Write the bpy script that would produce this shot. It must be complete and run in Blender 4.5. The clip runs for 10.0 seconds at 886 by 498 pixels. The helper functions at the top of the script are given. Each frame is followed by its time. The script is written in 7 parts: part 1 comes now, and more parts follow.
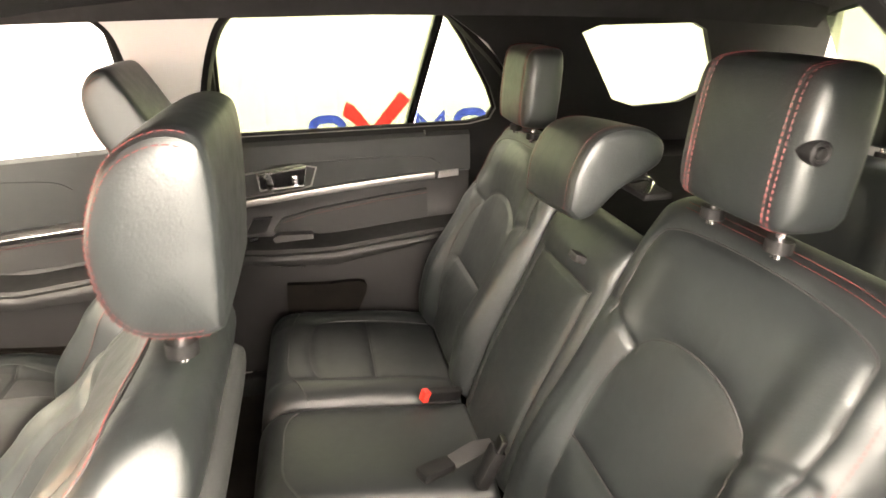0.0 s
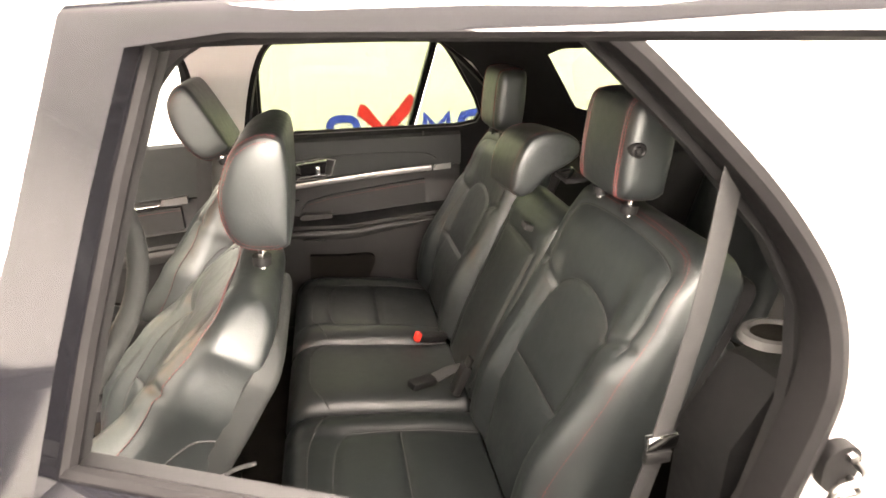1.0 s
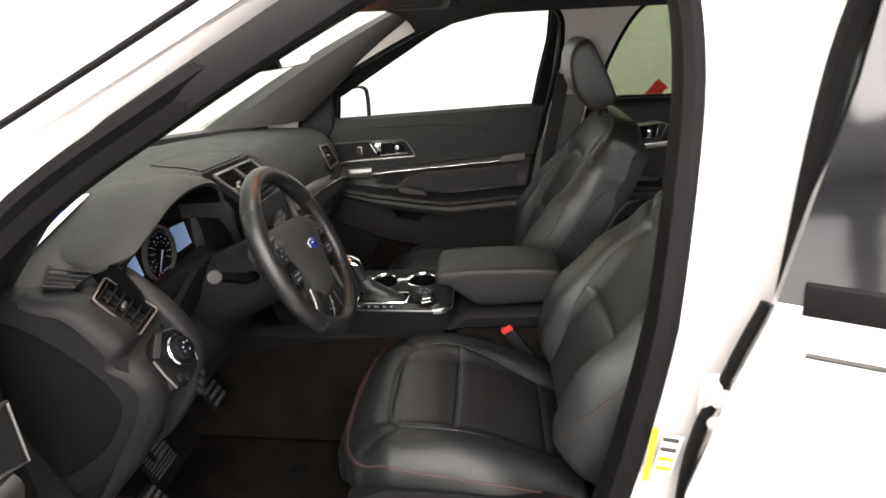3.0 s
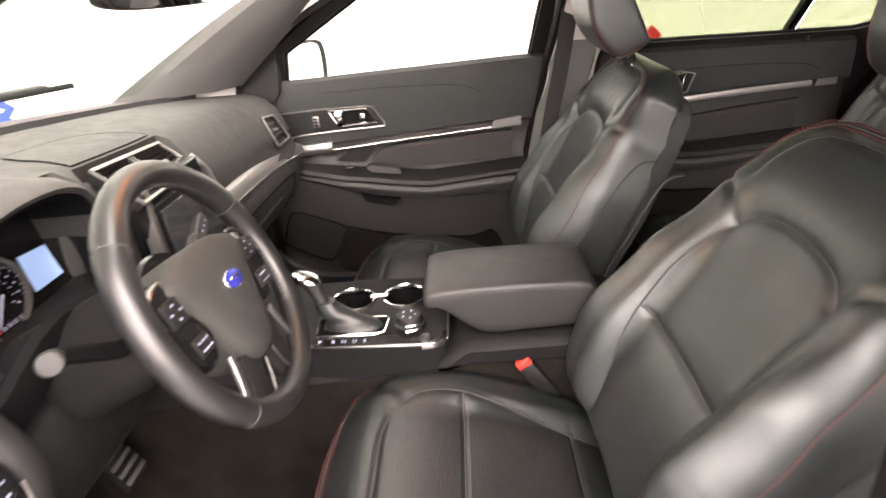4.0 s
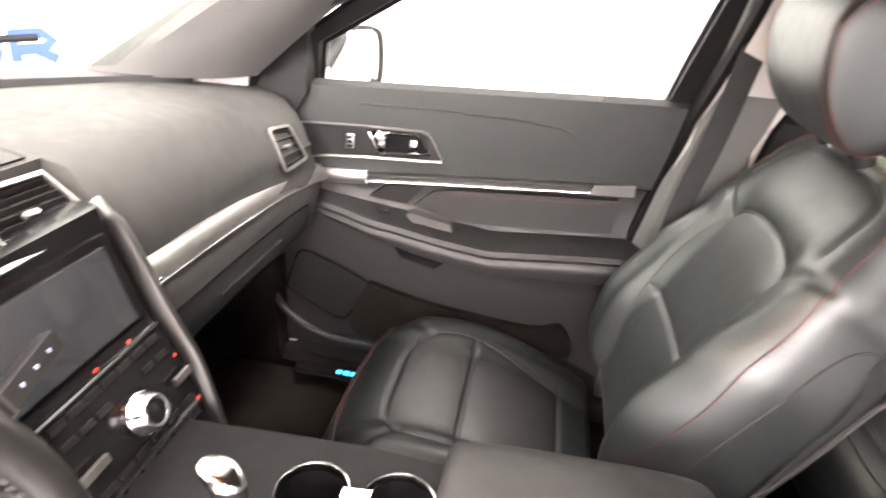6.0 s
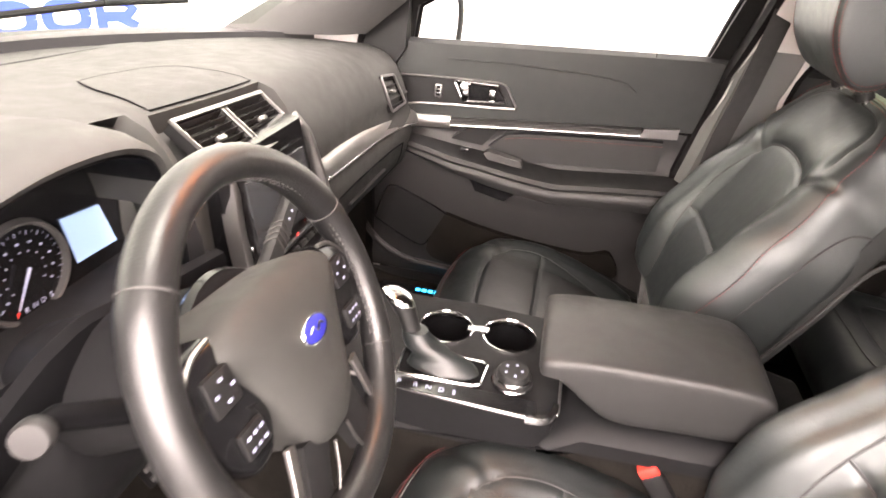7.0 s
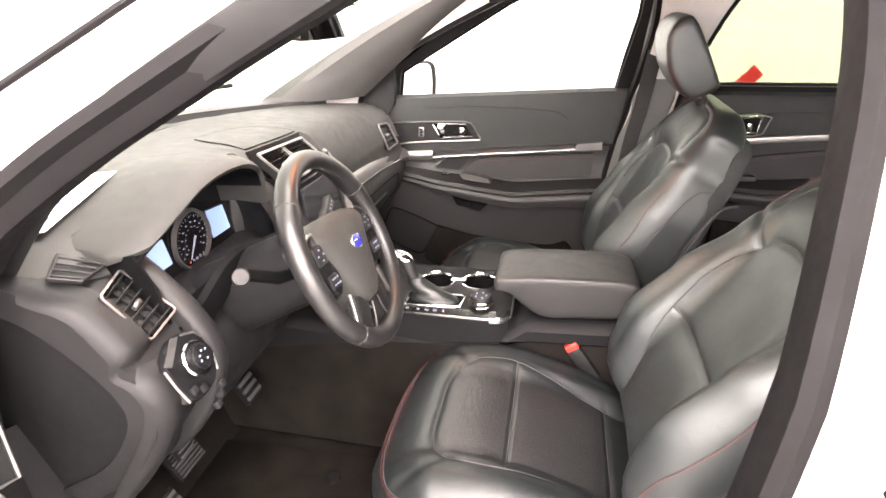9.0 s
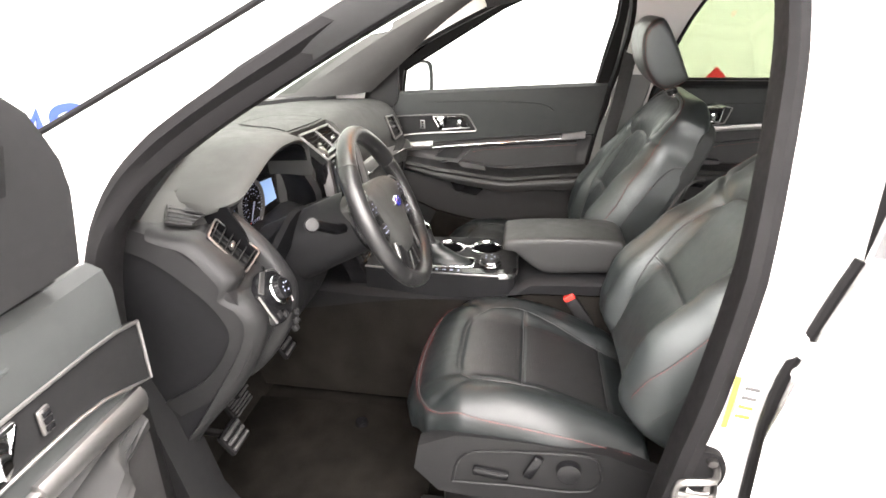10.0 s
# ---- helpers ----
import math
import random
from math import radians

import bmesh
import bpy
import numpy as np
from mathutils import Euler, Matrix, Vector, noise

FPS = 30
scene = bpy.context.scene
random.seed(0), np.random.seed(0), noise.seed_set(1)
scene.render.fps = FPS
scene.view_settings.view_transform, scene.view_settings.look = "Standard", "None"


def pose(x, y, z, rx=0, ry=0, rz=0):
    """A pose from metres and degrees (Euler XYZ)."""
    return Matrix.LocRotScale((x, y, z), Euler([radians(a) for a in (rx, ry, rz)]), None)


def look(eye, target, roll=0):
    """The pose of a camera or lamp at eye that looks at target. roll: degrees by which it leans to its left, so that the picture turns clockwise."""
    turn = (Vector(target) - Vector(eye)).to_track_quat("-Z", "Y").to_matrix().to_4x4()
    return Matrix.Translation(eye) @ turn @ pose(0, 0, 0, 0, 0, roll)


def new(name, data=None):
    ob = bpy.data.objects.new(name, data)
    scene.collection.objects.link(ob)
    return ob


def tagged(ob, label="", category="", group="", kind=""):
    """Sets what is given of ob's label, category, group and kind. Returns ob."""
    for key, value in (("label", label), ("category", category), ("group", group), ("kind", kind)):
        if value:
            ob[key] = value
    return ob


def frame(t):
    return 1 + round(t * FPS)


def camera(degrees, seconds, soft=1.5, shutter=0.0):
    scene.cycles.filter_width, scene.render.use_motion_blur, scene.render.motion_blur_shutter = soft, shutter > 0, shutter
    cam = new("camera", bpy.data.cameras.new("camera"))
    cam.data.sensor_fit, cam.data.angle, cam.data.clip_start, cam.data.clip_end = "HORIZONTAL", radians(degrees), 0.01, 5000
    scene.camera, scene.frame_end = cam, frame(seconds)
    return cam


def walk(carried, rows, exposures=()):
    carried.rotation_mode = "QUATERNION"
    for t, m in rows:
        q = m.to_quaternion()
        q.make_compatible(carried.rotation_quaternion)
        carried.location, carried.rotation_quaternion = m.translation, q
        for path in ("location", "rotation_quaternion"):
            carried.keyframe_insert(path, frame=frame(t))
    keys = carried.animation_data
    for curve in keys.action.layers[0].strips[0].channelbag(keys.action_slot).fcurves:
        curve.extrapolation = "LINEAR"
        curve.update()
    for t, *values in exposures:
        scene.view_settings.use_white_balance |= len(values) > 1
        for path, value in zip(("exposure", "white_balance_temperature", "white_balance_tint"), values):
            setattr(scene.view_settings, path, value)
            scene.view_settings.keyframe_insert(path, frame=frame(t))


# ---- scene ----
cam = camera(74.3, 10.0, soft=1.6, shutter=0.3)
PATH = [
    (0, (1.046, -0.931, 1.575), (1.424, 0.876, 0.804), -1.1),
    (0.5, (1.062, -1.140, 1.615), (1.352, 0.663, 0.822), -1.1),
    (0.7, (1.043, -1.222, 1.634), (1.352, 0.588, 0.846), -1.05),
    (1, (1.031, -1.336, 1.665), (1.366, 0.476, 0.888), -0.9),
    (1.5, (1.033, -1.513, 1.703), (1.252, 0.345, 0.995), -0.6),
    (2, (0.9, -1.59, 1.693), (0.881, 0.307, 1.06), 0.5),
    (2.3, (0.697, -1.591, 1.656), (0.598, 0.291, 0.985), 0.8),
    (2.5, (0.532, -1.587, 1.615), (0.412, 0.288, 0.929), 0.2),
    (2.7, (0.435, -1.552, 1.593), (0.284, 0.312, 0.883), -1.0),
    (3.8, (0.314, -1.157, 1.491), (0.188, 0.648, 0.637), -4.9),
    (4, (0.306, -1.052, 1.484), (0.226, 0.747, 0.614), -4.1),
    (4.5, (0.29, -0.786, 1.466), (0.527, 1.011, 0.621), 0.1),
    (5, (0.317, -0.58, 1.505), (0.751, 1.202, 0.709), 5.2),
    (5.5, (0.313, -0.469, 1.504), (0.434, 1.344, 0.668), 4.3),
    (6, (0.272, -0.466, 1.473), (0.012, 1.295, 0.56), 4.6),
    (6.2, (0.246, -0.498, 1.462), (-0.108, 1.224, 0.508), 4.8),
    (7.3, (0.187, -0.896, 1.482), (-0.087, 0.828, 0.506), 4.5),
    (7.5, (0.193, -0.943, 1.489), (-0.053, 0.792, 0.525), 3.9),
    (8, (0.256, -1.058, 1.513), (-0.013, 0.711, 0.62), 2.0),
    (8.5, (0.327, -1.206, 1.544), (-0.005, 0.579, 0.705), 0.0),
    (9, (0.34, -1.298, 1.544), (-0.018, 0.494, 0.731), -1.1),
    (9.5, (0.292, -1.42, 1.535), (-0.019, 0.385, 0.732), -1.0),
    (10, (0.276, -1.554, 1.539), (0.005, 0.262, 0.746), -0.9),
]
walk(cam, [(t, look(eye, target, roll)) for t, eye, target, roll in PATH],
     exposures=[(0.0, 2.62, 7600, 18), (0.7, 2.46, 7600, 20), (1.1, 1.98, 7300, 18), (1.5, 0.96, 6500, 14), (2.0, 0.48, 6300, 16), (2.5, -0.46, 6450, 12), (2.8, -0.25, 6500, 13), (3.8, 1.12, 6900, 23), (4.4, 2.10, 7100, 23), (5.0, 2.40, 7150, 21), (5.5, 2.58, 7050, 20), (6.2, 2.32, 6700, 24), (7.4, 2.02, 7150, 25), (8.5, 2.00, 7000, 25), (9.3, 1.82, 6700, 20), (10.0, 1.50, 6450, 15)])

# ---- light: a white photo booth with ceiling panels ----
world = bpy.data.worlds.new("world")
scene.world = world
world.use_nodes = True
world.node_tree.nodes["Background"].inputs[0].default_value = (1.0, 0.98, 0.95, 1)
world.node_tree.nodes["Background"].inputs[1].default_value = 0.15


# ---- materials ----
def material(name, colour, rough=0.5, metal=0.0, var=0.0, scale=8.0, bump=0.0, bump_scale=400.0, coat=0.0, spec=0.5, emit=0.0, stain=None, cells=False, crease=0.0, tint=None):
    """Principled surface with variation at two scales and fine relief."""
    m = bpy.data.materials.new(name)
    m.use_nodes = True
    nt = m.node_tree
    b = nt.nodes["Principled BSDF"]
    b.inputs["Roughness"].default_value = rough
    b.inputs["Metallic"].default_value = metal
    b.inputs["Specular IOR Level"].default_value = spec
    if tint:
        b.inputs["Specular Tint"].default_value = (*tint, 1)
    b.inputs["Coat Weight"].default_value = coat
    b.inputs["Coat Roughness"].default_value = 0.08
    b.inputs["Base Color"].default_value = (*colour, 1)
    if emit:
        b.inputs["Emission Color"].default_value = (*colour, 1)
        b.inputs["Emission Strength"].default_value = emit
    tc = nt.nodes.new("ShaderNodeTexCoord")
    if var:
        n1 = nt.nodes.new("ShaderNodeTexNoise")
        n1.inputs["Scale"].default_value = scale
        n1.inputs["Detail"].default_value = 6
        nt.links.new(tc.outputs["Object"], n1.inputs["Vector"])
        mix = nt.nodes.new("ShaderNodeMix")
        mix.data_type = "RGBA"
        lo = [c * (1 - var) for c in colour]
        hi = [min(1, c * (1 + var)) for c in (stain or colour)]
        mix.inputs["A"].default_value = (*lo, 1)
        mix.inputs["B"].default_value = (*hi, 1)
        nt.links.new(n1.outputs["Fac"], mix.inputs["Factor"])
        nt.links.new(mix.outputs["Result"], b.inputs["Base Color"])
        rr = nt.nodes.new("ShaderNodeMapRange")
        rr.inputs["To Min"].default_value = max(0.02, rough * 0.8)
        rr.inputs["To Max"].default_value = min(1, rough * 1.25)
        n2 = nt.nodes.new("ShaderNodeTexNoise")
        n2.inputs["Scale"].default_value = scale * 6
        n2.inputs["Detail"].default_value = 4
        nt.links.new(tc.outputs["Object"], n2.inputs["Vector"])
        nt.links.new(n2.outputs["Fac"], rr.inputs["Value"])
        nt.links.new(rr.outputs["Result"], b.inputs["Roughness"])
    if bump:
        bn = nt.nodes.new("ShaderNodeBump")
        bn.inputs["Strength"].default_value = bump
        bn.inputs["Distance"].default_value = 0.001
        if cells:
            tex = nt.nodes.new("ShaderNodeTexVoronoi")
            out = tex.outputs["Distance"]
        else:
            tex = nt.nodes.new("ShaderNodeTexNoise")
            tex.inputs["Detail"].default_value = 3
            out = tex.outputs["Fac"]
        tex.inputs["Scale"].default_value = bump_scale
        nt.links.new(tc.outputs["Object"], tex.inputs["Vector"])
        nt.links.new(out, bn.inputs["Height"])
        nt.links.new(bn.outputs["Normal"], b.inputs["Normal"])
        if crease:  # soft wrinkles of used leather
            cn = nt.nodes.new("ShaderNodeBump")
            cn.inputs["Strength"].default_value = crease
            cn.inputs["Distance"].default_value = 0.004
            wn = nt.nodes.new("ShaderNodeTexNoise")
            wn.inputs["Scale"].default_value = 22
            wn.inputs["Detail"].default_value = 3
            wn.inputs["Distortion"].default_value = 0.8
            nt.links.new(tc.outputs["Object"], wn.inputs["Vector"])
            nt.links.new(wn.outputs["Fac"], cn.inputs["Height"])
            nt.links.new(cn.outputs["Normal"], bn.inputs["Normal"])
    return m


def glass(name, tint, rough=0.0):
    """A thin pane: clear with a tint, and a mirror at a slant."""
    m = bpy.data.materials.new(name)
    m.use_nodes = True
    nt = m.node_tree
    nt.nodes.clear()
    out = nt.nodes.new("ShaderNodeOutputMaterial")
    mix = nt.nodes.new("ShaderNodeMixShader")
    tr = nt.nodes.new("ShaderNodeBsdfTransparent")
    tr.inputs["Color"].default_value = (*tint, 1)
    gl = nt.nodes.new("ShaderNodeBsdfGlossy")
    gl.inputs["Roughness"].default_value = rough
    mix.inputs[0].default_value = 0.08
    nt.links.new(tr.outputs[0], mix.inputs[1])
    nt.links.new(gl.outputs[0], mix.inputs[2])
    nt.links.new(mix.outputs[0], out.inputs["Surface"])
    return m


LEATHER = material("black leather", (0.0100, 0.0123, 0.0126), 0.43, var=0.35, scale=7, bump=0.22, bump_scale=420, spec=0.76, tint=(0.94, 1.0, 0.99), crease=0.22)
# Darker, duller LEATHER: shade on cushions and gear boot put into the colour.
DIM_LEATHER = material("dimmed black leather", (0.0070, 0.0088, 0.0090), 0.42, var=0.35, scale=7, bump=0.22, bump_scale=420, spec=0.42, crease=0.24)
DOORSKIN = material("black door leather", (0.013, 0.013, 0.0128), 0.52, var=0.25, scale=7, bump=0.2, bump_scale=420, spec=0.4)
PERFORATED = material("perforated black leather", (0.011, 0.011, 0.011), 0.45, var=0.25, scale=7, bump=0.4, bump_scale=330, cells=True, spec=0.5)
WHEEL_LEATHER = material("smooth wheel leather", (0.0085, 0.0085, 0.0086), 0.36, var=0.35, scale=14, bump=0.3, bump_scale=420, spec=0.46, crease=0.05)
STITCH = material("red thread", (0.15, 0.03, 0.028), 0.6, var=0.2, scale=60)
SEAM = material("dark seam thread", (0.02, 0.02, 0.02), 0.6, var=0.2, scale=60)
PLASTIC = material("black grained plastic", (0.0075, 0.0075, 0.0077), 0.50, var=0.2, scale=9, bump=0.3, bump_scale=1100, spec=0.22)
SOFT = material("soft charcoal door skin", (0.0215, 0.0235, 0.0232), 0.62, var=0.18, scale=6, bump=0.4, bump_scale=1000, spec=0.22)
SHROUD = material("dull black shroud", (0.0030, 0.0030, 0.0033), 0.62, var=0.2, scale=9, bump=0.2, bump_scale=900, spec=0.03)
TRIMBLACK = material("black moulded trim", (0.0056, 0.0056, 0.0060), 0.55, var=0.2, scale=9, bump=0.25, bump_scale=1000, spec=0.13)
DASH = material("charcoal dash skin", (0.0225, 0.0228, 0.0214), 0.62, var=0.18, scale=6, bump=0.4, bump_scale=1000, spec=0.22)
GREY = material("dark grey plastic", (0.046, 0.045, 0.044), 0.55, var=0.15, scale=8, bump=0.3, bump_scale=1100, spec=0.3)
PIANO = material("glossy black plastic", (0.006, 0.006, 0.0065), 0.16, var=0.2, scale=20, spec=0.3)
PILLAR_LIT = material("lit light grey pillar plastic", (0.105, 0.107, 0.104), 0.5, var=0.12, scale=8, bump=0.3, bump_scale=1100, spec=0.3)
LIGHTGREY = material("dark door plastic", (0.0150, 0.0145, 0.0145), 0.5, var=0.15, scale=8, bump=0.3, bump_scale=1100, spec=0.25)
CHROME = material("chrome", (0.78, 0.78, 0.78), 0.14, metal=1.0, var=0.06, scale=30)
SATIN = material("satin silver trim", (0.30, 0.292, 0.285), 0.40, metal=1.0, var=0.1, scale=25)
GREYMETAL = material("brushed grey metal", (0.17, 0.166, 0.163), 0.42, metal=1.0, var=0.1, scale=25)
FABRIC = material("black headliner cloth", (0.028, 0.028, 0.029), 0.9, var=0.25, scale=20, bump=0.5, bump_scale=700, spec=0.05)
CARPET = material("black carpet", (0.0022, 0.0021, 0.0020), 0.95, var=0.6, scale=14, bump=1.0, bump_scale=260, stain=(0.0098, 0.0087, 0.0075), spec=0.02)
VENTBLACK = material("vent black", (0.009, 0.009, 0.009), 0.5, var=0.2, scale=30, spec=0.2)
RUBBER = material("black rubber", (0.0058, 0.0055, 0.0057), 0.6, var=0.25, scale=12, bump=0.2, bump_scale=500, spec=0.08)
WEBBING = material("grey belt webbing", (0.03, 0.03, 0.03), 0.7, var=0.2, scale=60, bump=0.5, bump_scale=900, spec=0.1)
PAINT = material("white pearl paint", (0.55, 0.535, 0.52), 0.22, var=0.03, scale=3, coat=1.0)
GLOSSBLACK = material("gloss black applique", (0.005, 0.005, 0.006), 0.07, var=0.2, scale=9, spec=0.3)
GLASS = glass("clear glass", (0.94, 0.97, 0.95))
SCREENGLASS = glass("green tinted windscreen glass", (0.74, 0.82, 0.76))
TINTED = glass("green privacy glass", (0.40, 0.44, 0.355))
MIRROR = material("mirror glass", (0.85, 0.86, 0.87), 0.02, metal=1.0)
RED = material("red buckle plastic", (0.62, 0.03, 0.02), 0.4, var=0.15, scale=40)
WALL = material("white booth paint", (0.70, 0.70, 0.685), 0.7, var=0.04, scale=1.5, bump=0.15, bump_scale=60)
NEARWALL = material("grey booth paint", (0.62, 0.62, 0.605), 0.7, var=0.06, scale=1.5, bump=0.15, bump_scale=60)
FLOOR = material("grey booth floor", (0.30, 0.30, 0.29), 0.35, var=0.08, scale=2.0, bump=0.1, bump_scale=80)
BLUE = material("blue sign paint", (0.02, 0.05, 0.42), 0.45, var=0.08, scale=12)
REDSIGN = material("red sign paint", (0.50, 0.015, 0.02), 0.45, var=0.08, scale=12)
STEEL = material("dark plated steel", (0.12, 0.117, 0.114), 0.35, metal=1.0, var=0.2, scale=40)
PAPER = material("white paper", (0.75, 0.75, 0.76), 0.7, var=0.05, scale=30)
YELLOW = material("yellow label", (0.42, 0.37, 0.012), 0.5, var=0.1, scale=30)
SCREEN = material("lit display", (0.26, 0.40, 0.66), 0.25, emit=0.17)
DARKSCREEN = material("dark display glass", (0.03, 0.033, 0.036), 0.08, var=0.1, scale=5, coat=1.0)
GLOW = material("lit blue sill", (0.0, 0.45, 0.85), 0.3, emit=2.0)
PRINT = material("white print", (0.24, 0.26, 0.36), 0.5, emit=0.05)
BADGEBLUE = material("deep blue enamel", (0.020, 0.022, 0.20), 0.2, var=0.1, scale=60)
LAMPGLASS = material("warm lamp lens", (1.0, 0.55, 0.25), 0.3, emit=1.5)


# ---- mesh helpers ----
def part(name, bm, mat, parent=None, label="", smooth=True, kind=""):
    me = bpy.data.meshes.new(name)
    bmesh.ops.recalc_face_normals(bm, faces=bm.faces)
    bm.to_mesh(me)
    bm.free()
    me.materials.append(mat)
    if smooth:
        me.shade_smooth()
        me.set_sharp_from_angle(angle=radians(40))
    ob = new(name, me)
    if parent is not None:
        ob.parent = parent
    if name == "stitching":
        kind = "stuff"
    if label or kind:
        tagged(ob, label=label, kind=kind)
    return ob


def thing(name, label, category, group="", kind="", at=(0, 0, 0)):
    ob = new(name)
    ob.location = at
    ob.empty_display_size = 0.1
    return tagged(ob, label, category, group, kind)


def box(bm, c, size, bevel=0.0, m=None, seg=2):
    r = bmesh.ops.create_cube(bm, size=1.0)
    vs = r["verts"]
    for v in vs:
        v.co = Vector((v.co.x * size[0], v.co.y * size[1], v.co.z * size[2]))
    if bevel:
        es = list({e for v in vs for e in v.link_edges})
        r = bmesh.ops.bevel(bm, geom=es, offset=bevel, segments=seg, profile=0.5, affect="EDGES")
        vs = list({v for f in r["faces"] for v in f.verts} | {v for v in vs if v.is_valid})
    mt = Matrix.Translation(c) @ (m or Matrix.Identity(4))
    for v in vs:
        v.co = mt @ v.co
    return vs


def loft(bm, loops, closed=True, caps=True):
    """Skin a row of point loops."""
    rows = [[bm.verts.new(p) for p in loop] for loop in loops]
    n = len(rows[0])
    for a, b in zip(rows, rows[1:]):
        for i in range(n if closed else n - 1):
            j = (i + 1) % n
            bm.faces.new((a[i], a[j], b[j], b[i]))
    if caps and closed:
        bm.faces.new(rows[0])
        bm.faces.new(rows[-1])
    return rows


def tube(bm, pts, r, n=8, flat=None, caps=True):
    """A round bar along points; flat=(half width, half height, up) gives a strip."""
    pts = [Vector(p) for p in pts]
    loops, prev = [], None
    for i, p in enumerate(pts):
        d = (pts[min(i + 1, len(pts) - 1)] - pts[max(i - 1, 0)]).normalized()
        if flat:
            up = Vector(flat[2])
            side = d.cross(up).normalized()
            upv = side.cross(d).normalized()
            w, h = flat[0], flat[1]
            loops.append([p + side * (w * cx) + upv * (h * cy) for cx, cy in ((-1, -.6), (-.85, -1), (.85, -1), (1, -.6), (1, .6), (.85, 1), (-.85, 1), (-1, .6))])
            continue
        if prev is None:
            prev = d.orthogonal().normalized()
        side = (prev - d * prev.dot(d)).normalized()
        prev = side
        up = d.cross(side)
        rr = r[i] if isinstance(r, (list, tuple)) else r
        loops.append([p + side * (rr * math.cos(a)) + up * (rr * math.sin(a)) for a in (k * math.tau / n for k in range(n))])
    loft(bm, loops, caps=caps)


def curve(pts, n=8):
    """A smooth line through points (Catmull-Rom)."""
    P = [Vector(p) for p in pts]
    out = []
    for i in range(len(P) - 1):
        p0, p1, p2, p3 = P[max(i - 1, 0)], P[i], P[i + 1], P[min(i + 2, len(P) - 1)]
        for k in range(n):
            t = k / n
            out.append(0.5 * (2 * p1 + (p2 - p0) * t + (2 * p0 - 5 * p1 + 4 * p2 - p3) * t * t + (3 * p1 - p0 - 3 * p2 + p3) * t ** 3))
    out.append(P[-1])
    return out


def smooth2(pts, n=8):
    return [(p.x, p.y) for p in curve([(a, b, 0) for a, b in pts], n)]


def ramp(x, xs, ys):
    return float(np.interp(x, xs, ys))


def ease(x, xs, ys):
    """Interpolation that is smooth at its knots."""
    if x <= xs[0]:
        return ys[0]
    for a, b, c, d in zip(xs, xs[1:], ys, ys[1:]):
        if x <= b:
            t = (x - a) / (b - a)
            return c + (d - c) * t * t * (3 - 2 * t)
    return ys[-1]


def soften(xs, ys, x):
    """Interpolation whose slope never jumps: a mean over a small window."""
    return float(np.mean([np.interp(x + d, xs, ys) for d in (-.05, -.035, -.02, -.007, .007, .02, .035, .05)]))


def stitches(bm, pts, normal, length=0.0052, gap=0.0022, r=0.0007, offset=0.0):
    """Short thread pieces along a line."""
    pts = [Vector(p) for p in pts]
    acc = 0.0
    for i, (a, b) in enumerate(zip(pts, pts[1:])):
        d = b - a
        L = d.length
        if L < 1e-6:
            continue
        d /= L
        nn = normal[i] if isinstance(normal, list) else Vector(normal)
        side = d.cross(nn).normalized()
        up = side.cross(d)
        pos = -acc
        while pos < L:
            s = max(pos, 0)
            e = min(pos + length, L)
            if e - s > 0.001:
                p, q = a + d * s + side * offset, a + d * e + side * offset
                w = [bm.verts.new(c) for c in (p - side * r, p + up * r * 1.3, p + side * r, q - side * r, q + up * r * 1.3, q + side * r)]
                bm.faces.new((w[0], w[1], w[4], w[3]))
                bm.faces.new((w[1], w[2], w[5], w[4]))
            pos += length + gap
        acc = (L - (pos - length - gap)) % (length + gap)


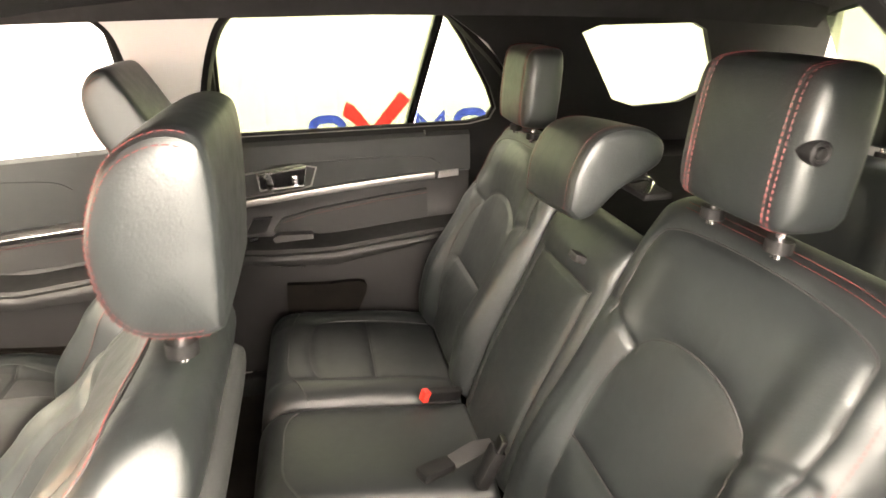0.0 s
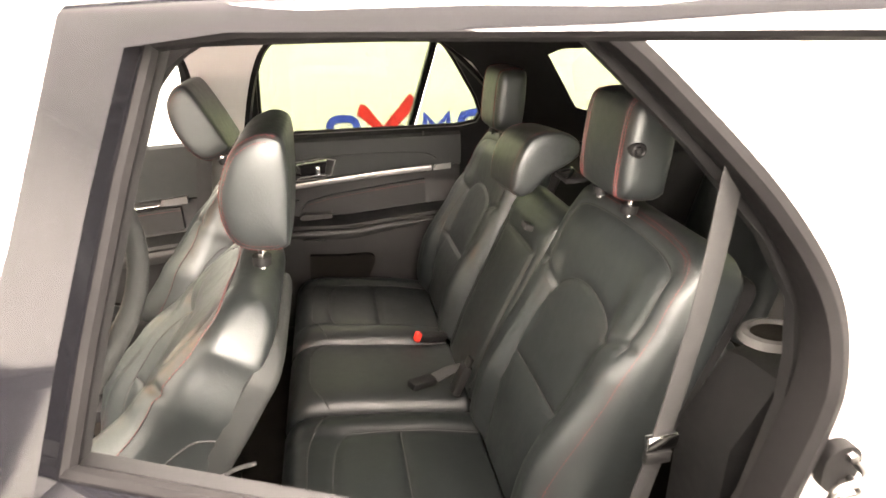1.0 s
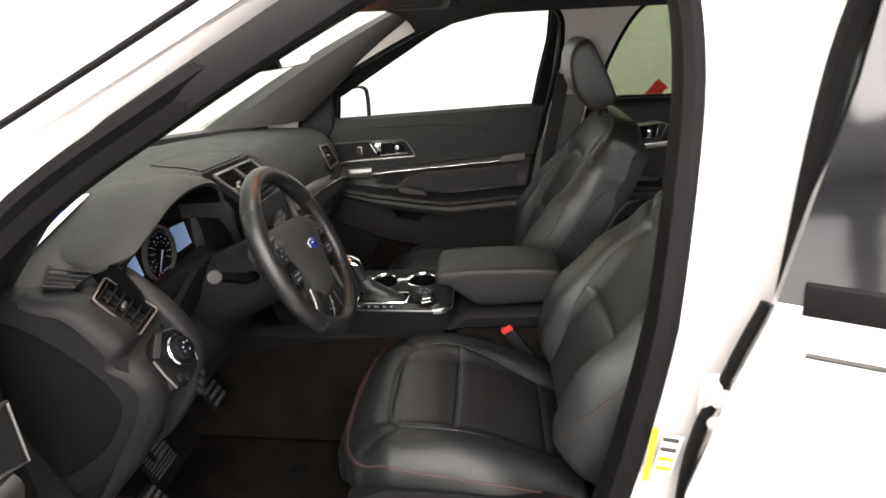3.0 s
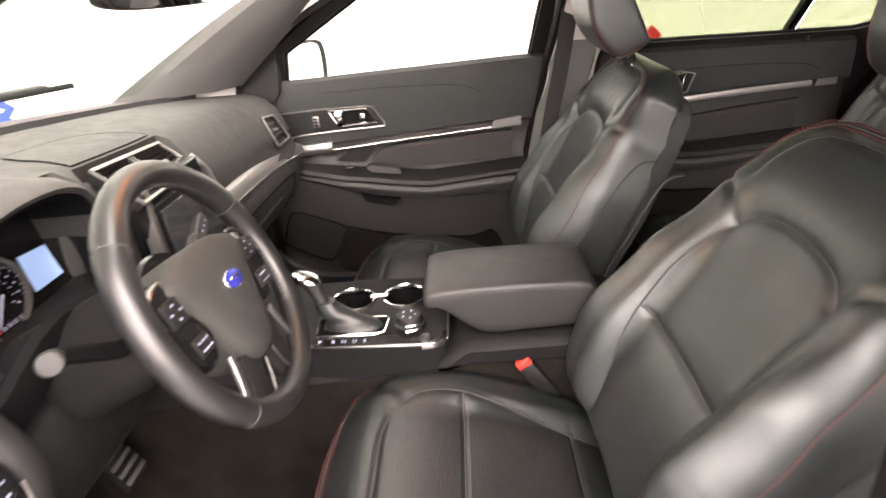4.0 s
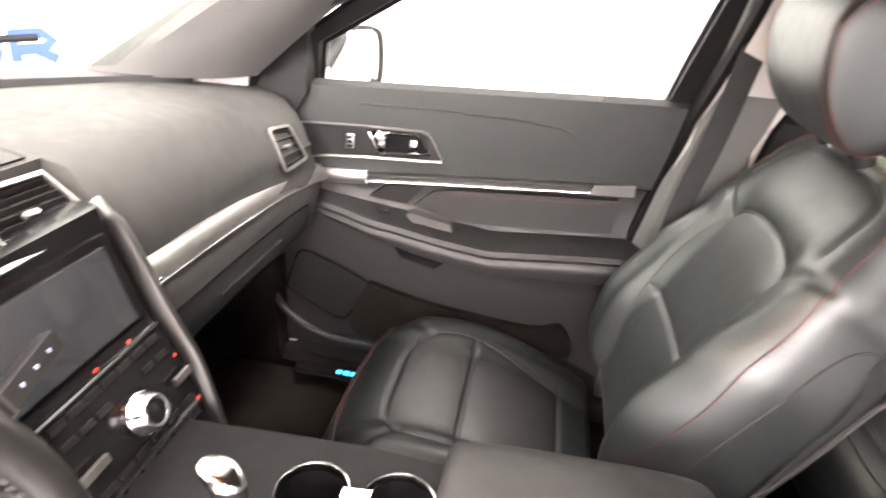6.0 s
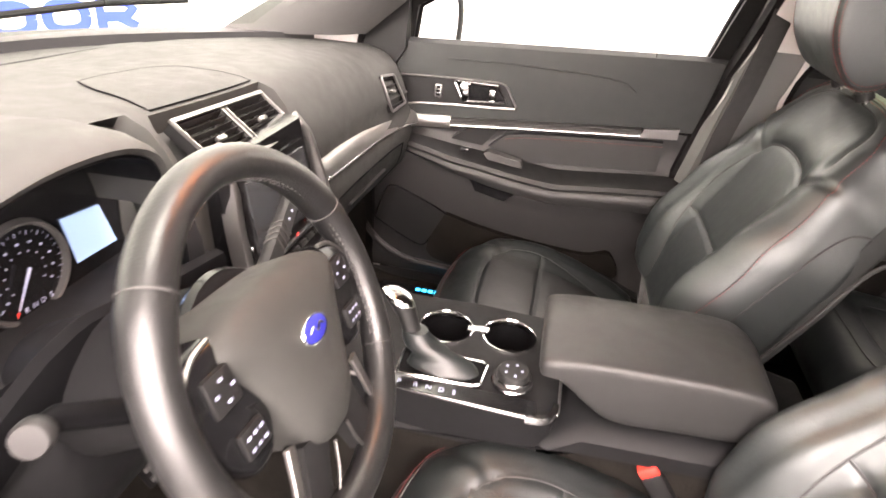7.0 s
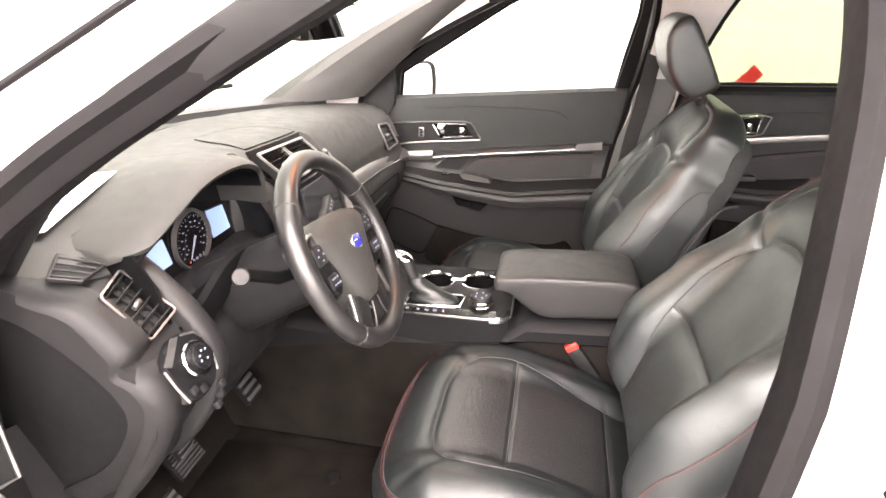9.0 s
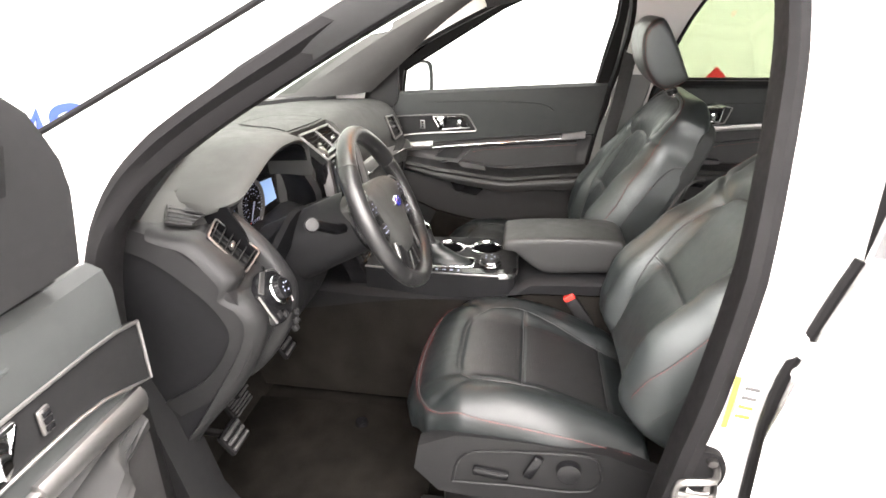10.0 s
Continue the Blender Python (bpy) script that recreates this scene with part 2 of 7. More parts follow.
class Pad:
    """An upholstered block: a base, an axis it runs along, a front it faces; half width, thickness and bulge along its length."""

    def __init__(self, base, along, face, length, W, T, power=3.2, sculpt=None, seams=(), groove=0.006, groove_w=0.007, shift=None, back_flat=1.0, bend=None, folds=(), roll=0.0035):
        self.base, self.a, self.n = Vector(base), Vector(along).normalized(), Vector(face).normalized()
        self.s = self.a.cross(self.n)
        if self.s.y < 0:
            self.s = -self.s
        self.L, self.W, self.T, self.p, self.sculpt = length, W, T, power, sculpt
        self.seams, self.g, self.gw = seams, groove, groove_w
        self.shift, self.back_flat, self.bend = shift or (lambda h: 0.0), back_flat, bend or (lambda h: 0.0)
        self.lines = [np.array(smooth2(l, 6)) for l in seams]
        self.folds = [(np.array(smooth2(l, 6)), g, w) for l, g, w in folds]
        self.roll = roll

    @staticmethod
    def gap(l, y, h):
        """Distance from a point to a line on the pad."""
        a, b = l[:-1], l[1:]
        ab = b - a
        t = np.clip(((np.array((y, h)) - a) * ab).sum(1) / np.maximum((ab * ab).sum(1), 1e-9), 0, 1)
        q = a + ab * t[:, None] - (y, h)
        return math.sqrt((q * q).sum(1).min())

    def dent(self, y, h):
        d = 0.0
        for l in self.lines:
            k = self.gap(l, y, h)
            d = max(d, self.g * math.exp(-(k / self.gw) ** 2) + self.roll * math.exp(-(k / .026) ** 2))
        for l, g, w in self.folds:
            d += g * math.exp(-(self.gap(l, y, h) / w) ** 2)
        return d

    def front(self, y, h):
        W, T = self.W(h), self.T(h)
        k = min(abs(y / W), 0.999)
        d = T / 2 * (1 - k ** self.p) ** (1 / self.p)
        if self.sculpt:
            edge = (1 - k ** 8)
            d += self.sculpt(y, h) * edge
        return d

    def place(self, y, h, d):
        return self.base + self.a * h + self.n * (d + self.bend(h)) + self.s * (y + self.shift(h))

    def on(self, y, h, lift=0.0):
        return self.place(y, h, self.front(y, h) - self.dent(y, h) + lift)

    def mesh(self, bm, nh=44, nf=30, round_end=(0.03, 0.03)):
        """Sections along the axis, with rounded ends."""
        loops = []
        hs = []
        r0, r1 = round_end
        for k in range(7):
            a = k / 6 * math.pi / 2
            hs.append((r0 * (1 - math.cos(a)) if r0 else 0, math.sin(a) if r0 else 1))
        m0 = [(r0 + (self.L - r0 - r1) * k / nh, 1.0) for k in range(1, nh)]
        end = [(self.L - (r1 * (1 - math.cos(a)) if r1 else 0), math.sin(a) if r1 else 1) for a in (k / 6 * math.pi / 2 for k in range(6, -1, -1))]
        seq = hs + m0 + end
        for h, q in seq:
            q = max(q, 0.02)
            hh = min(max(h, 0.0), self.L)
            W, T = self.W(hh), self.T(hh)
            wq = W - (1 - q) * min(r0, W * 0.3)
            loop = []
            for i in range(nf + 1):
                y = -math.cos(math.pi * i / nf)
                y = math.copysign(abs(y) ** 0.8, y) * wq
                d = self.front(y * W / wq * 0.999, hh)
                d = d * q - (self.dent(y, hh) if q > 0.9 else 0)
                loop.append(self.place(y, h, d))
            for i in range(nf - 1, 0, -2):
                y = -math.cos(math.pi * i / nf)
                y = math.copysign(abs(y) ** 0.8, y)
                k = min(abs(y), 0.999)
                d = -T / 2 * (1 - k ** (self.p * 1.3)) ** (1 / (self.p * 1.3)) * q * self.back_flat
                loop.append(self.place(y * wq, h, d))
            loops.append(loop)
        loft(bm, loops)

    def line(self, pts, lift=0.0, n=10):
        return [self.on(y, h, lift) for y, h in smooth2(pts, n)]


def fill_xz(bm, outline, holes=(), y=lambda x, z: 0.0, cuts=(), cutx=(), thick=0.03):
    """A sheet in the xz plane with holes, bent to y(x, z), with thickness."""
    edges = []
    for ring in (outline, *holes):
        vs = [bm.verts.new((x, 0, z)) for x, z in ring]
        edges += [bm.edges.new((vs[i], vs[(i + 1) % len(vs)])) for i in range(len(vs))]
    bmesh.ops.triangle_fill(bm, use_beauty=True, use_dissolve=False, edges=edges)
    for z in cuts:
        bmesh.ops.bisect_plane(bm, geom=bm.verts[:] + bm.edges[:] + bm.faces[:], plane_co=(0, 0, z), plane_no=(0, 0, 1))
    for x in cutx:
        bmesh.ops.bisect_plane(bm, geom=bm.verts[:] + bm.edges[:] + bm.faces[:], plane_co=(x, 0, 0), plane_no=(1, 0, 0))
    faces = bm.faces[:]
    border = [e for e in bm.edges if e.is_boundary]
    copy = {v: bm.verts.new((v.co.x, 0, v.co.z)) for v in bm.verts[:]}
    for v, w in copy.items():
        yy = y(v.co.x, v.co.z)
        w.co.y = yy - math.copysign(thick, yy)
        v.co.y = yy
    for f in faces:
        bm.faces.new([copy[v] for v in reversed(f.verts)])
    for e in border:
        a, b = e.verts
        try:
            bm.faces.new((a, b, copy[b], copy[a]))
        except ValueError:
            pass


# ---- the booth ----
WALL_Y, WALL_X, CORNER = 3.12, -2.75, 1.75


def wall_point(s):
    """A point of the booth's right and front wall, which meet in a round corner; s runs from the rear to the front."""
    straight = 5.0 - (WALL_X + CORNER)
    arc = CORNER * math.pi / 2
    if s < straight:
        return (5.0 - s, WALL_Y), (0, -1)
    s -= straight
    if s < arc:
        q = s / CORNER
        cx, cy = WALL_X + CORNER, WALL_Y - CORNER
        return (cx - CORNER * math.sin(q), cy + CORNER * math.cos(q)), (math.sin(q), -math.cos(q))
    s -= arc
    return (WALL_X, WALL_Y - CORNER - s), (1, 0)


bm = bmesh.new()
rows = []
for off in (0.0, -0.12):
    line = []
    for k in range(90):
        (x, y), (nx, ny) = wall_point(k / 89 * 13.2)
        line.append((x + nx * off, y + ny * off))
    rows.append(line)
loft(bm, [[(a[0], a[1], 0.0), (a[0], a[1], 3.4), (b[0], b[1], 3.4), (b[0], b[1], 0.0)] for a, b in zip(*rows)])
tagged(part("wall_east", bm, WALL), "white painted booth wall with a rounded corner", "wall", kind="structure")
# Near wall is out of view; its place and grey set the returned light.
bm = bmesh.new()
box(bm, (1.1, -3.5, 1.7), (8.0, 0.12, 3.4))
tagged(part("wall_west", bm, NEARWALL), "unseen grey booth wall added to return light to the car", "wall", kind="structure")
bm = bmesh.new()
box(bm, (5.06, -0.6, 1.7), (0.12, 7.5, 3.4))
tagged(part("wall_south", bm, WALL), "plain white booth wall behind the car", "wall", kind="structure")
bm = bmesh.new()
box(bm, (1.1, -0.6, -0.06), (8.4, 8.0, 0.12))
tagged(part("floor", bm, FLOOR), "smooth light grey booth floor", "floor", kind="structure")
bm = bmesh.new()
box(bm, (1.1, -0.6, 3.46), (8.4, 8.0, 0.12))
tagged(part("ceiling", bm, WALL), "white booth ceiling", "ceiling", kind="structure")


def lamp(x, y, sx, sy, watts):
    """A flat ceiling panel."""
    t = thing("ceiling_light", "bright white rectangular panel light on the booth ceiling", "ceiling light", "ceiling panels", at=(x, y, 3.40))
    bm = bmesh.new()
    for dx, dy, ax, ay in ((sx / 2 + .02, 0, .04, sy + .08), (-sx / 2 - .02, 0, .04, sy + .08), (0, sy / 2 + .02, sx, .04), (0, -sy / 2 - .02, sx, .04)):
        box(bm, (dx, dy, -.03), (ax, ay, .06), .006)
    part("frame", bm, SATIN, t)
    bm = bmesh.new()
    box(bm, (0, 0, -.02), (sx, sy, .02))
    part("diffuser", bm, material("panel diffuser", (1, 0.97, 0.92), 0.6, emit=1.0), t)
    d = bpy.data.lights.new("panel", "AREA")
    d.shape, d.size, d.size_y, d.energy, d.color = "RECTANGLE", sx, sy, watts, (1.0, 0.965, 0.915)
    o = new("panel", d)
    o.parent = t
    o.location = (0, 0, -.06)
    return t


POWER = 110


def fill_lamp(x, z, sx, sz, watts):
    """An upright panel added on the near wall, out of view, as fill light."""
    t = thing("fill_light", "added upright fill panel on the unseen booth wall", "wall light", "wall panels", at=(x, -3.42, z))
    bm = bmesh.new()
    for dx, dz, ax, az in ((sx / 2 + .02, 0, .04, sz + .08), (-sx / 2 - .02, 0, .04, sz + .08), (0, sz / 2 + .02, sx, .04), (0, -sz / 2 - .02, sx, .04)):
        box(bm, (dx, .01, dz), (ax, .06, az), .006)
    part("frame", bm, SATIN, t)
    bm = bmesh.new()
    box(bm, (0, 0, 0), (sx, .02, sz))
    part("diffuser", bm, material("wall panel diffuser", (1, 0.98, 0.95), 0.6, emit=1.0), t)
    d = bpy.data.lights.new("panel", "AREA")
    d.shape, d.size, d.size_y, d.energy, d.color = "RECTANGLE", sx, sz, watts, (1.0, 0.975, 0.94)
    o = new("panel", d)
    o.parent = t
    o.location = (0, .04, 0)
    o.rotation_euler = (radians(90), 0, 0)
    return t


for x, w in ((-.9, .6), (1.1, .6), (3.1, .2)):
    fill_lamp(x, 2.30, 1.86, 1.6, POWER * w)
for x, y, w in ((-1.2, -2.4, .8), (1.0, -2.4, 1.0), (3.2, -2.4, .8), (1.0, -.2, 1.7), (3.2, -.2, 2.0), (-1.2, 2.2, .26), (1.0, 2.2, .22), (3.2, 2.2, .22)):
    lamp(x, y, 1.6, 0.9, POWER * w)

# sign letters on the wall, as plain shapes in their colours
SIGN_Z = 0.74


def on_wall(s, z, out=0.012):
    (x, y), (nx, ny) = wall_point(s)
    return Vector((x + nx * out, y + ny * out, z))


def sign_shape(s0, up, strokes, mat, name="sign_shape", label="blue painted sign shape on the white wall", thick=0.055):
    """Flat bars bent along the wall. strokes: lines of (across, up) from s0."""
    t = thing(name, label, "sign", "wall sign")
    bm = bmesh.new()
    for line in strokes:
        for out0 in (0.004,):
            pts = line
            L, R = [], []
            for i, (u, v) in enumerate(pts):
                a, b = pts[max(i - 1, 0)], pts[min(i + 1, len(pts) - 1)]
                d = Vector((b[0] - a[0], b[1] - a[1])).normalized()
                L.append((u - d.y * thick / 2, v + d.x * thick / 2))
                R.append((u + d.y * thick / 2, v - d.x * thick / 2))
            loops = [[on_wall(s0 - l[0], SIGN_Z + up + l[1], .002), on_wall(s0 - l[0], SIGN_Z + up + l[1], .012), on_wall(s0 - r[0], SIGN_Z + up + r[1], .012), on_wall(s0 - r[0], SIGN_Z + up + r[1], .002)] for l, r in zip(L, R)]
            loft(bm, loops)
    part("face", bm, mat, t, smooth=False)
    return t


def ring(w, h, n=28):
    return [(w / 2 + w / 2 * math.copysign(abs(math.cos(a)) ** 0.8, math.cos(a)), h / 2 + h / 2 * math.copysign(abs(math.sin(a)) ** 0.8, math.sin(a))) for a in (k * math.tau / n for k in range(n + 1))]


def sign(s0, up=0.0):
    """A row of blue shapes with a red tick."""
    sign_shape(s0, up, [ring(.20, .14)], BLUE)
    sign_shape(s0 - .22, up, [[(0, .20), (.03, .19), (.19, .02), (.42, .27)]], REDSIGN, label="red painted tick on the white wall", thick=.095)
    sign_shape(s0 - .72, up, [[(0, 0), (0, .14), (.09, .03), (.18, .14), (.18, 0)]], BLUE)
    sign_shape(s0 - 1.0, up, [ring(.20, .14)], BLUE)
    sign_shape(s0 - 1.28, up, [ring(.20, .14)], BLUE)
    sign_shape(s0 - 1.56, up, [[(0, 0), (0, .14), (.14, .14), (.18, .10), (.14, .06), (0, .06)], [(.09, .06), (.19, 0)]], BLUE)


sign(5.0 - 1.01)
sign(9.34, .04)


# ---- the car's shell ----
def ybody(x, z):
    return float(np.interp(z, [.3, .6, 1.0, 1.2, 1.4, 1.66, 1.72], [.90, .94, .935, .895, .81, .70, .62])) - max(0, -.35 - x) * 0.12


def yflange(x, z):
    return ybody(x, z) - .085


FRONT_HOLE = smooth2([(-.36, .50), (-.375, .85), (-.385, 1.13), (-.33, 1.265), (-.22, 1.358), (-.08, 1.443), (.06, 1.522), (.25, 1.615), (.40, 1.648), (.52, 1.648), (.60, 1.60), (.618, 1.50), (.607, 1.36), (.574, 1.15), (.525, .92), (.475, .62), (.42, .46), (-.25, .44)], 5)
REAR_HOLE = smooth2([(.70, .55), (.71, 1.10), (.74, 1.30), (.80, 1.52), (.87, 1.63), (1.0, 1.655), (1.27, 1.655), (1.365, 1.64), (1.49, 1.525), (1.59, 1.41), (1.645, 1.30), (1.635, 1.19), (1.575, 1.05), (1.46, .80), (1.36, .58), (1.24, .46), (.78, .44)], 5)
QUARTER = [(1.70, 1.54), (1.76, 1.585), (2.12, 1.585), (2.18, 1.54), (2.25, 1.40), (2.23, 1.32), (2.15, 1.275), (1.95, 1.265), (1.88, 1.30)]
SHELL = [(-1.25, .42), (-.55, .30), (1.6, .30), (2.6, .42), (2.78, .9), (2.72, 1.25), (2.55, 1.60), (2.4, 1.67), (1.6, 1.72), (.5, 1.72), (.28, 1.70), (.05, 1.60), (-.21, 1.475), (-.5, 1.325), (-.75, 1.185), (-1.25, 1.10)]
CUTS = [.6, .8, 1.0, 1.1, 1.2, 1.3, 1.4, 1.5, 1.6, 1.66]
CUTX = [-.8, -.5, -.2, .1, .4, .65, 1.0, 1.3, 1.6, 1.9, 2.2, 2.5]

def sag(s, z):
    """The shell leans a little to its far side."""
    return z - (.06 * min(1, max(0, (z - 1.2) / .45)) if s > 0 else 0.0)


body = thing("car", "white pearl sport utility vehicle, near side doors standing open", "car")
for s in (-1, 1):
    bm = bmesh.new()
    fill_xz(bm, SHELL, [FRONT_HOLE, REAR_HOLE, [(x + (.13 if s < 0 else 0), z) for x, z in QUARTER]], lambda x, z: yflange(x, z) * s, CUTS, CUTX, .05)
    for v in bm.verts:
        v.co.z = sag(s, v.co.z)
    part("side_frame", bm, PAINT, body)
    # seals round the door openings
    for hole in (FRONT_HOLE, REAR_HOLE):
        bm = bmesh.new()
        pts = [(x, (yflange(x, z) - .004) * s, z) for x, z in hole]
        cx, cz = sum(p[0] for p in hole) / len(hole), sum(p[1] for p in hole) / len(hole)
        loops = []
        n = len(hole)
        for i in range(n + 1):
            x, z = hole[i % n]
            a, b = hole[(i - 1) % n], hole[(i + 1) % n]
            d = Vector((b[0] - a[0], b[1] - a[1])).normalized()
            nx, nz = d.y, -d.x
            if (cx - x) * nx + (cz - z) * nz < 0:
                nx, nz = -nx, -nz
            yy = yflange(x, z)
            prof = ((-.012, .006), (-.010, .016), (.004, .020), (.016, .012), (.018, -.02), (.014, -.045), (-.012, -.045))
            if s < 0 and hole is FRONT_HOLE and x < .34 and z > .9:  # broad double lip along the windscreen pillar
                k = min(1, max(0, (z - 1.20) / .14)) * min(1, (.34 - x) / .12)
                prof = ((-.012 - .020 * k, .006), (-.010 - .020 * k, .016 + .020 * k), (-.004 - .012 * k, .020 + .018 * k), (.004 - .010 * k, .020 + .002 * k), (.010 - .006 * k, .020), (.016, .012), (.018, -.02), (.014, -.045), (-.012, -.045))
            elif s < 0 and hole is FRONT_HOLE:
                prof = ((-.012, .006), (-.010, .016), (-.004, .018), (.004, .020), (.010, .016), (.016, .012), (.018, -.02), (.014, -.045), (-.012, -.045))
            loops.append([(x + nx * u, (yy + v) * s, sag(s, z + nz * u)) for u, v in prof])
        loft(bm, loops, caps=False)
        part("door_seal", bm, RUBBER, body, "black rubber door seal")
# roof skin
bm = bmesh.new()
loops = []
for x in np.linspace(.05, 2.62, 24):
    zc = float(np.interp(x, [.05, .3, .8, 1.5, 2.2, 2.62], [1.655, 1.735, 1.785, 1.795, 1.76, 1.68]))
    ze = float(np.interp(x, [.05, .3, .5, 1.6, 2.4, 2.62], [1.640, 1.708, 1.722, 1.730, 1.695, 1.62]))
    loop = []
    for k in range(25):
        y = -1 + 2 * k / 24
        loop.append((x, y * .66, ze + .02 - .035 * (y + 1) + (zc - ze) * (1 - abs(y) ** 2.6)))
    loop += [(p[0], p[1], p[2] - .03) for p in reversed(loop)]
    loops.append(loop)
loft(bm, loops)
part("roof_skin", bm, PAINT, body)
for s in (-1, 1):
    bm = bmesh.new()
    tube(bm, [(x, s * .645, z) for x, z in smooth2([(.33, 1.728), (.42, 1.752), (.6, 1.772), (1.4, 1.79), (2.2, 1.765), (2.4, 1.72)], 6)], 0, flat=(.020, .013, (0, 0, 1)))
    part("roof_rail", bm, GLOSSBLACK, body, "black roof rail")
# outer skin of the near windscreen pillar and the roof side above the doors, with its gutter
bm = bmesh.new()
loops = []
for (sx_, sy, sz), (ex, ez) in zip(curve([(-.78, .790, 1.185), (-.56, .768, 1.296), (-.40, .750, 1.374), (-.22, .728, 1.460), (-.04, .708, 1.550), (.12, .692, 1.628), (.24, .682, 1.684), (.45, .672, 1.712), (.80, .668, 1.728), (1.30, .668, 1.736), (1.75, .660, 1.715)], 4),
                                   smooth2([(-.40, 1.140), (-.358, 1.282), (-.245, 1.384), (-.104, 1.470), (.036, 1.550), (.210, 1.630), (.36, 1.655), (.50, 1.668), (.80, 1.674), (1.30, 1.674), (1.70, 1.60)], 4)):
    a, b = Vector((sx_, -sy, sz)), Vector((ex, -(yflange(ex, ez) + .006), ez))
    loop = []
    for t_, o_ in ((0, -.012), (.05, 0), (.22, .010), (.34, .012), (.40, .004), (.46, .003), (.52, .010), (.70, .013), (.90, .008), (1, -.002)):
        loop.append(a.lerp(b, t_) + Vector((0, -o_, o_ * .5)))
    loops.append(loop + [b + Vector((0, .03, .01)), a + Vector((0, .03, -.02))])
loft(bm, loops)
part("pillar_skin", bm, PAINT, body, "white outer skin of the windscreen pillar")
# bonnet, cowl and tail that close the shell
bm = bmesh.new()
loops = []
for x in np.linspace(-1.75, -.72, 10):
    z = float(np.interp(x, [-1.75, -1.5, -1.0, -.72], [.92, 1.02, 1.09, 1.11]))
    w = float(np.interp(x, [-1.75, -1.4, -.72], [.74, .82, .84]))
    top = [(x, -w + 2 * w * k / 16, z + .05 * (1 - abs(-1 + 2 * k / 16) ** 3)) for k in range(17)]
    loops.append(top + [(x, w, .45), (x, -w, .45)])
loft(bm, loops)
part("bonnet", bm, PAINT, body, "white bonnet")
bm = bmesh.new()
box(bm, (2.66, 0, .85), (.08, 1.5, .85), .02)
part("tailgate", bm, PAINT, body)
bm = bmesh.new()
loft(bm, [[(2.42, -.58, 1.63), (2.42, .58, 1.63), (2.45, .58, 1.64), (2.45, -.58, 1.64)], [(2.68, -.62, 1.26), (2.68, .62, 1.26), (2.71, .62, 1.27), (2.71, -.62, 1.27)]])
o = part("rear_window", bm, TINTED, body)
o.visible_shadow = False
# floor pan and sills
bm = bmesh.new()
box(bm, (.75, 0, .38), (3.7, 1.62, .05))
part("floor_pan", bm, CARPET, body, "black carpeted floor")
bm = bmesh.new()
box(bm, (-.62, 0, .62), (.10, 1.56, .62), m=pose(0, 0, 0, 0, -18))
part("toe_board", bm, CARPET, body, "black carpeted footwell front")
for s in (-1, 1):
    bm = bmesh.new()
    box(bm, (.55, s * .80, .42), (2.2, .10, .10), .02)
    part("sill_cover", bm, PLASTIC, body)
# headliner and inner trim
bm = bmesh.new()
loops = []
for x in np.linspace(.12, 2.5, 20):
    zc = float(np.interp(x, [.12, .4, .9, 1.6, 2.3, 2.5], [1.545, 1.60, 1.645, 1.65, 1.61, 1.57]))
    loop = []
    for k in range(25):
        y = -1 + 2 * k / 24
        loop.append((x, y * .60, zc + .025 - .035 * y - .035 * abs(y) ** 4))
    loop += [(p[0], p[1], p[2] + .02) for p in reversed(loop)]
    loops.append(loop)
loft(bm, loops)
part("headliner", bm, FABRIC, body, "black cloth headliner")
# windscreen and pillars
bm = bmesh.new()
loops = []
for k in range(11):
    q = k / 10
    loop = []
    for j in range(17):
        u = -1 + j / 8
        xb, zb = -1.05 + .50 * abs(u) ** 2.2, 1.185 + .02 * abs(u) ** 2
        xt, zt = .10 + .10 * abs(u) ** 2, 1.655
        w = .735 - .075 * q
        loop.append((xb + (xt - xb) * q, u * w, zb + (zt - zb) * q + .03 * math.sin(math.pi * q)))
    loops.append(loop)
loft(bm, loops, closed=False)
o = part("windscreen", bm, SCREENGLASS, body, "faintly green windscreen")
o.visible_shadow = False
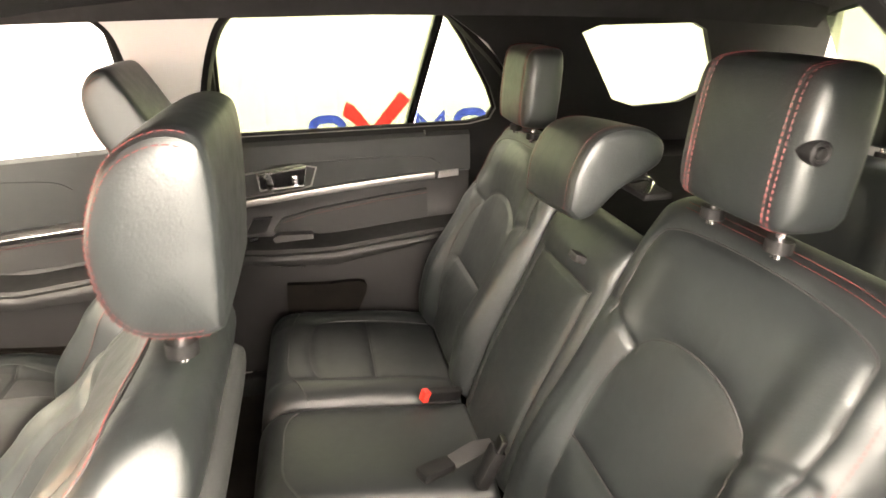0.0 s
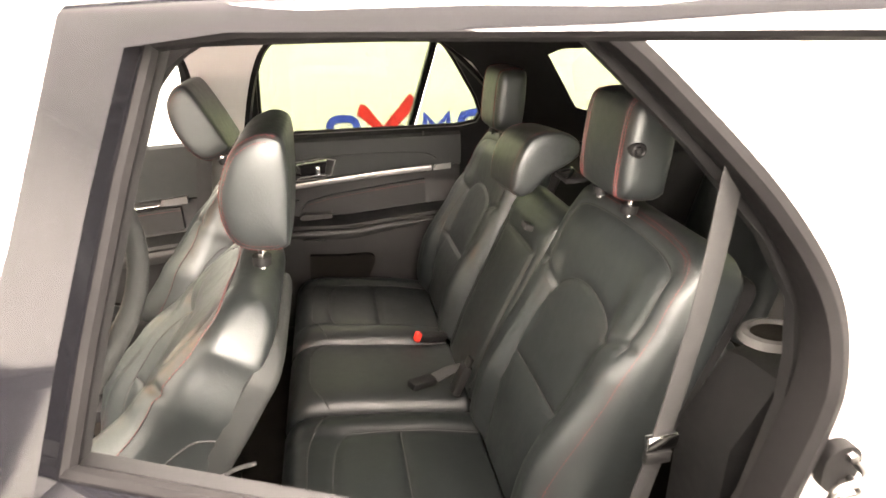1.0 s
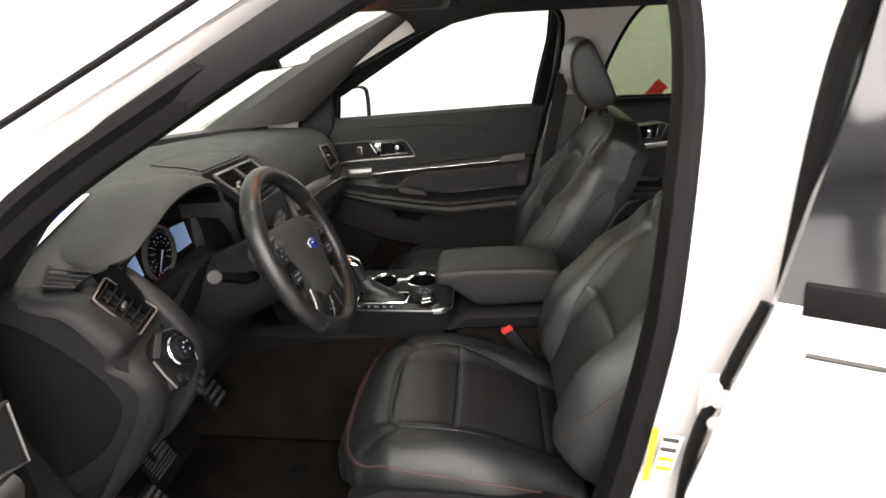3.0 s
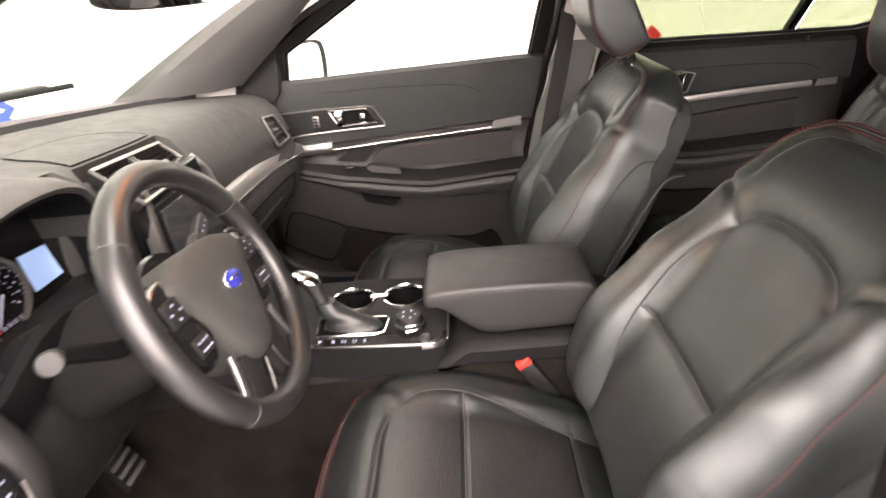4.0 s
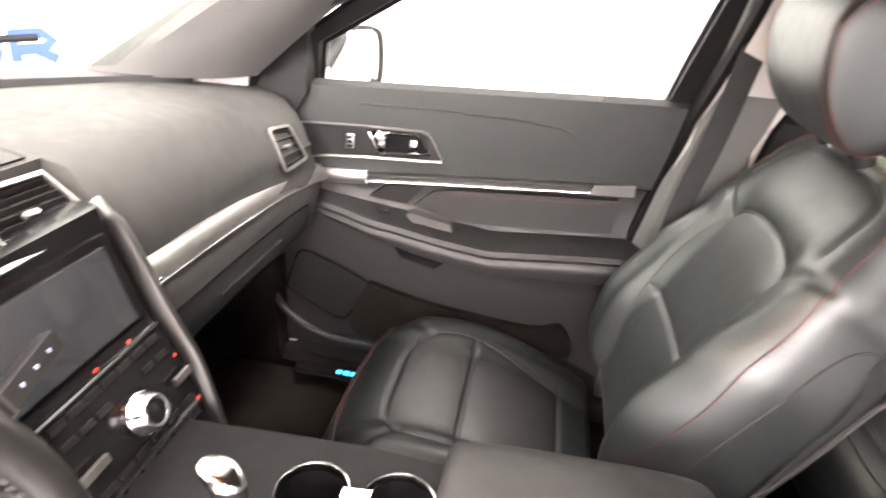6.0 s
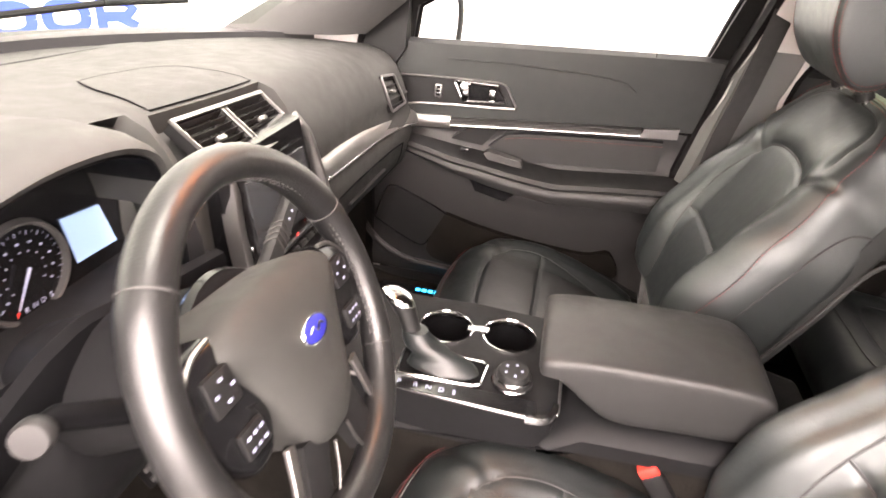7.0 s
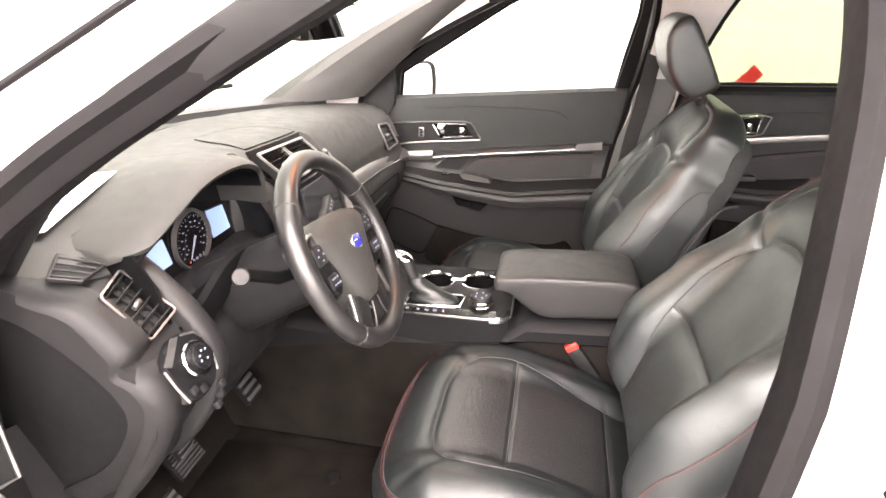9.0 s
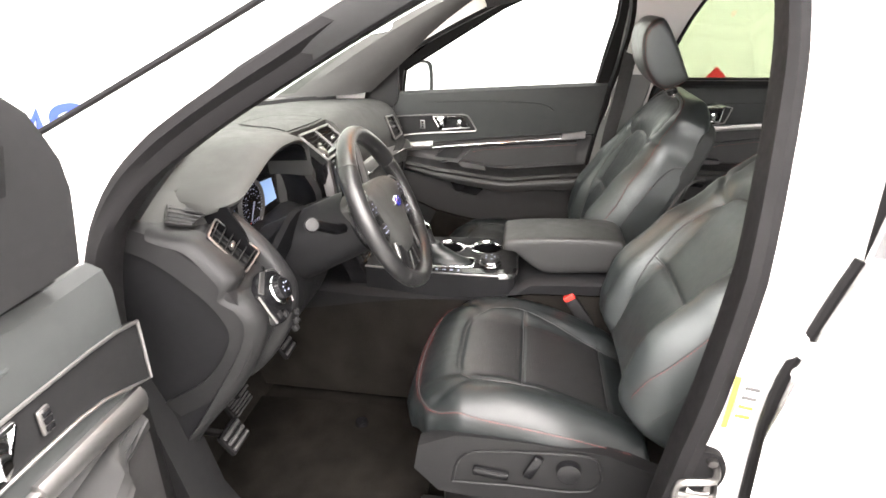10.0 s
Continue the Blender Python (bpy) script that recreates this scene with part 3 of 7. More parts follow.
for s in (-1, 1):
    if s < 0:
        bm = bmesh.new()
        tube(bm, [(-.76 + .98 * q, s * (.785 - .11 * q), 1.20 + .49 * q - .006 * math.sin(math.pi * q)) for q in np.linspace(0, .965, 12)], 0, flat=(.014, .016, (0, 0, 1)))
        part("windscreen_trim", bm, PAINT, body, "white edge beside the windscreen")
        bm = bmesh.new()
        tube(bm, [(-.76 + .98 * q, s * (.797 - .11 * q), 1.212 + .49 * q - .006 * math.sin(math.pi * q)) for q in np.linspace(0, .965, 12)], .0055, 8)
        part("windscreen_seal", bm, RUBBER, body, "black windscreen edge seal")
    bm = bmesh.new()
    loops = []
    for k in range(15):
        q = k / 14
        if s < 0:
            rx = -.375 + .675 * q
            r = Vector((rx, -.712 + .05 * max(0, q - .6), ramp(rx, (-.375, -.304, -.248, -.091, .115, .30), (1.19, 1.271, 1.327, 1.427, 1.536, 1.635))))
            f = r + Vector((-.055, -.012, .022))
            inn = Vector((.0, .010, .0))
        else:
            rise = .02 * math.sin(math.pi * q)
            f = Vector((-.74 + .86 * q, .705 - .125 * q, 1.175 + .435 * q + rise))
            r = Vector((-.34 + .60 * q, .735 - .130 * q, 1.20 + .435 * q + rise))
            inn = Vector((.02, -.045, .0))
        loops.append([f, f.lerp(r, .2) + inn * .8, f.lerp(r, .5) + inn, f.lerp(r, .8) + inn * .8, r, f.lerp(r, .5) - inn * .5])
    loft(bm, loops)
    # Far cover grey, near one black: each side's light is in its tone.
    part("pillar_cover", bm, GREY if s > 0 else PLASTIC, body, "windscreen pillar cover toned to its side's light")
bm = bmesh.new()
loft(bm, [[(-1.16 + .50 * abs(u) ** 2.2, u * .74, 1.155), (-1.16 + .50 * abs(u) ** 2.2, u * .74, 1.18), (-.98 + .50 * abs(u) ** 2.2, u * .72, 1.19), (-.98 + .50 * abs(u) ** 2.2, u * .72, 1.15)] for u in np.linspace(-1, 1, 21)])
part("cowl", bm, PLASTIC, body, "black cowl below the windscreen")
# inner trim along the roof sides
for s in (-1, 1):
    bm = bmesh.new()
    up = .055 if s < 0 else -.012
    loft(bm, [[(x, s * .59, z + up - .005), (x, s * .57, z + up - .012), (x, s * .545, z + up + .02), (x, s * .54, z + up + .05), (x, s * .59, z + up + .05)] for x, z in ((.18, 1.56), (.4, 1.575), (.8, 1.58), (1.2, 1.58), (1.6, 1.57), (2.1, 1.55), (2.45, 1.52))])
    part("roof_side_trim", bm, FABRIC, body)
# B pillar inner covers, C and D pillar covers
for s in (-1, 1):
    bm = bmesh.new()
    loops = []
    d = .035 if s < 0 else 0.0
    for z, x0, x1, y in ((.45, .50, .72, .80), (.9, .52, .72, .80), (1.15, .565, .715, .79), (1.3, .585, .74, .745), (1.5, .60, .78, .675), (1.62, .60, .82, .63)):
        x0 = x0 + d
        loops.append([(x0, s * y, z), (x0 + .02, s * (y - .028), z), (x1 - .02, s * (y - .028), z), (x1, s * y, z)])
    loft(bm, loops)
    # Twin covers: light put into the far one's tone, shade into the near one's.
    part("pillar_cover", bm, PILLAR_LIT if s > 0 else PLASTIC, body, "door pillar cover, lit side in light grey" if s > 0 else "door pillar cover, shaded side in black")
    bm = bmesh.new()
    hole = [(1.755, 1.50), (1.80, 1.518), (2.08, 1.518), (2.125, 1.50), (2.195, 1.395), (2.19, 1.32), (2.13, 1.29), (1.98, 1.283), (1.90, 1.31)]
    fill_xz(bm, [(1.32, 1.60 if s > 0 else 1.66), (1.50, 1.48), (1.60, 1.36), (1.64, 1.27), (1.62, 1.13), (1.55, .95), (1.40, .62), (1.40, .42), (2.6, .42), (2.6, 1.3), (2.5, 1.62), (2.0, 1.655)], [hole], lambda x, z: s * (yflange(x, z) - .06), CUTS, [1.7, 1.9, 2.1, 2.3], .02)
    part("rear_side_trim", bm, PLASTIC, body, "black plastic side trim behind the rear door")
    bm = bmesh.new()
    fill_xz(bm, [(x + (.13 if s < 0 else 0), z) for x, z in QUARTER], (), lambda x, z: s * (yflange(x, z) - .01), (1.4,), (), .004)
    for v in bm.verts:
        v.co.z = sag(s, v.co.z)
    o = part("quarter_window", bm, TINTED, body, "green tinted quarter window")
    o.visible_shadow = False
# upright grab handle on the near centre pillar
bm = bmesh.new()
grab = curve([(.722, -.665, 1.505), (.752, -.632, 1.484), (.771, -.603, 1.440), (.773, -.592, 1.375), (.758, -.600, 1.312), (.730, -.640, 1.262), (.700, -.725, 1.232)], 6)
tube(bm, grab, [.017 - .004 * math.sin(math.pi * k / (len(grab) - 1)) for k in range(len(grab))], 12)
part("grab_handle", bm, SOFT, body, "grey grab handle on the centre pillar")
# wheels, for the shell to stand on
for x in (-1.02, 1.84):
    for s in (-1, 1):
        bm = bmesh.new()
        prof = [(.24, .10), (.36, .115), (.385, .09), (.39, 0), (.385, -.09), (.36, -.115), (.24, -.10)]
        loft(bm, [[(x + r * math.cos(a), s * .84 + w, .39 + r * math.sin(a)) for r, w in prof] for a in (k * math.tau / 36 for k in range(37))], caps=False)
        wheel = part("wheel", bm, RUBBER, body, "black road tyre on alloy wheel")
        bm = bmesh.new()
        bmesh.ops.create_cone(bm, cap_ends=True, segments=30, radius1=.245, radius2=.22, depth=.16, matrix=Matrix.Translation((x, s * .84, .39)) @ Matrix.Rotation(math.pi / 2, 4, "X"))
        part("rim", bm, SATIN, wheel)


# ---- doors ----
def door(s, rear, angle):
    """A door in its closed place, then swung about its hinge. s: -1 near side, 1 far side."""
    hx, hy = (.68, .885) if rear else (-.33, .885)
    lift = .055 if s < 0 and rear else (-.01 if s < 0 else 0.0)
    where = "rear" if rear else "front"
    state = "standing open" if angle else "closed"


    def zmap(z):
        top = 0.0 if s < 0 else -.06
        return z + (lift if z < 1.24 else lift + (top - lift) * min(1, (z - 1.24) / .42))

    def P(x, y, z):
        return (x - hx, y * s - hy * s, zmap(z))

    def emit(name, build, mat, label="", parent=None, smooth=True):
        bm = bmesh.new()
        build(bm)
        return part(name, bm, mat, t, label, smooth)

    db, dt, dw = (1.450, 1.460, .019) if s < 0 else (1.315, 1.400, .012)
    if rear:
        x0, x1 = .705, 1.50
        win = [(.780, 1.235), (.786, 1.35), (.800, 1.50), (.818, 1.63), (.90, 1.643), (1.30, 1.643), (1.40, 1.62), (1.46, 1.53), (1.55, 1.37), (1.58, 1.29), (1.565, 1.25), (1.50, 1.235)]
        skin = [(.69, .50), (.672, 1.0), (.675, 1.14), (.70, 1.24), (.712, 1.45), (.735, 1.672), (1.34, 1.676), (1.43, 1.64), (1.57, 1.45), (1.65, 1.31), (1.64, 1.18), (1.58, 1.0), (1.44, .72), (1.32, .52), (1.2, .45), (.75, .45)]
    else:
        x0, x1 = -.33, .575
        win = [(-.25, 1.135), (-.22, 1.28), (.0, 1.43), (.17, 1.545), (.32, 1.62), (.54, 1.643), (.575, 1.62), (.573, 1.50), (.55, 1.35), (.52, 1.165)]
        skin = [(-.36, .50), (-.385, .85), (-.39, 1.10), (-.345, 1.235), (-.12, 1.41), (.12, 1.575), (.30, 1.66), (.50, 1.674), (.67, 1.674), (.66, 1.45), (.655, 1.25), (.66, 1.15), (.655, .9), (.62, .55), (.56, .45), (-.25, .45)]

    if s < 0 and not rear:
        skin[2:5] = [(-.39, 1.10), (-.36, 1.17), (-.21, 1.225), (-.18, 1.40)]
        win = [(-.16, 1.19), (-.13, 1.40)] + win[3:]
    if rear and s < 0:  # the near door's rear end, and its front edge
        win = [(x + (.09 if x > 1.2 else (-.012 if x < .82 else 0)), z) for x, z in win]
        skin = [(x + (.09 if x > 1.2 and z > 1.1 else 0), z) for x, z in skin]
        skin[:4] = [(.615, .50), (.612, .95), (.642, 1.10), (.668, 1.19)]
        x1 = 1.57

    def sheet(bm):
        fill_xz(bm, skin, [win], lambda x, z: ybody(x, z) * s, CUTS, (.0, .3, .9, 1.2, 1.4), .035)
        for v in bm.verts:
            v.co = Vector((v.co.x - hx, v.co.y - hy * s, zmap(v.co.z)))
    # lower skin painted, upper frame black
    bm = bmesh.new()
    sheet(bm)
    bmesh.ops.bisect_plane(bm, geom=bm.verts[:] + bm.edges[:] + bm.faces[:], plane_co=(0, 0, 1.205 + lift), plane_no=(0, 0, 1), clear_outer=True)
    t = part("car_door", bm, PAINT, body, "white %s car door with black leather trim, %s" % (where, state))
    t.location = (hx - .065, hy * s, .02) if s < 0 and not rear else (hx, hy * s, 0)
    t.rotation_euler = (0, 0, radians(angle) * s)
    bm = bmesh.new()
    sheet(bm)
    bmesh.ops.bisect_plane(bm, geom=bm.verts[:] + bm.edges[:] + bm.faces[:], plane_co=(0, 0, 1.205 + lift), plane_no=(0, 0, 1), clear_inner=True)
    part("window_frame", bm, GLOSSBLACK, t, "gloss black window frame")
    bm = bmesh.new()
    inset = [(x + (.012 if x < (x0 + x1) / 2 else -.012), z - (.008 if z > 1 else -.02)) for x, z in skin]
    fill_xz(bm, inset, [win], lambda x, z: (ybody(x, z) - .040) * s, CUTS, (.0, .3, .9, 1.2, 1.4), .022)
    for v in bm.verts:
        v.co = Vector((v.co.x - hx, v.co.y - hy * s, zmap(v.co.z)))
    part("inner_frame", bm, PLASTIC, t, "black inner door frame")
    # crease in the skin, its shade a thin grey bar, and belt strip
    emit("crease_shade", lambda bm: tube(bm, [P(x, ybody(x, 1.155) + .001, 1.155 + .010 * (x - x0)) for x in np.linspace(x0, x1 + .08, 12)], .003, 6), GREY)
    emit("belt_strip", lambda bm: tube(bm, [P(x, ybody(x, 1.21) + .001, 1.214 if rear else 1.150 + .03 * (x - x0)) for x in np.linspace(x0 - .01, x1 + .06, 12)], 0, flat=(.007, .017, (0, 0, 1))), RUBBER, "dark belt moulding")
    if rear and s < 0:
        # Dark strip added for the shadow gap between door and pillar.
        emit("edge_gap", lambda bm: tube(bm, curve([P(x - .004, ybody(x, z) - .030, z) for x, z in skin[:4]], 6), .008, 8), RUBBER, "dark strip for the shadow gap at the door's front edge")
    # window channel
    ch = [P(x, ybody(x, z) - .035, z) for x, z in win + win[:1]]
    emit("window_channel", lambda bm: tube(bm, ch, .009, 8), RUBBER, "black rubber window channel")
    if rear:
        emit("divider_bar", lambda bm: tube(bm, [P(db, ybody(1.3, 1.23) - .01, 1.215), P(dt, ybody(1.37, 1.65) - .01, 1.65)], 0, flat=(.012, dw, (1, 0, 0))), GLOSSBLACK, "black window divider bar")
    # glass: the near panes are wound down
    panes = []
    if rear:
        quarter = [(db + .02, 1.235), (dt + .005, 1.615), (dt + .02, 1.60), (1.46, 1.53), (1.55, 1.37), (1.58, 1.29), (1.565, 1.25), (1.50, 1.235)]
        main = [(.780, 1.235), (.786, 1.35), (.800, 1.50), (.818, 1.63), (.90, 1.643), (1.30, 1.643), (dt - .005, 1.62), (db, 1.235)]
        panes = [quarter] if angle else [quarter, main]
    elif not angle:
        panes = [win]
    for ring_ in panes:
        bm = bmesh.new()
        fill_xz(bm, ring_, (), lambda x, z: (ybody(x, z) - .03) * s, (1.3, 1.4, 1.5), (), .004)
        for v in bm.verts:
            v.co = Vector((v.co.x - hx, v.co.y - hy * s, zmap(v.co.z)))
        o = part("pane", bm, TINTED if rear else GLASS, t)
        o.visible_shadow = False
    # inner trim: upper panel, armrest and lower panel, each a profile swept along the door
    base = .815
    if rear:
        top = ([.705, .80, 1.06, 1.37, 1.50], [.925, .922, .912, .938, .945])
        bot = ([.705, .80, 1.06, 1.37, 1.50], [.875, .872, .850, .895, .905])
        out = ([.705, .80, .90, 1.40, 1.50], [.05, .075, .085, .075, .05])
        strip = [(.73, 1.035), (1.0, 1.062), (1.25, 1.082), (1.385, 1.090)]
        tail = [(1.394, 1.080), (1.400, 1.100), (1.46, 1.104), (1.46, 1.084)]
    else:
        top = ([-.33, -.24, -.10, .02, .20, .43, .575], [.925, .918, .900, .888, .868, .890, .90])
        bot = ([-.33, -.24, -.10, .02, .20, .43, .575], [.915, .880, .853, .828, .806, .818, .825])
        out = ([-.33, -.26, -.20, -.05, .10, .50, .575], [.0, .004, .045, .075, .088, .082, .06])
        strip = [(-.33, .962), (-.25, .968), (-.11, .978), (.09, .996), (.285, 1.012), (.405, 1.022)]
        tail = [(.403, 1.009), (.412, 1.033), (.50, 1.044), (.50, 1.016)]

    def zs(x):
        return ramp(x, [p[0] for p in strip], [p[1] for p in strip])
    xs = np.linspace(x0, x1, 40)

    def upper(x):
        z1 = zs(x)
        bz = 1.190 + .036 * min(1, max(0, (x + .25) / .75)) if not rear else 1.218
        return [(base + .05, bz - .013), (base + .01, bz), (base - .010, bz - .010), (base - .018, bz - .04), (base - .017, 1.10), (base - .013, z1 + .012), (base + .012, z1 + .006), (base + .05, z1)]

    def insert(x):
        z1, z2 = zs(x), ramp(x, *top)
        return [(base + .05, z1 + .004), (base + .004, z1 + .002), (base + .008, z1 - .03), (base + .006, z2 + .03), (base - .006, z2 + .012), (base + .05, z2 - .01)]

    def rest(x):
        z2, z3, o = ramp(x, *top), ramp(x, *bot), ease(x, *out)
        m = (z2 + z3) / 2
        return [(base + .03, z2 + .010), (base - .004, z2 + .010), (base - .012 - o * .5, z2 + .004), (base - .010 - o, z2 + .001), (base - .018 - o, z2 - .009), (base - .012 - o, z2 - .018), (base - .019 - o, z2 - .026), (base - .020 - o, m - .006), (base - .012 - o, z3 + .006), (base - .004 - o * .8, z3), (base - .012, z3 - .012), (base + .03, z3 - .012)]

    def lower(x):
        z3 = ramp(x, *bot)
        return [(base + .05, z3 + .02), (base - .010, z3 + .004), (base - .016, z3 - .03), (base - .014, .70), (base - .016, .60), (base - .030, .53), (base - .028, .475), (base, .455), (base + .05, .455)]

    def swept(f):
        def go(bm):
            loft(bm, [[P(x, y, z) for y, z in f(x)] for x in xs])
        return go
    emit("upper_trim", swept(upper), SOFT, "charcoal soft upper door trim")
    emit("trim_recess", swept(insert), DOORSKIN)
    emit("armrest", swept(rest), DOORSKIN, "padded black door armrest")
    emit("lower_trim", swept(lower), LIGHTGREY, "dark plastic lower door trim")
    yin = .800
    if rear:
        emit("trim_strip", lambda bm: tube(bm, [P(x, yin - .003, z) for x, z in smooth2(strip, 6)], 0, flat=(.007, .0095, (0, 0, 1))), SATIN, "brushed silver trim strip")
    else:
        line = [(x, z) for x, z in smooth2(strip, 8) if x > -.125]
        bend = [(x, z) for x, z in smooth2(strip, 8) if x < -.108]
        emit("trim_strip", lambda bm: loft(bm, [[P(x, yin + .01, z + .011), P(x, yin - .004, z + .010), P(x, yin - .008, z + .007), P(x, yin - .005, z - .008), P(x, yin + .01, z - .010)] for x, z in line]), GREYMETAL, "brushed grey trim strip")
        emit("strip_edge", lambda bm: tube(bm, [P(x, yin - .007, z - .009) for x, z in line], 0, flat=(.0030, .0015, (0, 0, 1))), CHROME, "bright lower edge of the strip")
        emit("strip_bend", lambda bm: loft(bm, [[P(x, yin + .01, z + .018), P(x, yin - .006, z + .017), P(x, yin - .013, z + .008), P(x, yin - .014, z - .006), P(x, yin - .008, z - .016 - .008 * max(0, -.2 - x) / .1), P(x, yin + .01, z - .020)] for x, z in bend]), SATIN, "polished silver bend towards the dash")
    emit("strip_end", lambda bm: fill_bezel(bm, tail, P, yin - .009, .02), SATIN if rear else GREYMETAL, "silver end piece of the strip")
    # leather pad with its seam, and the flat field ahead of it
    if rear:
        pad = [(.885, .950), (.915, .985), (1.0, 1.005), (1.20, 1.030), (1.36, 1.045), (1.36, .955), (1.15, .935), (1.02, .932)]
        field = [(.80, .945), (.83, .990), (.885, .992), (.862, .948)]
    else:
        pad = [(.005, .922), (.052, .962), (.10, .972), (.25, .985), (.47, 1.000), (.47, .918), (.30, .905), (.13, .895)]
        field = [(-.105, .930), (-.055, .968), (.028, .972), (-.012, .922)]
    if not rear:
        sail = [(-.254, 1.225), (.08, 1.225), (.08, 1.52), (-.15, 1.48), (-.239, 1.412), (-.258, 1.377), (-.270, 1.352), (-.274, 1.316), (-.266, 1.276)] if s < 0 else [(-.42, 1.08), (-.30, 1.08), (-.246, 1.165), (-.236, 1.335), (-.26, 1.325), (-.42, 1.22)]
        emit("sail_panel", lambda bm: fill_bezel(bm, sail, P, .775, .05), PLASTIC, "black sail panel ahead of the window")
    emit("leather_pad", lambda bm: fill_bezel(bm, pad, P, yin - .001, .02), DOORSKIN, "black leather pad with a red seam")
    emit("trim_field", lambda bm: fill_bezel(bm, field, P, yin + .001, .02), PLASTIC)
    emit("stitching", lambda bm: stitches(bm, [P(x, yin - .0025, z - .010) for x, z in pad[1:5]], (0, -s, 0)), STITCH, "red stitching")
    emit("trim_crease", lambda bm: tube(bm, curve([P(x, base - .0165, z) for x, z in ((x0 + .20, 1.150), (x0 + .42, 1.156), (x0 + .64, 1.148), (x0 + .70, 1.122))], 6), .0035, 6), SOFT)
    lock_x = .40 if not rear else 1.36
    emit("lock_pin", lambda bm: tube(bm, [P(lock_x, base - .002, 1.195), P(lock_x, base - .004, 1.226)], [.0035, .0028], 8), GREY, "small grey lock pin")
    # handle bezel
    if rear:
        bez = [(.80, 1.130), (.985, 1.150), (1.030, 1.140), (1.010, 1.085), (.985, 1.078), (.80, 1.062)]
        hd = [(.86, 1.130), (1.0, 1.143), (.99, 1.090), (.865, 1.083)]
    else:
        bez = [(-.36, 1.078), (-.308, 1.089), (-.25, 1.095), (-.114, 1.102), (.014, 1.104), (.032, 1.100), (.042, 1.090), (.068, 1.046), (.066, 1.039), (.023, 1.036), (-.112, 1.029), (-.20, 1.022), (-.252, 1.013), (-.31, .992), (-.36, .975)]
        hd = [(-.105, 1.093), (.014, 1.095), (.042, 1.054), (-.078, 1.045)]
    emit("bezel_plate", lambda bm: fill_bezel(bm, bez, P, yin - .003), PLASTIC, "black plate round the handle")
    emit("bezel_rim", lambda bm: tube(bm, [P(x, yin - .006, z) for x, z in bez + bez[:1]], .0030, 6), SATIN, "bright rim")
    emit("handle_cup", lambda bm: fill_bezel(bm, hd, P, yin - .005), PIANO, "dark recess of the handle")
    emit("handle_rim", lambda bm: tube(bm, [P(x, yin - .009, z) for x, z in hd + hd[:1]], .005, 6), CHROME, "chrome rim of the handle")
    hx0 = hd[0][0]
    hm = (hd[0][1] + hd[3][1]) / 2
    emit("door_handle", lambda bm: tube(bm, [P(hx0 + .022, yin - .010, hm + .022), P(hx0 + .034, yin - .020, hm + .012), P(hx0 + .036, yin - .020, hm - .010), P(hx0 + .026, yin - .010, hm - .022)], 0, flat=(.009, .004, (0, -s, 0))), CHROME, "chrome door release")
    emit("lock_switch", lambda bm: box(bm, P(hx0 + .105, yin - .010, hm), (.018, .010, .030), .004), CHROME, "chrome lock switch")
    if not rear:
        emit("memory_switch", lambda bm: box(bm, P(-.150, yin - .007, hm - .006), (.020, .006, .036), .003), SATIN, "silver switch")
        for dz in (-.010, 0, .010):
            emit("switch_key", lambda bm: box(bm, P(-.150, yin - .011, hm - .006 + dz), (.012, .004, .007), .001), PIANO)
    # grip, window switch, pull cup
    if rear:
        grip = [(.885, .945), (.90, .955), (1.00, .950), (1.002, .936), (.89, .932)]
        cup = [(.865, .872), (.90, .876), (.985, .858), (.965, .828), (.885, .836)]
        pocket = [(.905, .775), (1.02, .765), (1.145, .757), (1.128, .68), (1.08, .62), (.95, .60), (.90, .66)]
    else:
        grip = [(.0, .918), (.012, .926), (.105, .908), (.112, .890), (.015, .902)]
        cup = [(-.035, .832), (.03, .820), (.098, .800), (.072, .776), (-.015, .795)]
        pocket = [(-.10, .697), (.02, .668), (.15, .650), (.325, .638), (.40, .655), (.42, .57), (.20, .53), (-.05, .525), (-.15, .565)]
    emit("pull_grip", lambda bm: fill_bezel(bm, grip, P, .745, .03), GREY, "grey pull grip")
    emit("window_switch", lambda bm: box(bm, P(grip[0][0] - .055, .752, grip[0][1] + .002), (.026, .016, .010), .003), PIANO, "black window switch")
    # Flat dark slab in place of the shaded hollow of the pull.
    emit("pull_cup", lambda bm: fill_bezel(bm, cup, P, .765 if not rear else .790, .03), PIANO, "dark slab for the shade in the pull recess")
    # Pocket shade drawn as a dark slab on the lower trim.
    emit("door_pocket", lambda bm: fill_bezel(bm, smooth2(pocket + pocket[:1], 4)[:-1], P, .778, .03), CARPET, "dark slab for the shade in the door pocket")
    if not rear:
        spk = smooth2([(-.322, .650), (-.30, .72), (-.272, .764), (-.20, .745), (-.11, .705), (-.10, .685), (-.14, .61), (-.17, .578), (-.24, .605), (-.322, .650)], 4)[:-1]
        emit("speaker_grille", lambda bm: fill_bezel(bm, spk, P, .780), PLASTIC, "black speaker grille")
        emit("grille_edge", lambda bm: tube(bm, [P(x, .781, z) for x, z in spk + spk[:1]], .003, 6), PIANO)
        emit("pocket_lip", lambda bm: tube(bm, curve([P(-.345, .755, .635), P(-.30, .745, .590), P(-.21, .735, .548), P(-.09, .735, .538), P(.15, .740, .525), P(.35, .750, .53)], 6), .010, 8), LIGHTGREY, "grey pocket lip")
    return t


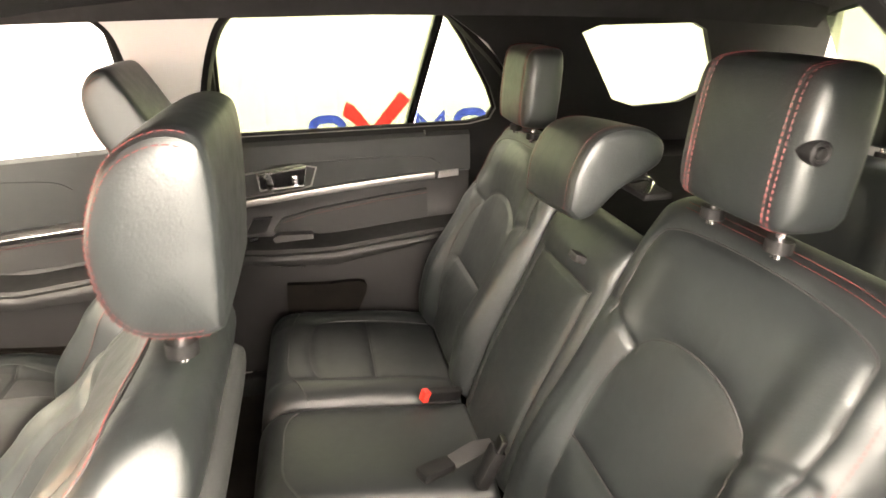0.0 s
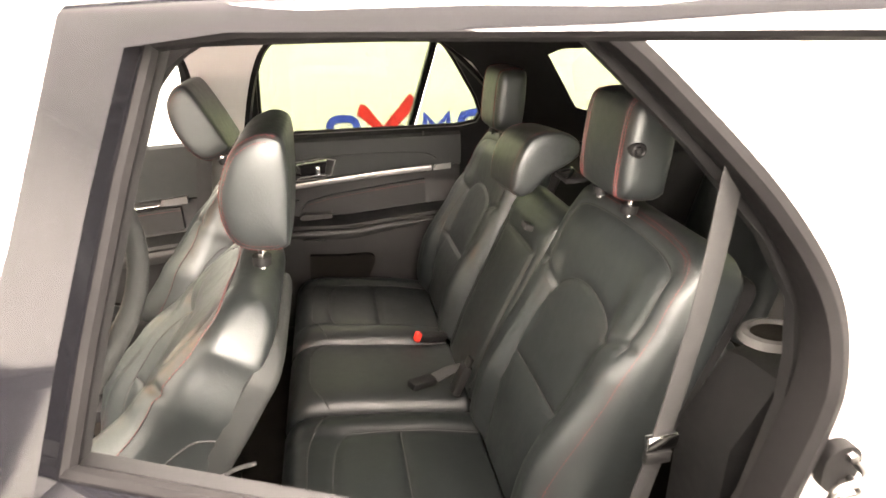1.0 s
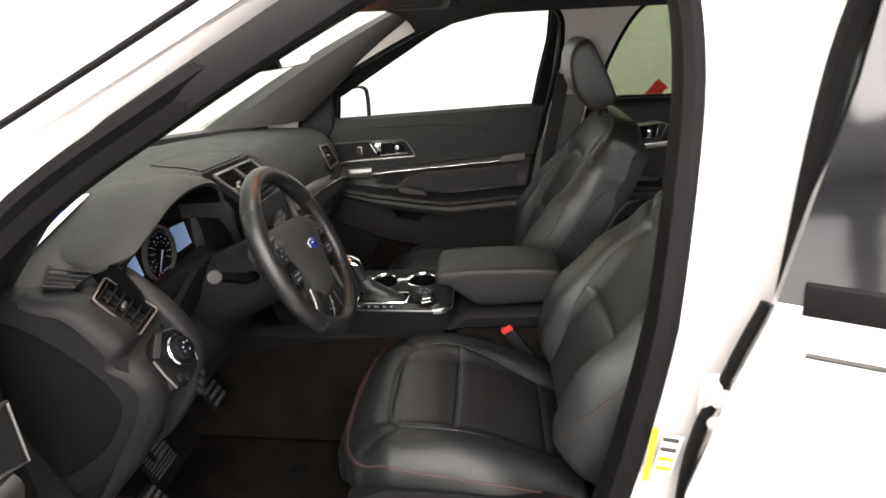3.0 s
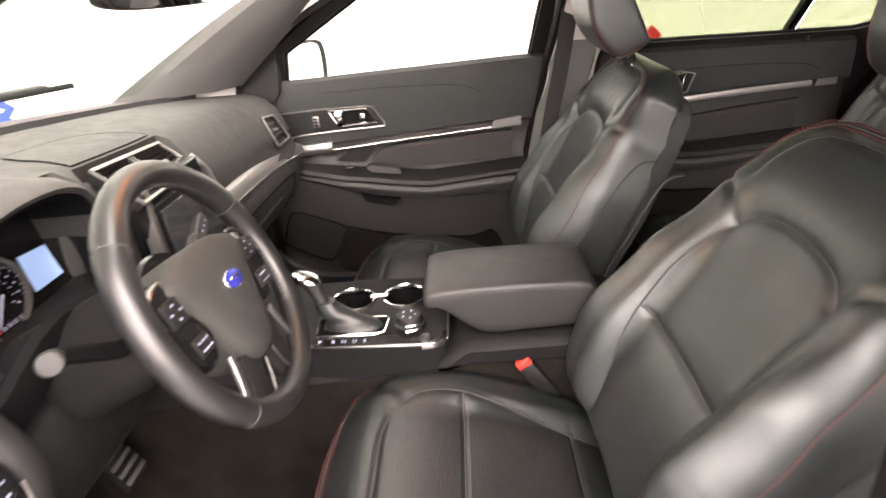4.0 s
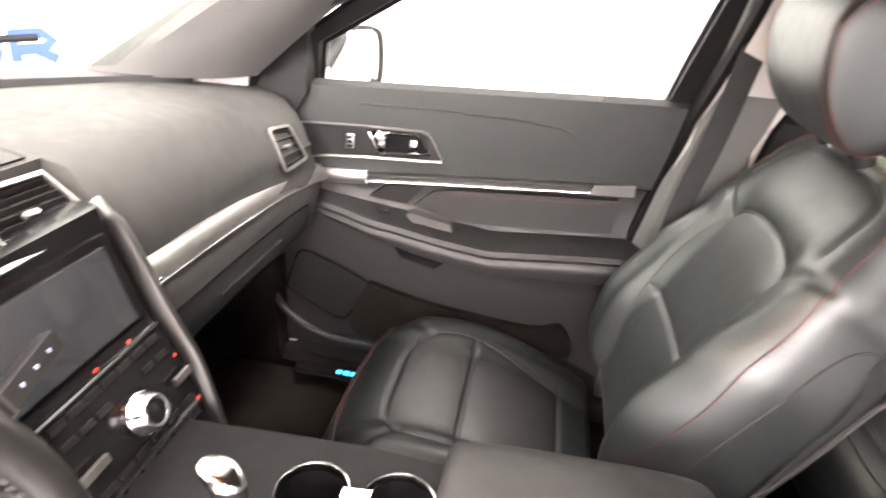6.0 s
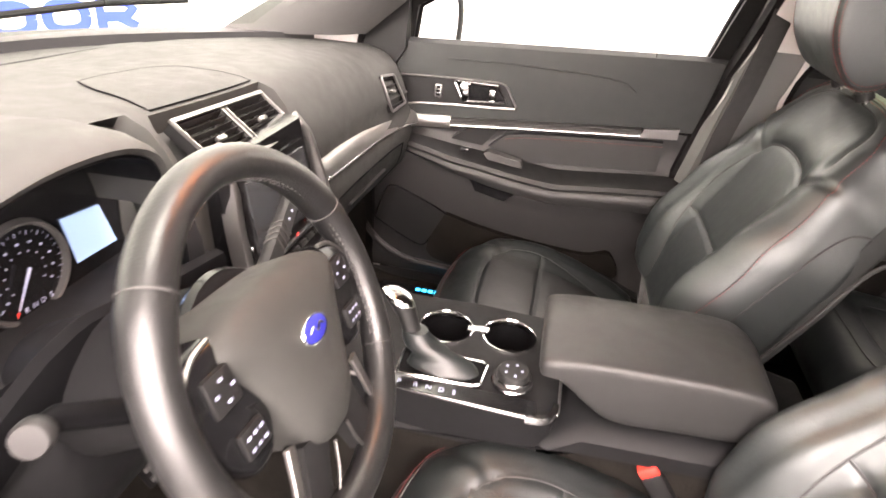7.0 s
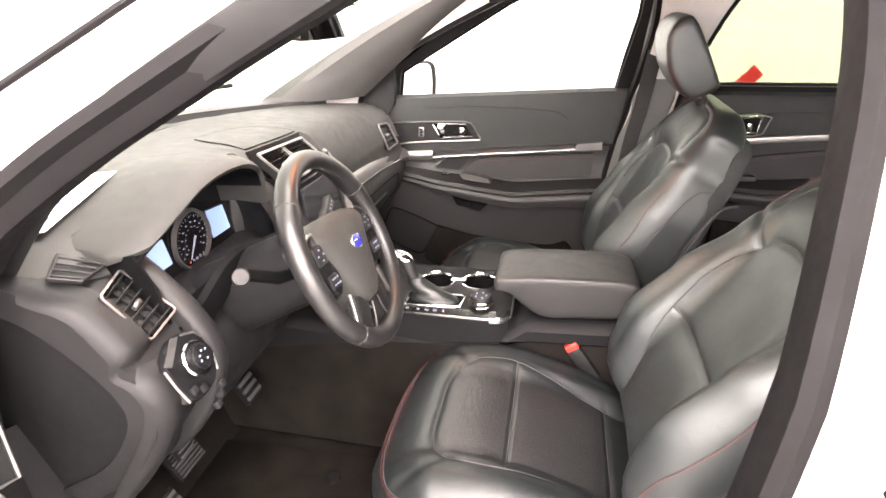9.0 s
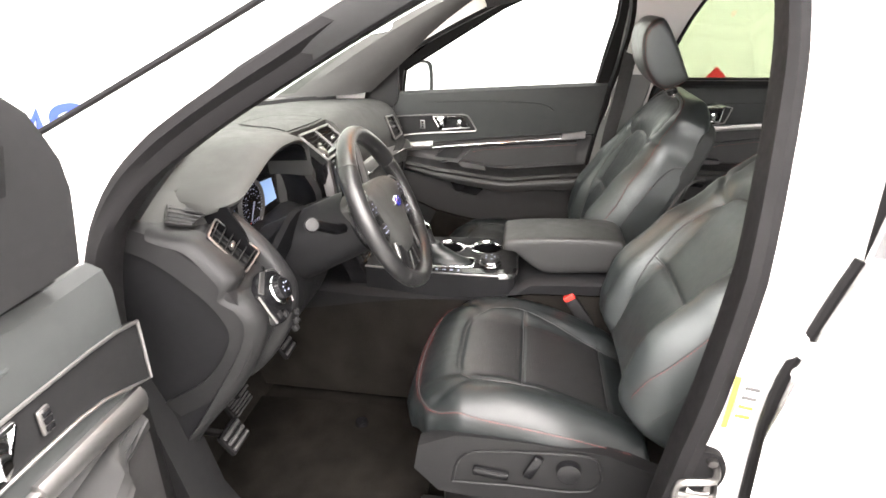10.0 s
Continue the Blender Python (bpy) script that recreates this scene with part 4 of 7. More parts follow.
def fill_bezel(bm, pts, P, y, thick=.008):
    a = [bm.verts.new(P(x, y, z)) for x, z in pts]
    b = [bm.verts.new(P(x, y + thick, z)) for x, z in pts]
    bm.faces.new(a)
    n = len(pts)
    for i in range(n):
        bm.faces.new((a[i], a[(i + 1) % n], b[(i + 1) % n], b[i]))


door(1, False, 0)
door(1, True, 0)
door(-1, False, 86)
door(-1, True, 24)


# ---- seats ----
def red_double(bm, pad, line, n=10):
    """Two rows of red thread along a line on a pad."""
    pts = pad.line(line, .0008, n)
    stitches(bm, pts, pad.n, offset=.0045)
    stitches(bm, pts, pad.n, offset=-.0045)


def seam_lines(pad, parent):
    """The sewn joints of a pad as thin dark cords."""
    for line in pad.seams:
        bm = bmesh.new()
        tube(bm, pad.line(line, .0002, 12), .0017, 6)
        part("seam", bm, SEAM, parent)


def cushion_block(bm, profile, w, place, soft=False):
    """A padded block: a side profile carried across, with rolled edges and a groove near each side."""
    pts = smooth2(profile + profile[:1], 5)[:-1]
    cx = sum(p[0] for p in pts) / len(pts)
    cz = sum(p[1] for p in pts) / len(pts)
    loops = []
    half = ((1.035, .15), (1.034, .45), (1.026, .66), (1.012, .80), (.992, .895), (.972, .935), (.962, .938), (.945, .962), (.90, .992), (.82, 1.004), (.55, 1.012), (.25, 1.018))
    if soft:
        half = ((1.0, .40), (.995, .58), (.975, .72), (.94, .84), (.88, .935), (.80, .985), (.72, 1.0), (.70, .985), (.68, 1.0), (.5, 1.015), (.2, 1.025))
    for y, q in [(-y, q) for y, q in half] + [(y, q) for y, q in reversed(half)]:
        loops.append([place(cx + (f - cx) * q, y * w, cz + (u - cz) * q) for f, u in pts])
    loft(bm, loops)
    return pts, cx, cz


def headrest(parent, base, tilt, w=.120, h=.198, d=.105, stitched=True, boxy=False, posts=(-.06, .06), gap=.018):
    """A padded headrest, flat at the back and round in front, on two chrome posts."""
    a = Vector((math.sin(tilt), 0, math.cos(tilt)))
    n = Vector((-math.cos(tilt), 0, math.sin(tilt)))
    o = Vector(base) + a * gap

    def place(f, y, u):
        return o + n * f + a * u + Vector((0, y, 0))
    if boxy:
        prof = [(-.48 * d, .06 * h), (-.50 * d, .5 * h), (-.44 * d, .92 * h), (-.25 * d, h), (.20 * d, .985 * h), (.44 * d, .90 * h), (.50 * d, .55 * h), (.47 * d, .10 * h), (.30 * d, .0), (-.30 * d, .0)]
    else:
        prof = [(-.47 * d, .03 * h), (-.50 * d, .45 * h), (-.47 * d, .88 * h), (-.33 * d, .99 * h), (-.05 * d, .985 * h), (.26 * d, .86 * h), (.46 * d, .60 * h), (.50 * d, .36 * h), (.40 * d, .12 * h), (.15 * d, .0), (-.30 * d, -.01 * h)]
    bm = bmesh.new()
    pts, cx, cz = cushion_block(bm, prof, w, place, boxy)
    head = part("headrest", bm, LEATHER, parent, "black leather headrest")
    for y in posts:
        p = Vector(base) + Vector((0, y, 0))
        bm = bmesh.new()
        tube(bm, [p - a * .02, p + a * (gap + .03)], .0065, 10)
        part("post", bm, CHROME, head, "chrome headrest post")
        bm = bmesh.new()
        tube(bm, [p - a * .012, p + a * .003], .016, 14)
        part("post_collar", bm, PLASTIC, head)
    if stitched:
        bm = bmesh.new()
        for y in (-1, 1):
            for yy, q in ((.74, 1.0), (.66, 1.006)) if boxy else ((1.000, .872), (.935, .973)):
                L = [place(cx + (f - cx) * q, y * w * yy, cz + (u - cz) * q) for f, u in pts if f > -.36 * d]
                nn = [((L[i] + L[i + 1]) / 2 - place(cx, y * w * yy, cz)).normalized() for i in range(len(L) - 1)]
                stitches(bm, L, nn)
        part("stitching", bm, STITCH, head, "red double stitching")
    return head


def front_seat(s, crease, recline, cushion_z, label, post, lean, tall, foot):
    """A front bucket seat. crease: x where back and cushion meet."""
    yc = .405 * s + .035
    t = thing("front_seat", label, "car seat", "front seats", at=(crease, yc, .405))
    o = Vector((crease, yc, .405))

    def rel(p):
        return Vector(p) - o
    # cushion, running forward from the crease: high at the front, falling to the back
    L = .530
    W = lambda h: ease(h / L, (0, .35, .72, .86, .95, 1), (.235, .258, .252, .226, .180, .125))
    T = lambda h: ease(h / L, (0, .75, 1), (.10, .108, .085))
    mid = lambda h: cushion_z + soften([0, .03, .09, .20, .30, .38, .44, .49, .53], [-.115, -.100, -.075, -.034, -.008, -.001, -.012, -.040, -.085], h)

    def sc(y, h):
        side = ease(abs(y), (.115, .165, .20), (0, .75, 1))
        return side * ease(h / L, (0, .12, .5, .72, .9, 1), (.020, .036, .038, .026, .012, .0)) - .004 * math.exp(-(y / .09) ** 2)
    arch = [(-.118, .02), (-.132, .12), (-.150, .21), (-.162, .30), (-.146, .375), (-.09, .408), (0, .412), (.09, .408), (.146, .375), (.162, .30), (.150, .21), (.132, .12), (.118, .02)]
    seams = [arch, [(-.155, .268), (.155, .268)], [(-.130, .078), (.130, .078)]]
    folds = [([(q * .150, .372), (q * .190, .425), (q * .205, .455)], .005, .011) for q in (-1, 1)]
    pad = Pad(rel((crease + .035, yc, 0)), (-1, 0, 0), (0, 0, 1), L, W, T, 3.4, sc, seams, .0045, .006, bend=lambda h: mid(h) - T(h) / 2, folds=folds)
    bm = bmesh.new()
    pad.mesh(bm, 120, 90, (.02, .05))
    cushion = part("cushion", bm, DIM_LEATHER, t, "black leather seat cushion")
    seam_lines(pad, cushion)
    rim_line = [(-.226, .05), (-.247, .18), (-.247, .33), (-.232, .415), (-.196, .470), (-.11, .500), (0, .508), (.11, .500), (.196, .470), (.232, .415), (.247, .33), (.247, .18), (.226, .05)]
    bm = bmesh.new()
    red_double(bm, pad, rim_line, 14)
    part("stitching", bm, STITCH, cushion, "red stitching round the cushion")
    bm = bmesh.new()
    tube(bm, pad.line(rim_line, .0, 14), .0015, 6)
    part("seam", bm, SEAM, cushion)
    for h0, h1, w in ((.086, .260, .118), (.276, .398, .132)):
        bm = bmesh.new()
        loft(bm, [[pad.on(-w + 2 * w * i / 18, h0 + (h1 - h0) * k / 14, .0009) for i in range(19)] for k in range(15)], closed=False)
        part("insert", bm, PERFORATED, cushion, "perforated leather insert")
    # backrest with deep side bolsters that fade out at the shoulders
    tau = radians(recline)
    a = Vector((math.sin(tau), 0, math.cos(tau)))
    n = Vector((-math.cos(tau), 0, math.sin(tau)))
    H = .625
    Wb = lambda h: ease(h / H, (0, .2, .5, .72, .88, 1), (.236, .262, .262, .238, .212, .165))
    Tb = lambda h: ease(h / H, (0, .2, .6, .75, 1), (.14, .150, .150, .145, .09))

    def sb(y, h):
        q = h / H
        side = ease(abs(y), (.112, .160, .200), (0, .62, 1))
        return (.078 if s < 0 else .068) * side * ease(q, (.0, .12, .28, .46, .66, .82, .95), (.4, .8, 1, .86, .42, .14, 0)) + .008 * ease(q, (.66, .85), (0, 1)) + .012 * math.exp(-((q - .25) / .16) ** 2) - .005 * math.exp(-(y / .08) ** 2)
    seams = [[(-.110, .03), (-.128, .14), (-.143, .27), (-.140, .37), (-.112, .430), (-.06, .452), (0, .456), (.06, .452), (.112, .430), (.140, .37), (.143, .27), (.128, .14), (.110, .03)],
             [(-.140, .225), (.140, .225)],
             [(-.165, .49), (-.150, .56), (-.10, .588), (0, .594), (.10, .588), (.150, .56), (.165, .49)]]
    folds = [([(q * .128, .415), (q * .165, .450), (q * .215, .466)], .006, .008) for q in (-1, 1)]
    base = rel((foot[0], yc, foot[1])) - n * (.042 if s < 0 else .070)
    bk = Pad(base, a, n, H, Wb, Tb, 5.0, sb, seams, .0042, .006, shift=lambda h: .03 * h / H, folds=folds)
    bm = bmesh.new()
    bk.mesh(bm, 130, 96, (.03, .045))
    back = part("backrest", bm, LEATHER, t, "black leather seat back with deep side bolsters")
    seam_lines(bk, back)
    bm = bmesh.new()
    edge = [(-.222, .06), (-.243, .16), (-.244, .30), (-.226, .42), (-.208, .50), (-.186, .56), (-.13, .602), (0, .609), (.13, .602), (.186, .56), (.208, .50), (.226, .42), (.244, .30), (.243, .16), (.222, .06)]
    red_double(bm, bk, edge, 14)
    part("stitching", bm, STITCH, back, "red stitching along the seat back edge")
    bm = bmesh.new()
    tube(bm, bk.line(edge, .0, 14), .0015, 6)
    part("seam", bm, SEAM, back)
    # joint on each side panel
    for q in (-1, 1):
        L = []
        for h, k in smooth2([(.44, -.80), (.435, -.3), (.41, .05), (.34, .35), (.20, .55), (.05, .62)], 6):
            w = Wb(h) * (1 - abs(k) ** 5) ** (1 / 5)
            L.append(bk.place(q * (w + .0008), h, k * Tb(h) / 2))
        bm = bmesh.new()
        tube(bm, L, .002, 6)
        part("seam", bm, SEAM, back)
    # rear shell of the backrest
    bm = bmesh.new()
    sh = Pad(base - n * .055, a, -n, H * .93, lambda h: Wb(min(h + .02, H)) - .014, lambda h: .06, 5, None)
    sh.mesh(bm, 20, 18, (.03, .05))
    part("back_shell", bm, SOFT, t, "charcoal seat back cover")
    # piping line on the side
    for q in (-1, 1):
        bm = bmesh.new()
        pts = curve([base + a * .02 + Vector((0, q * .24, 0)) - n * .055, base + a * .25 + Vector((0, q * .262, 0)) - n * .05, base + a * .40 + Vector((0, q * .25, 0)) - n * .06, base + a * .44 + Vector((0, q * .235, 0)) - n * .10], 6)
        tube(bm, pts, .0035, 6)
        part("piping", bm, SEAM, t)
    headrest(t, rel(post), radians(lean), h=tall, gap=.034 if s < 0 else .018)
    # base: side shields, frame and runners
    for q in (-1, 1):
        bm = bmesh.new()
        prof = [(.06, .09), (.05, .17), (-.06, .215), (-.22, .23), (-.36, .235), (-.44, .20), (-.45, .14), (-.40, .085), (-.20, .06)]
        z0 = cushion_z - .405 - .235
        y0, y1 = q * .225, q * .262
        loft(bm, [[(x, y, z + z0 - .06) for x, z in prof] for y in (y0, (y0 + y1) / 2, y1 * .98, y1)])
        shield = part("side_shield", bm, PLASTIC, t, "black plastic seat side shield")
        if q == s:
            bm = bmesh.new()
            zz = z0 + .10
            box(bm, (-.29, q * .266, zz - .01), (.075, .014, .022), .006, pose(0, 0, 0, 0, 8))
            box(bm, (-.205, q * .266, zz + .015), (.022, .014, .06), .006, pose(0, 0, 0, 0, 25))
            bmesh.ops.create_cone(bm, cap_ends=True, segments=24, radius1=.026, radius2=.023, depth=.016, matrix=Matrix.Translation((-.135, q * .268, zz + .012)) @ Matrix.Rotation(math.pi / 2, 4, "X"))
            part("seat_switch", bm, PIANO, shield, "black power seat switches")
            bm = bmesh.new()
            tube(bm, curve([(-.37, q * .264, zz - .045), (-.25, q * .266, zz - .04), (-.09, q * .266, zz - .035), (-.085, q * .266, zz + .045), (-.2, q * .266, zz + .05), (-.34, q * .264, zz + .03), (-.37, q * .264, zz - .045)], 5), .003, 6)
            part("switch_rim", bm, PLASTIC, shield)
    bm = bmesh.new()
    for y in (-.17, .17):
        box(bm, (-.20, y, .02), (.52, .045, .04), .006)
        box(bm, (-.20, y, .11), (.40, .03, .16), .01)
    box(bm, (-.2, 0, cushion_z - .405 - .15), (.42, .40, .06), .01)
    part("runner", bm, STEEL, t, "steel seat runners")
    return t, bk, pad


DRIVER = front_seat(-1, .520, 34.0, .790, "black leather driver's seat with red stitching, reclined", (.896, -.335, 1.276), 4, .184, (.510, .742))
PASSENGER = front_seat(1, .440, 26.0, .712, "black leather front passenger seat with red stitching", (.714, .462, 1.260), -27, .205, (.455, .708))


def rear_seat(yc, half, label, middle=False):
    crease, cz = 1.315, .700
    t = thing("bench_seat", label, "car seat", "rear seats", at=(crease, yc, .405))
    o = Vector((crease, yc, .405))
    s = 1 if yc >= 0 else -1

    def rel(p):
        return Vector(p) - o
    L = .49
    W = lambda h: half
    T = lambda h: ease(h / L, (0, .8, 1), (.13, .17, .15))

    def sc(y, h):
        q = abs(y) / half
        if middle:
            return .012
        return .022 * ease(q, (.55, .72, .95), (0, .9, 1)) * ease(h / L, (0, .2, .8, 1), (.7, 1, .8, .5)) - .01 * ease(h / L, (0, .3), (1, 0))
    e = half * .62
    seams = [] if middle else [[(-e, .01), (-e, .28), (-e * .85, .355), (0, .375), (e * .85, .355), (e, .28), (e, .01)], [(-e, .21), (e, .21)]]
    pad = Pad(rel((crease + .02, yc, cz - .08)), (-1, 0, .07), (.07, 0, 1), L, W, T, 4.5, sc, seams, .004, .008)
    bm = bmesh.new()
    pad.mesh(bm, 80, 60, (.02, .055))
    cushion = part("cushion", bm, DIM_LEATHER, t, "black leather bench cushion")
    seam_lines(pad, cushion)
    # light piping along the front edge
    bm = bmesh.new()
    tube(bm, pad.line([(-half * .93, .38), (-half * .5, .425), (0, .43), (half * .5, .425), (half * .93, .38)], .001), .0022, 6)
    part("piping", bm, SEAM, cushion)
    tau = radians(22.5)
    a = Vector((math.sin(tau), 0, math.cos(tau)))
    n = Vector((-math.cos(tau), 0, math.sin(tau)))
    H = .585 if middle else (.695 if s < 0 else .665)

    Wb = lambda h: ease(h / H, (0, .75, .93, 1), (half * 1.02, half, half * .98, half * .92)) - (0.0 if not middle else .004)
    Tb = lambda h: ease(h / H, (0, .3, .85, 1), (.13, .145, .12, .085))

    def sb(y, h):
        q = h / H
        if middle:
            return .004 * math.exp(-(y / .08) ** 2)
        outer = ease(y * s / half, (.42, .66, .84), (0, .7, 1))
        innr = ease(-y * s / half, (.48, .70, .88), (0, .7, 1))
        return (.062 * outer + .034 * innr) * ease(q, (.0, .14, .35, .60, .80, .95), (.55, .9, 1, .75, .28, .05)) + .008 * ease(q, (.62, .85), (0, 1)) + .014 * math.exp(-((q - .25) / .15) ** 2)
    e = half * .54
    k = H / .66
    if middle:
        seams = [[(-half * .72, .04), (-half * .72, .42), (-half * .6, .455), (half * .6, .455), (half * .72, .42), (half * .72, .04)]]
        folds = []
    else:
        seams = [[(-e * .80, .03), (-e * .95, .18 * k), (-e * 1.06, .32 * k), (-e * .95, .415 * k), (-e * .6, .462 * k), (0, .478 * k), (e * .6, .462 * k), (e * .95, .415 * k), (e * 1.06, .32 * k), (e * .95, .18 * k), (e * .80, .03)],
                 [(-e * 1.0, .25 * k), (e * 1.0, .25 * k)],
                 [(-half * .80, .44 * k), (-half * .79, .56 * k), (-half * .66, .605 * k), (0, .618 * k), (half * .66, .605 * k), (half * .79, .56 * k), (half * .80, .44 * k)]]
        folds = [([(q * e * .92, .425 * k), (q * half * .74, .455 * k), (q * half * .86, .462 * k)], .006, .008) for q in (-1, 1)]
    base = rel((crease - .005, yc, cz - .03)) - n * .07
    bk = Pad(base, a, n, H, Wb, Tb, 5.5, sb, seams, .0042, .006, folds=folds)
    bm = bmesh.new()
    bk.mesh(bm, 120, 84, (.03, .04))
    back = part("backrest", bm, LEATHER, t, "black leather rear seat back")
    seam_lines(bk, back)
    if not middle:
        bm = bmesh.new()
        red_double(bm, bk, [(s * half * .90, .06), (s * half * .915, .30 * k), (s * half * .90, .52 * k), (s * half * .84, .615 * k), (s * half * .6, .640 * k), (0, .645 * k), (-s * half * .7, .642 * k)], 14)
        part("stitching", bm, STITCH, back, "red stitching along the seat back edge")
    bm = bmesh.new()
    sh = Pad(base - n * .06, a, -n, H * .96, lambda h: half - .012, lambda h: .05, 6, None)
    sh.mesh(bm, 12, 12, (.02, .03))
    part("back_shell", bm, PLASTIC, t, "black seat back cover")
    bm = bmesh.new()
    box(bm, rel((crease - .2, yc, .50)), (.42, half * 1.7, .18), .02)
    part("plinth", bm, CARPET, t, "carpeted seat plinth")
    if not middle:
        if s < 0:
            bm = bmesh.new()
            k = rel((1.530, -.449, 1.432))
            loft(bm, [[k + Vector((r * math.cos(a), -d, r * math.sin(a))) for a in (j * math.tau / 20 for j in range(20))] for d, r in ((-.02, .013), (.004, .013), (.006, .010), (.003, .007), (.006, .006), (.007, .002))])
            part("headrest_knob", bm, PLASTIC, t, "round black headrest knob")
        headrest(t, rel((1.550, -.345, 1.318) if s < 0 else (1.548, .452, 1.285)), radians(5), .104, .180, .090, True, True)
    else:
        def mid(f, y, u):
            return rel((f, y - .018, u - .08 * y))
        bm = bmesh.new()
        pts, cx, cz = cushion_block(bm, [(1.418, 1.262), (1.425, 1.32), (1.452, 1.372), (1.49, 1.390), (1.54, 1.386), (1.572, 1.364), (1.572, 1.335), (1.545, 1.315), (1.50, 1.290), (1.46, 1.252), (1.435, 1.246)], .106, mid)
        head = part("headrest", bm, LEATHER, t, "low black leather middle headrest")
        bm = bmesh.new()
        for y in (-1, 1):
            L = [mid(f, y * .084, u) for f, u in pts]
            stitches(bm, L, [((L[i] + L[i + 1]) / 2 - mid(cx, y * .084, cz)).normalized() for i in range(len(L) - 1)])
        part("stitching", bm, STITCH, head)
        bm = bmesh.new()
        box(bm, bk.on(-.055, .50, .008), (.03, .035, .016), .005, pose(0, 0, 0, 0, 25))
        part("pull_strap", bm, WEBBING, t, "short grey pull strap")
    return t, bk, pad


RL = rear_seat(-.355, .252, "black leather rear seat with red stitching beside the open door")
RM = rear_seat(.060, .160, "narrow black leather middle rear seat with folded-in headrest", True)
RR = rear_seat(.465, .238, "black leather rear seat with red stitching by the closed door")


def third_row(yc):
    t = thing("third_row_seat", "black leather third row seat back, upright", "car seat", "third row", at=(2.32, yc, .405))
    tau = radians(14)
    a = Vector((math.sin(tau), 0, math.cos(tau)))
    n = Vector((-math.cos(tau), 0, math.sin(tau)))
    bm = bmesh.new()
    Pad((0, 0, .18), a, n, .62, lambda h: .24, lambda h: .12, 4, None, [[(-.14, .0), (-.14, .5), (.14, .5), (.14, 0)]]).mesh(bm, 30, 24)
    part("backrest", bm, LEATHER, t)
    bm = bmesh.new()
    Pad((0, 0, .12), (-1, 0, .05), (.05, 0, 1), .42, lambda h: .25, lambda h: .14, 4, None).mesh(bm, 14, 16)
    part("cushion", bm, LEATHER, t)
    bm = bmesh.new()
    box(bm, (-.18, 0, .03), (.36, .42, .10), .01)
    part("plinth", bm, CARPET, t)
    headrest(t, (.16, 0, .79), radians(8), .12, .17, .10, False, True)


third_row(-.36)
third_row(.36)


# ---- dashboard ----
dash = thing("dashboard", "charcoal soft-touch dashboard with silver trim and vents", "dashboard")


def slab(bm, pts, normal, thick):
    """A flat plate through points."""
    n = Vector(normal).normalized() * thick
    a = [bm.verts.new(Vector(p) + n) for p in pts]
    b = [bm.verts.new(Vector(p)) for p in pts]
    bm.faces.new(a)
    bm.faces.new(list(reversed(b)))
    k = len(pts)
    for i in range(k):
        bm.faces.new((a[i], a[(i + 1) % k], b[(i + 1) % k], b[i]))


def dash_top(y):
    """Height of the dash's rear brow across the car."""
    return soften([-.80, -.70, -.60, -.40, -.22, -.10, .05, .3, .6, .8], [1.165, 1.215, 1.235, 1.262, 1.242, 1.233, 1.222, 1.214, 1.185, 1.165], y)


def dash_rear(y):
    """How far back the dash's face stands."""
    return soften([-.80, -.65, -.2, .1, .2, .35, .6, .72, .8], [-.33, -.29, -.28, -.272, -.266, -.268, -.262, -.250, -.235], y)


def dash_section(y):
    zt, xr = dash_top(y), dash_rear(y)
    top = [(-1.0, zt - .055), (-.80, zt - .032), (-.755, zt - .026), (-.735, zt - .018), (-.60, zt - .004), (-.48, zt), (xr - .11, zt)]
    q = min(1, max(0, (y - .135) / .04))
    left = [(xr - .06, zt - .007), (xr - .03, zt - .022), (xr - .008, zt - .05), (xr + .006, zt - .085), (xr + .014, zt - .12), (xr + .02, zt - .15), (xr + .02, zt - .19), (xr + .016, zt - .23), (xr + .002, zt - .29), (xr - .05, zt - .38), (xr - .15, zt - .46), (xr - .25, zt - .55)]
    if -.165 < y < .130:  # flat top, then the recess that holds the vents
        left = [(-.345, zt - .004), (-.322, zt - .010), (-.328, zt - .040), (-.30, zt - .066), (-.276, zt - .088), (-.268, zt - .11), (-.270, zt - .15), (-.270, zt - .22), (-.275, zt - .29), (xr - .05, zt - .38), (xr - .15, zt - .46), (xr - .25, zt - .55)]
    right = [(xr - .065, zt - .005), (xr - .035, zt - .017), (xr - .010, zt - .042), (xr + .008, zt - .075), (xr + .019, zt - .108), (xr + .024, 1.062), (xr + .020, 1.050), (xr + .036, 1.005), (xr + .040, .955), (xr + .020, .87), (xr - .04, .79), (xr - .20, .735)]
    low = [(a[0] + (b[0] - a[0]) * q, a[1] + (b[1] - a[1]) * q) for a, b in zip(left, right)]
    return top + low + [(-1.0, zt - .55)]


bm = bmesh.new()
cl = []
for y in np.linspace(-.738, .775, 150):
    sec = dash_section(y)
    if -.62 < y < -.185:  # opening of the instrument cluster
        q = math.sin(math.pi * (y + .62) / .435) ** .35
        sec = [(x - (.13 * q if 8 <= i <= 15 else 0), z) for i, (x, z) in enumerate(sec)]
    e = max(0, y - .735) / .04  # the far end turns in towards the door
    cl.append([(x - (.05 * e * e if i > 6 else 0), y, z) for i, (x, z) in enumerate(sec)])
loft(bm, cl)
main = part("dash_body", bm, DASH, dash, "soft charcoal dash body")

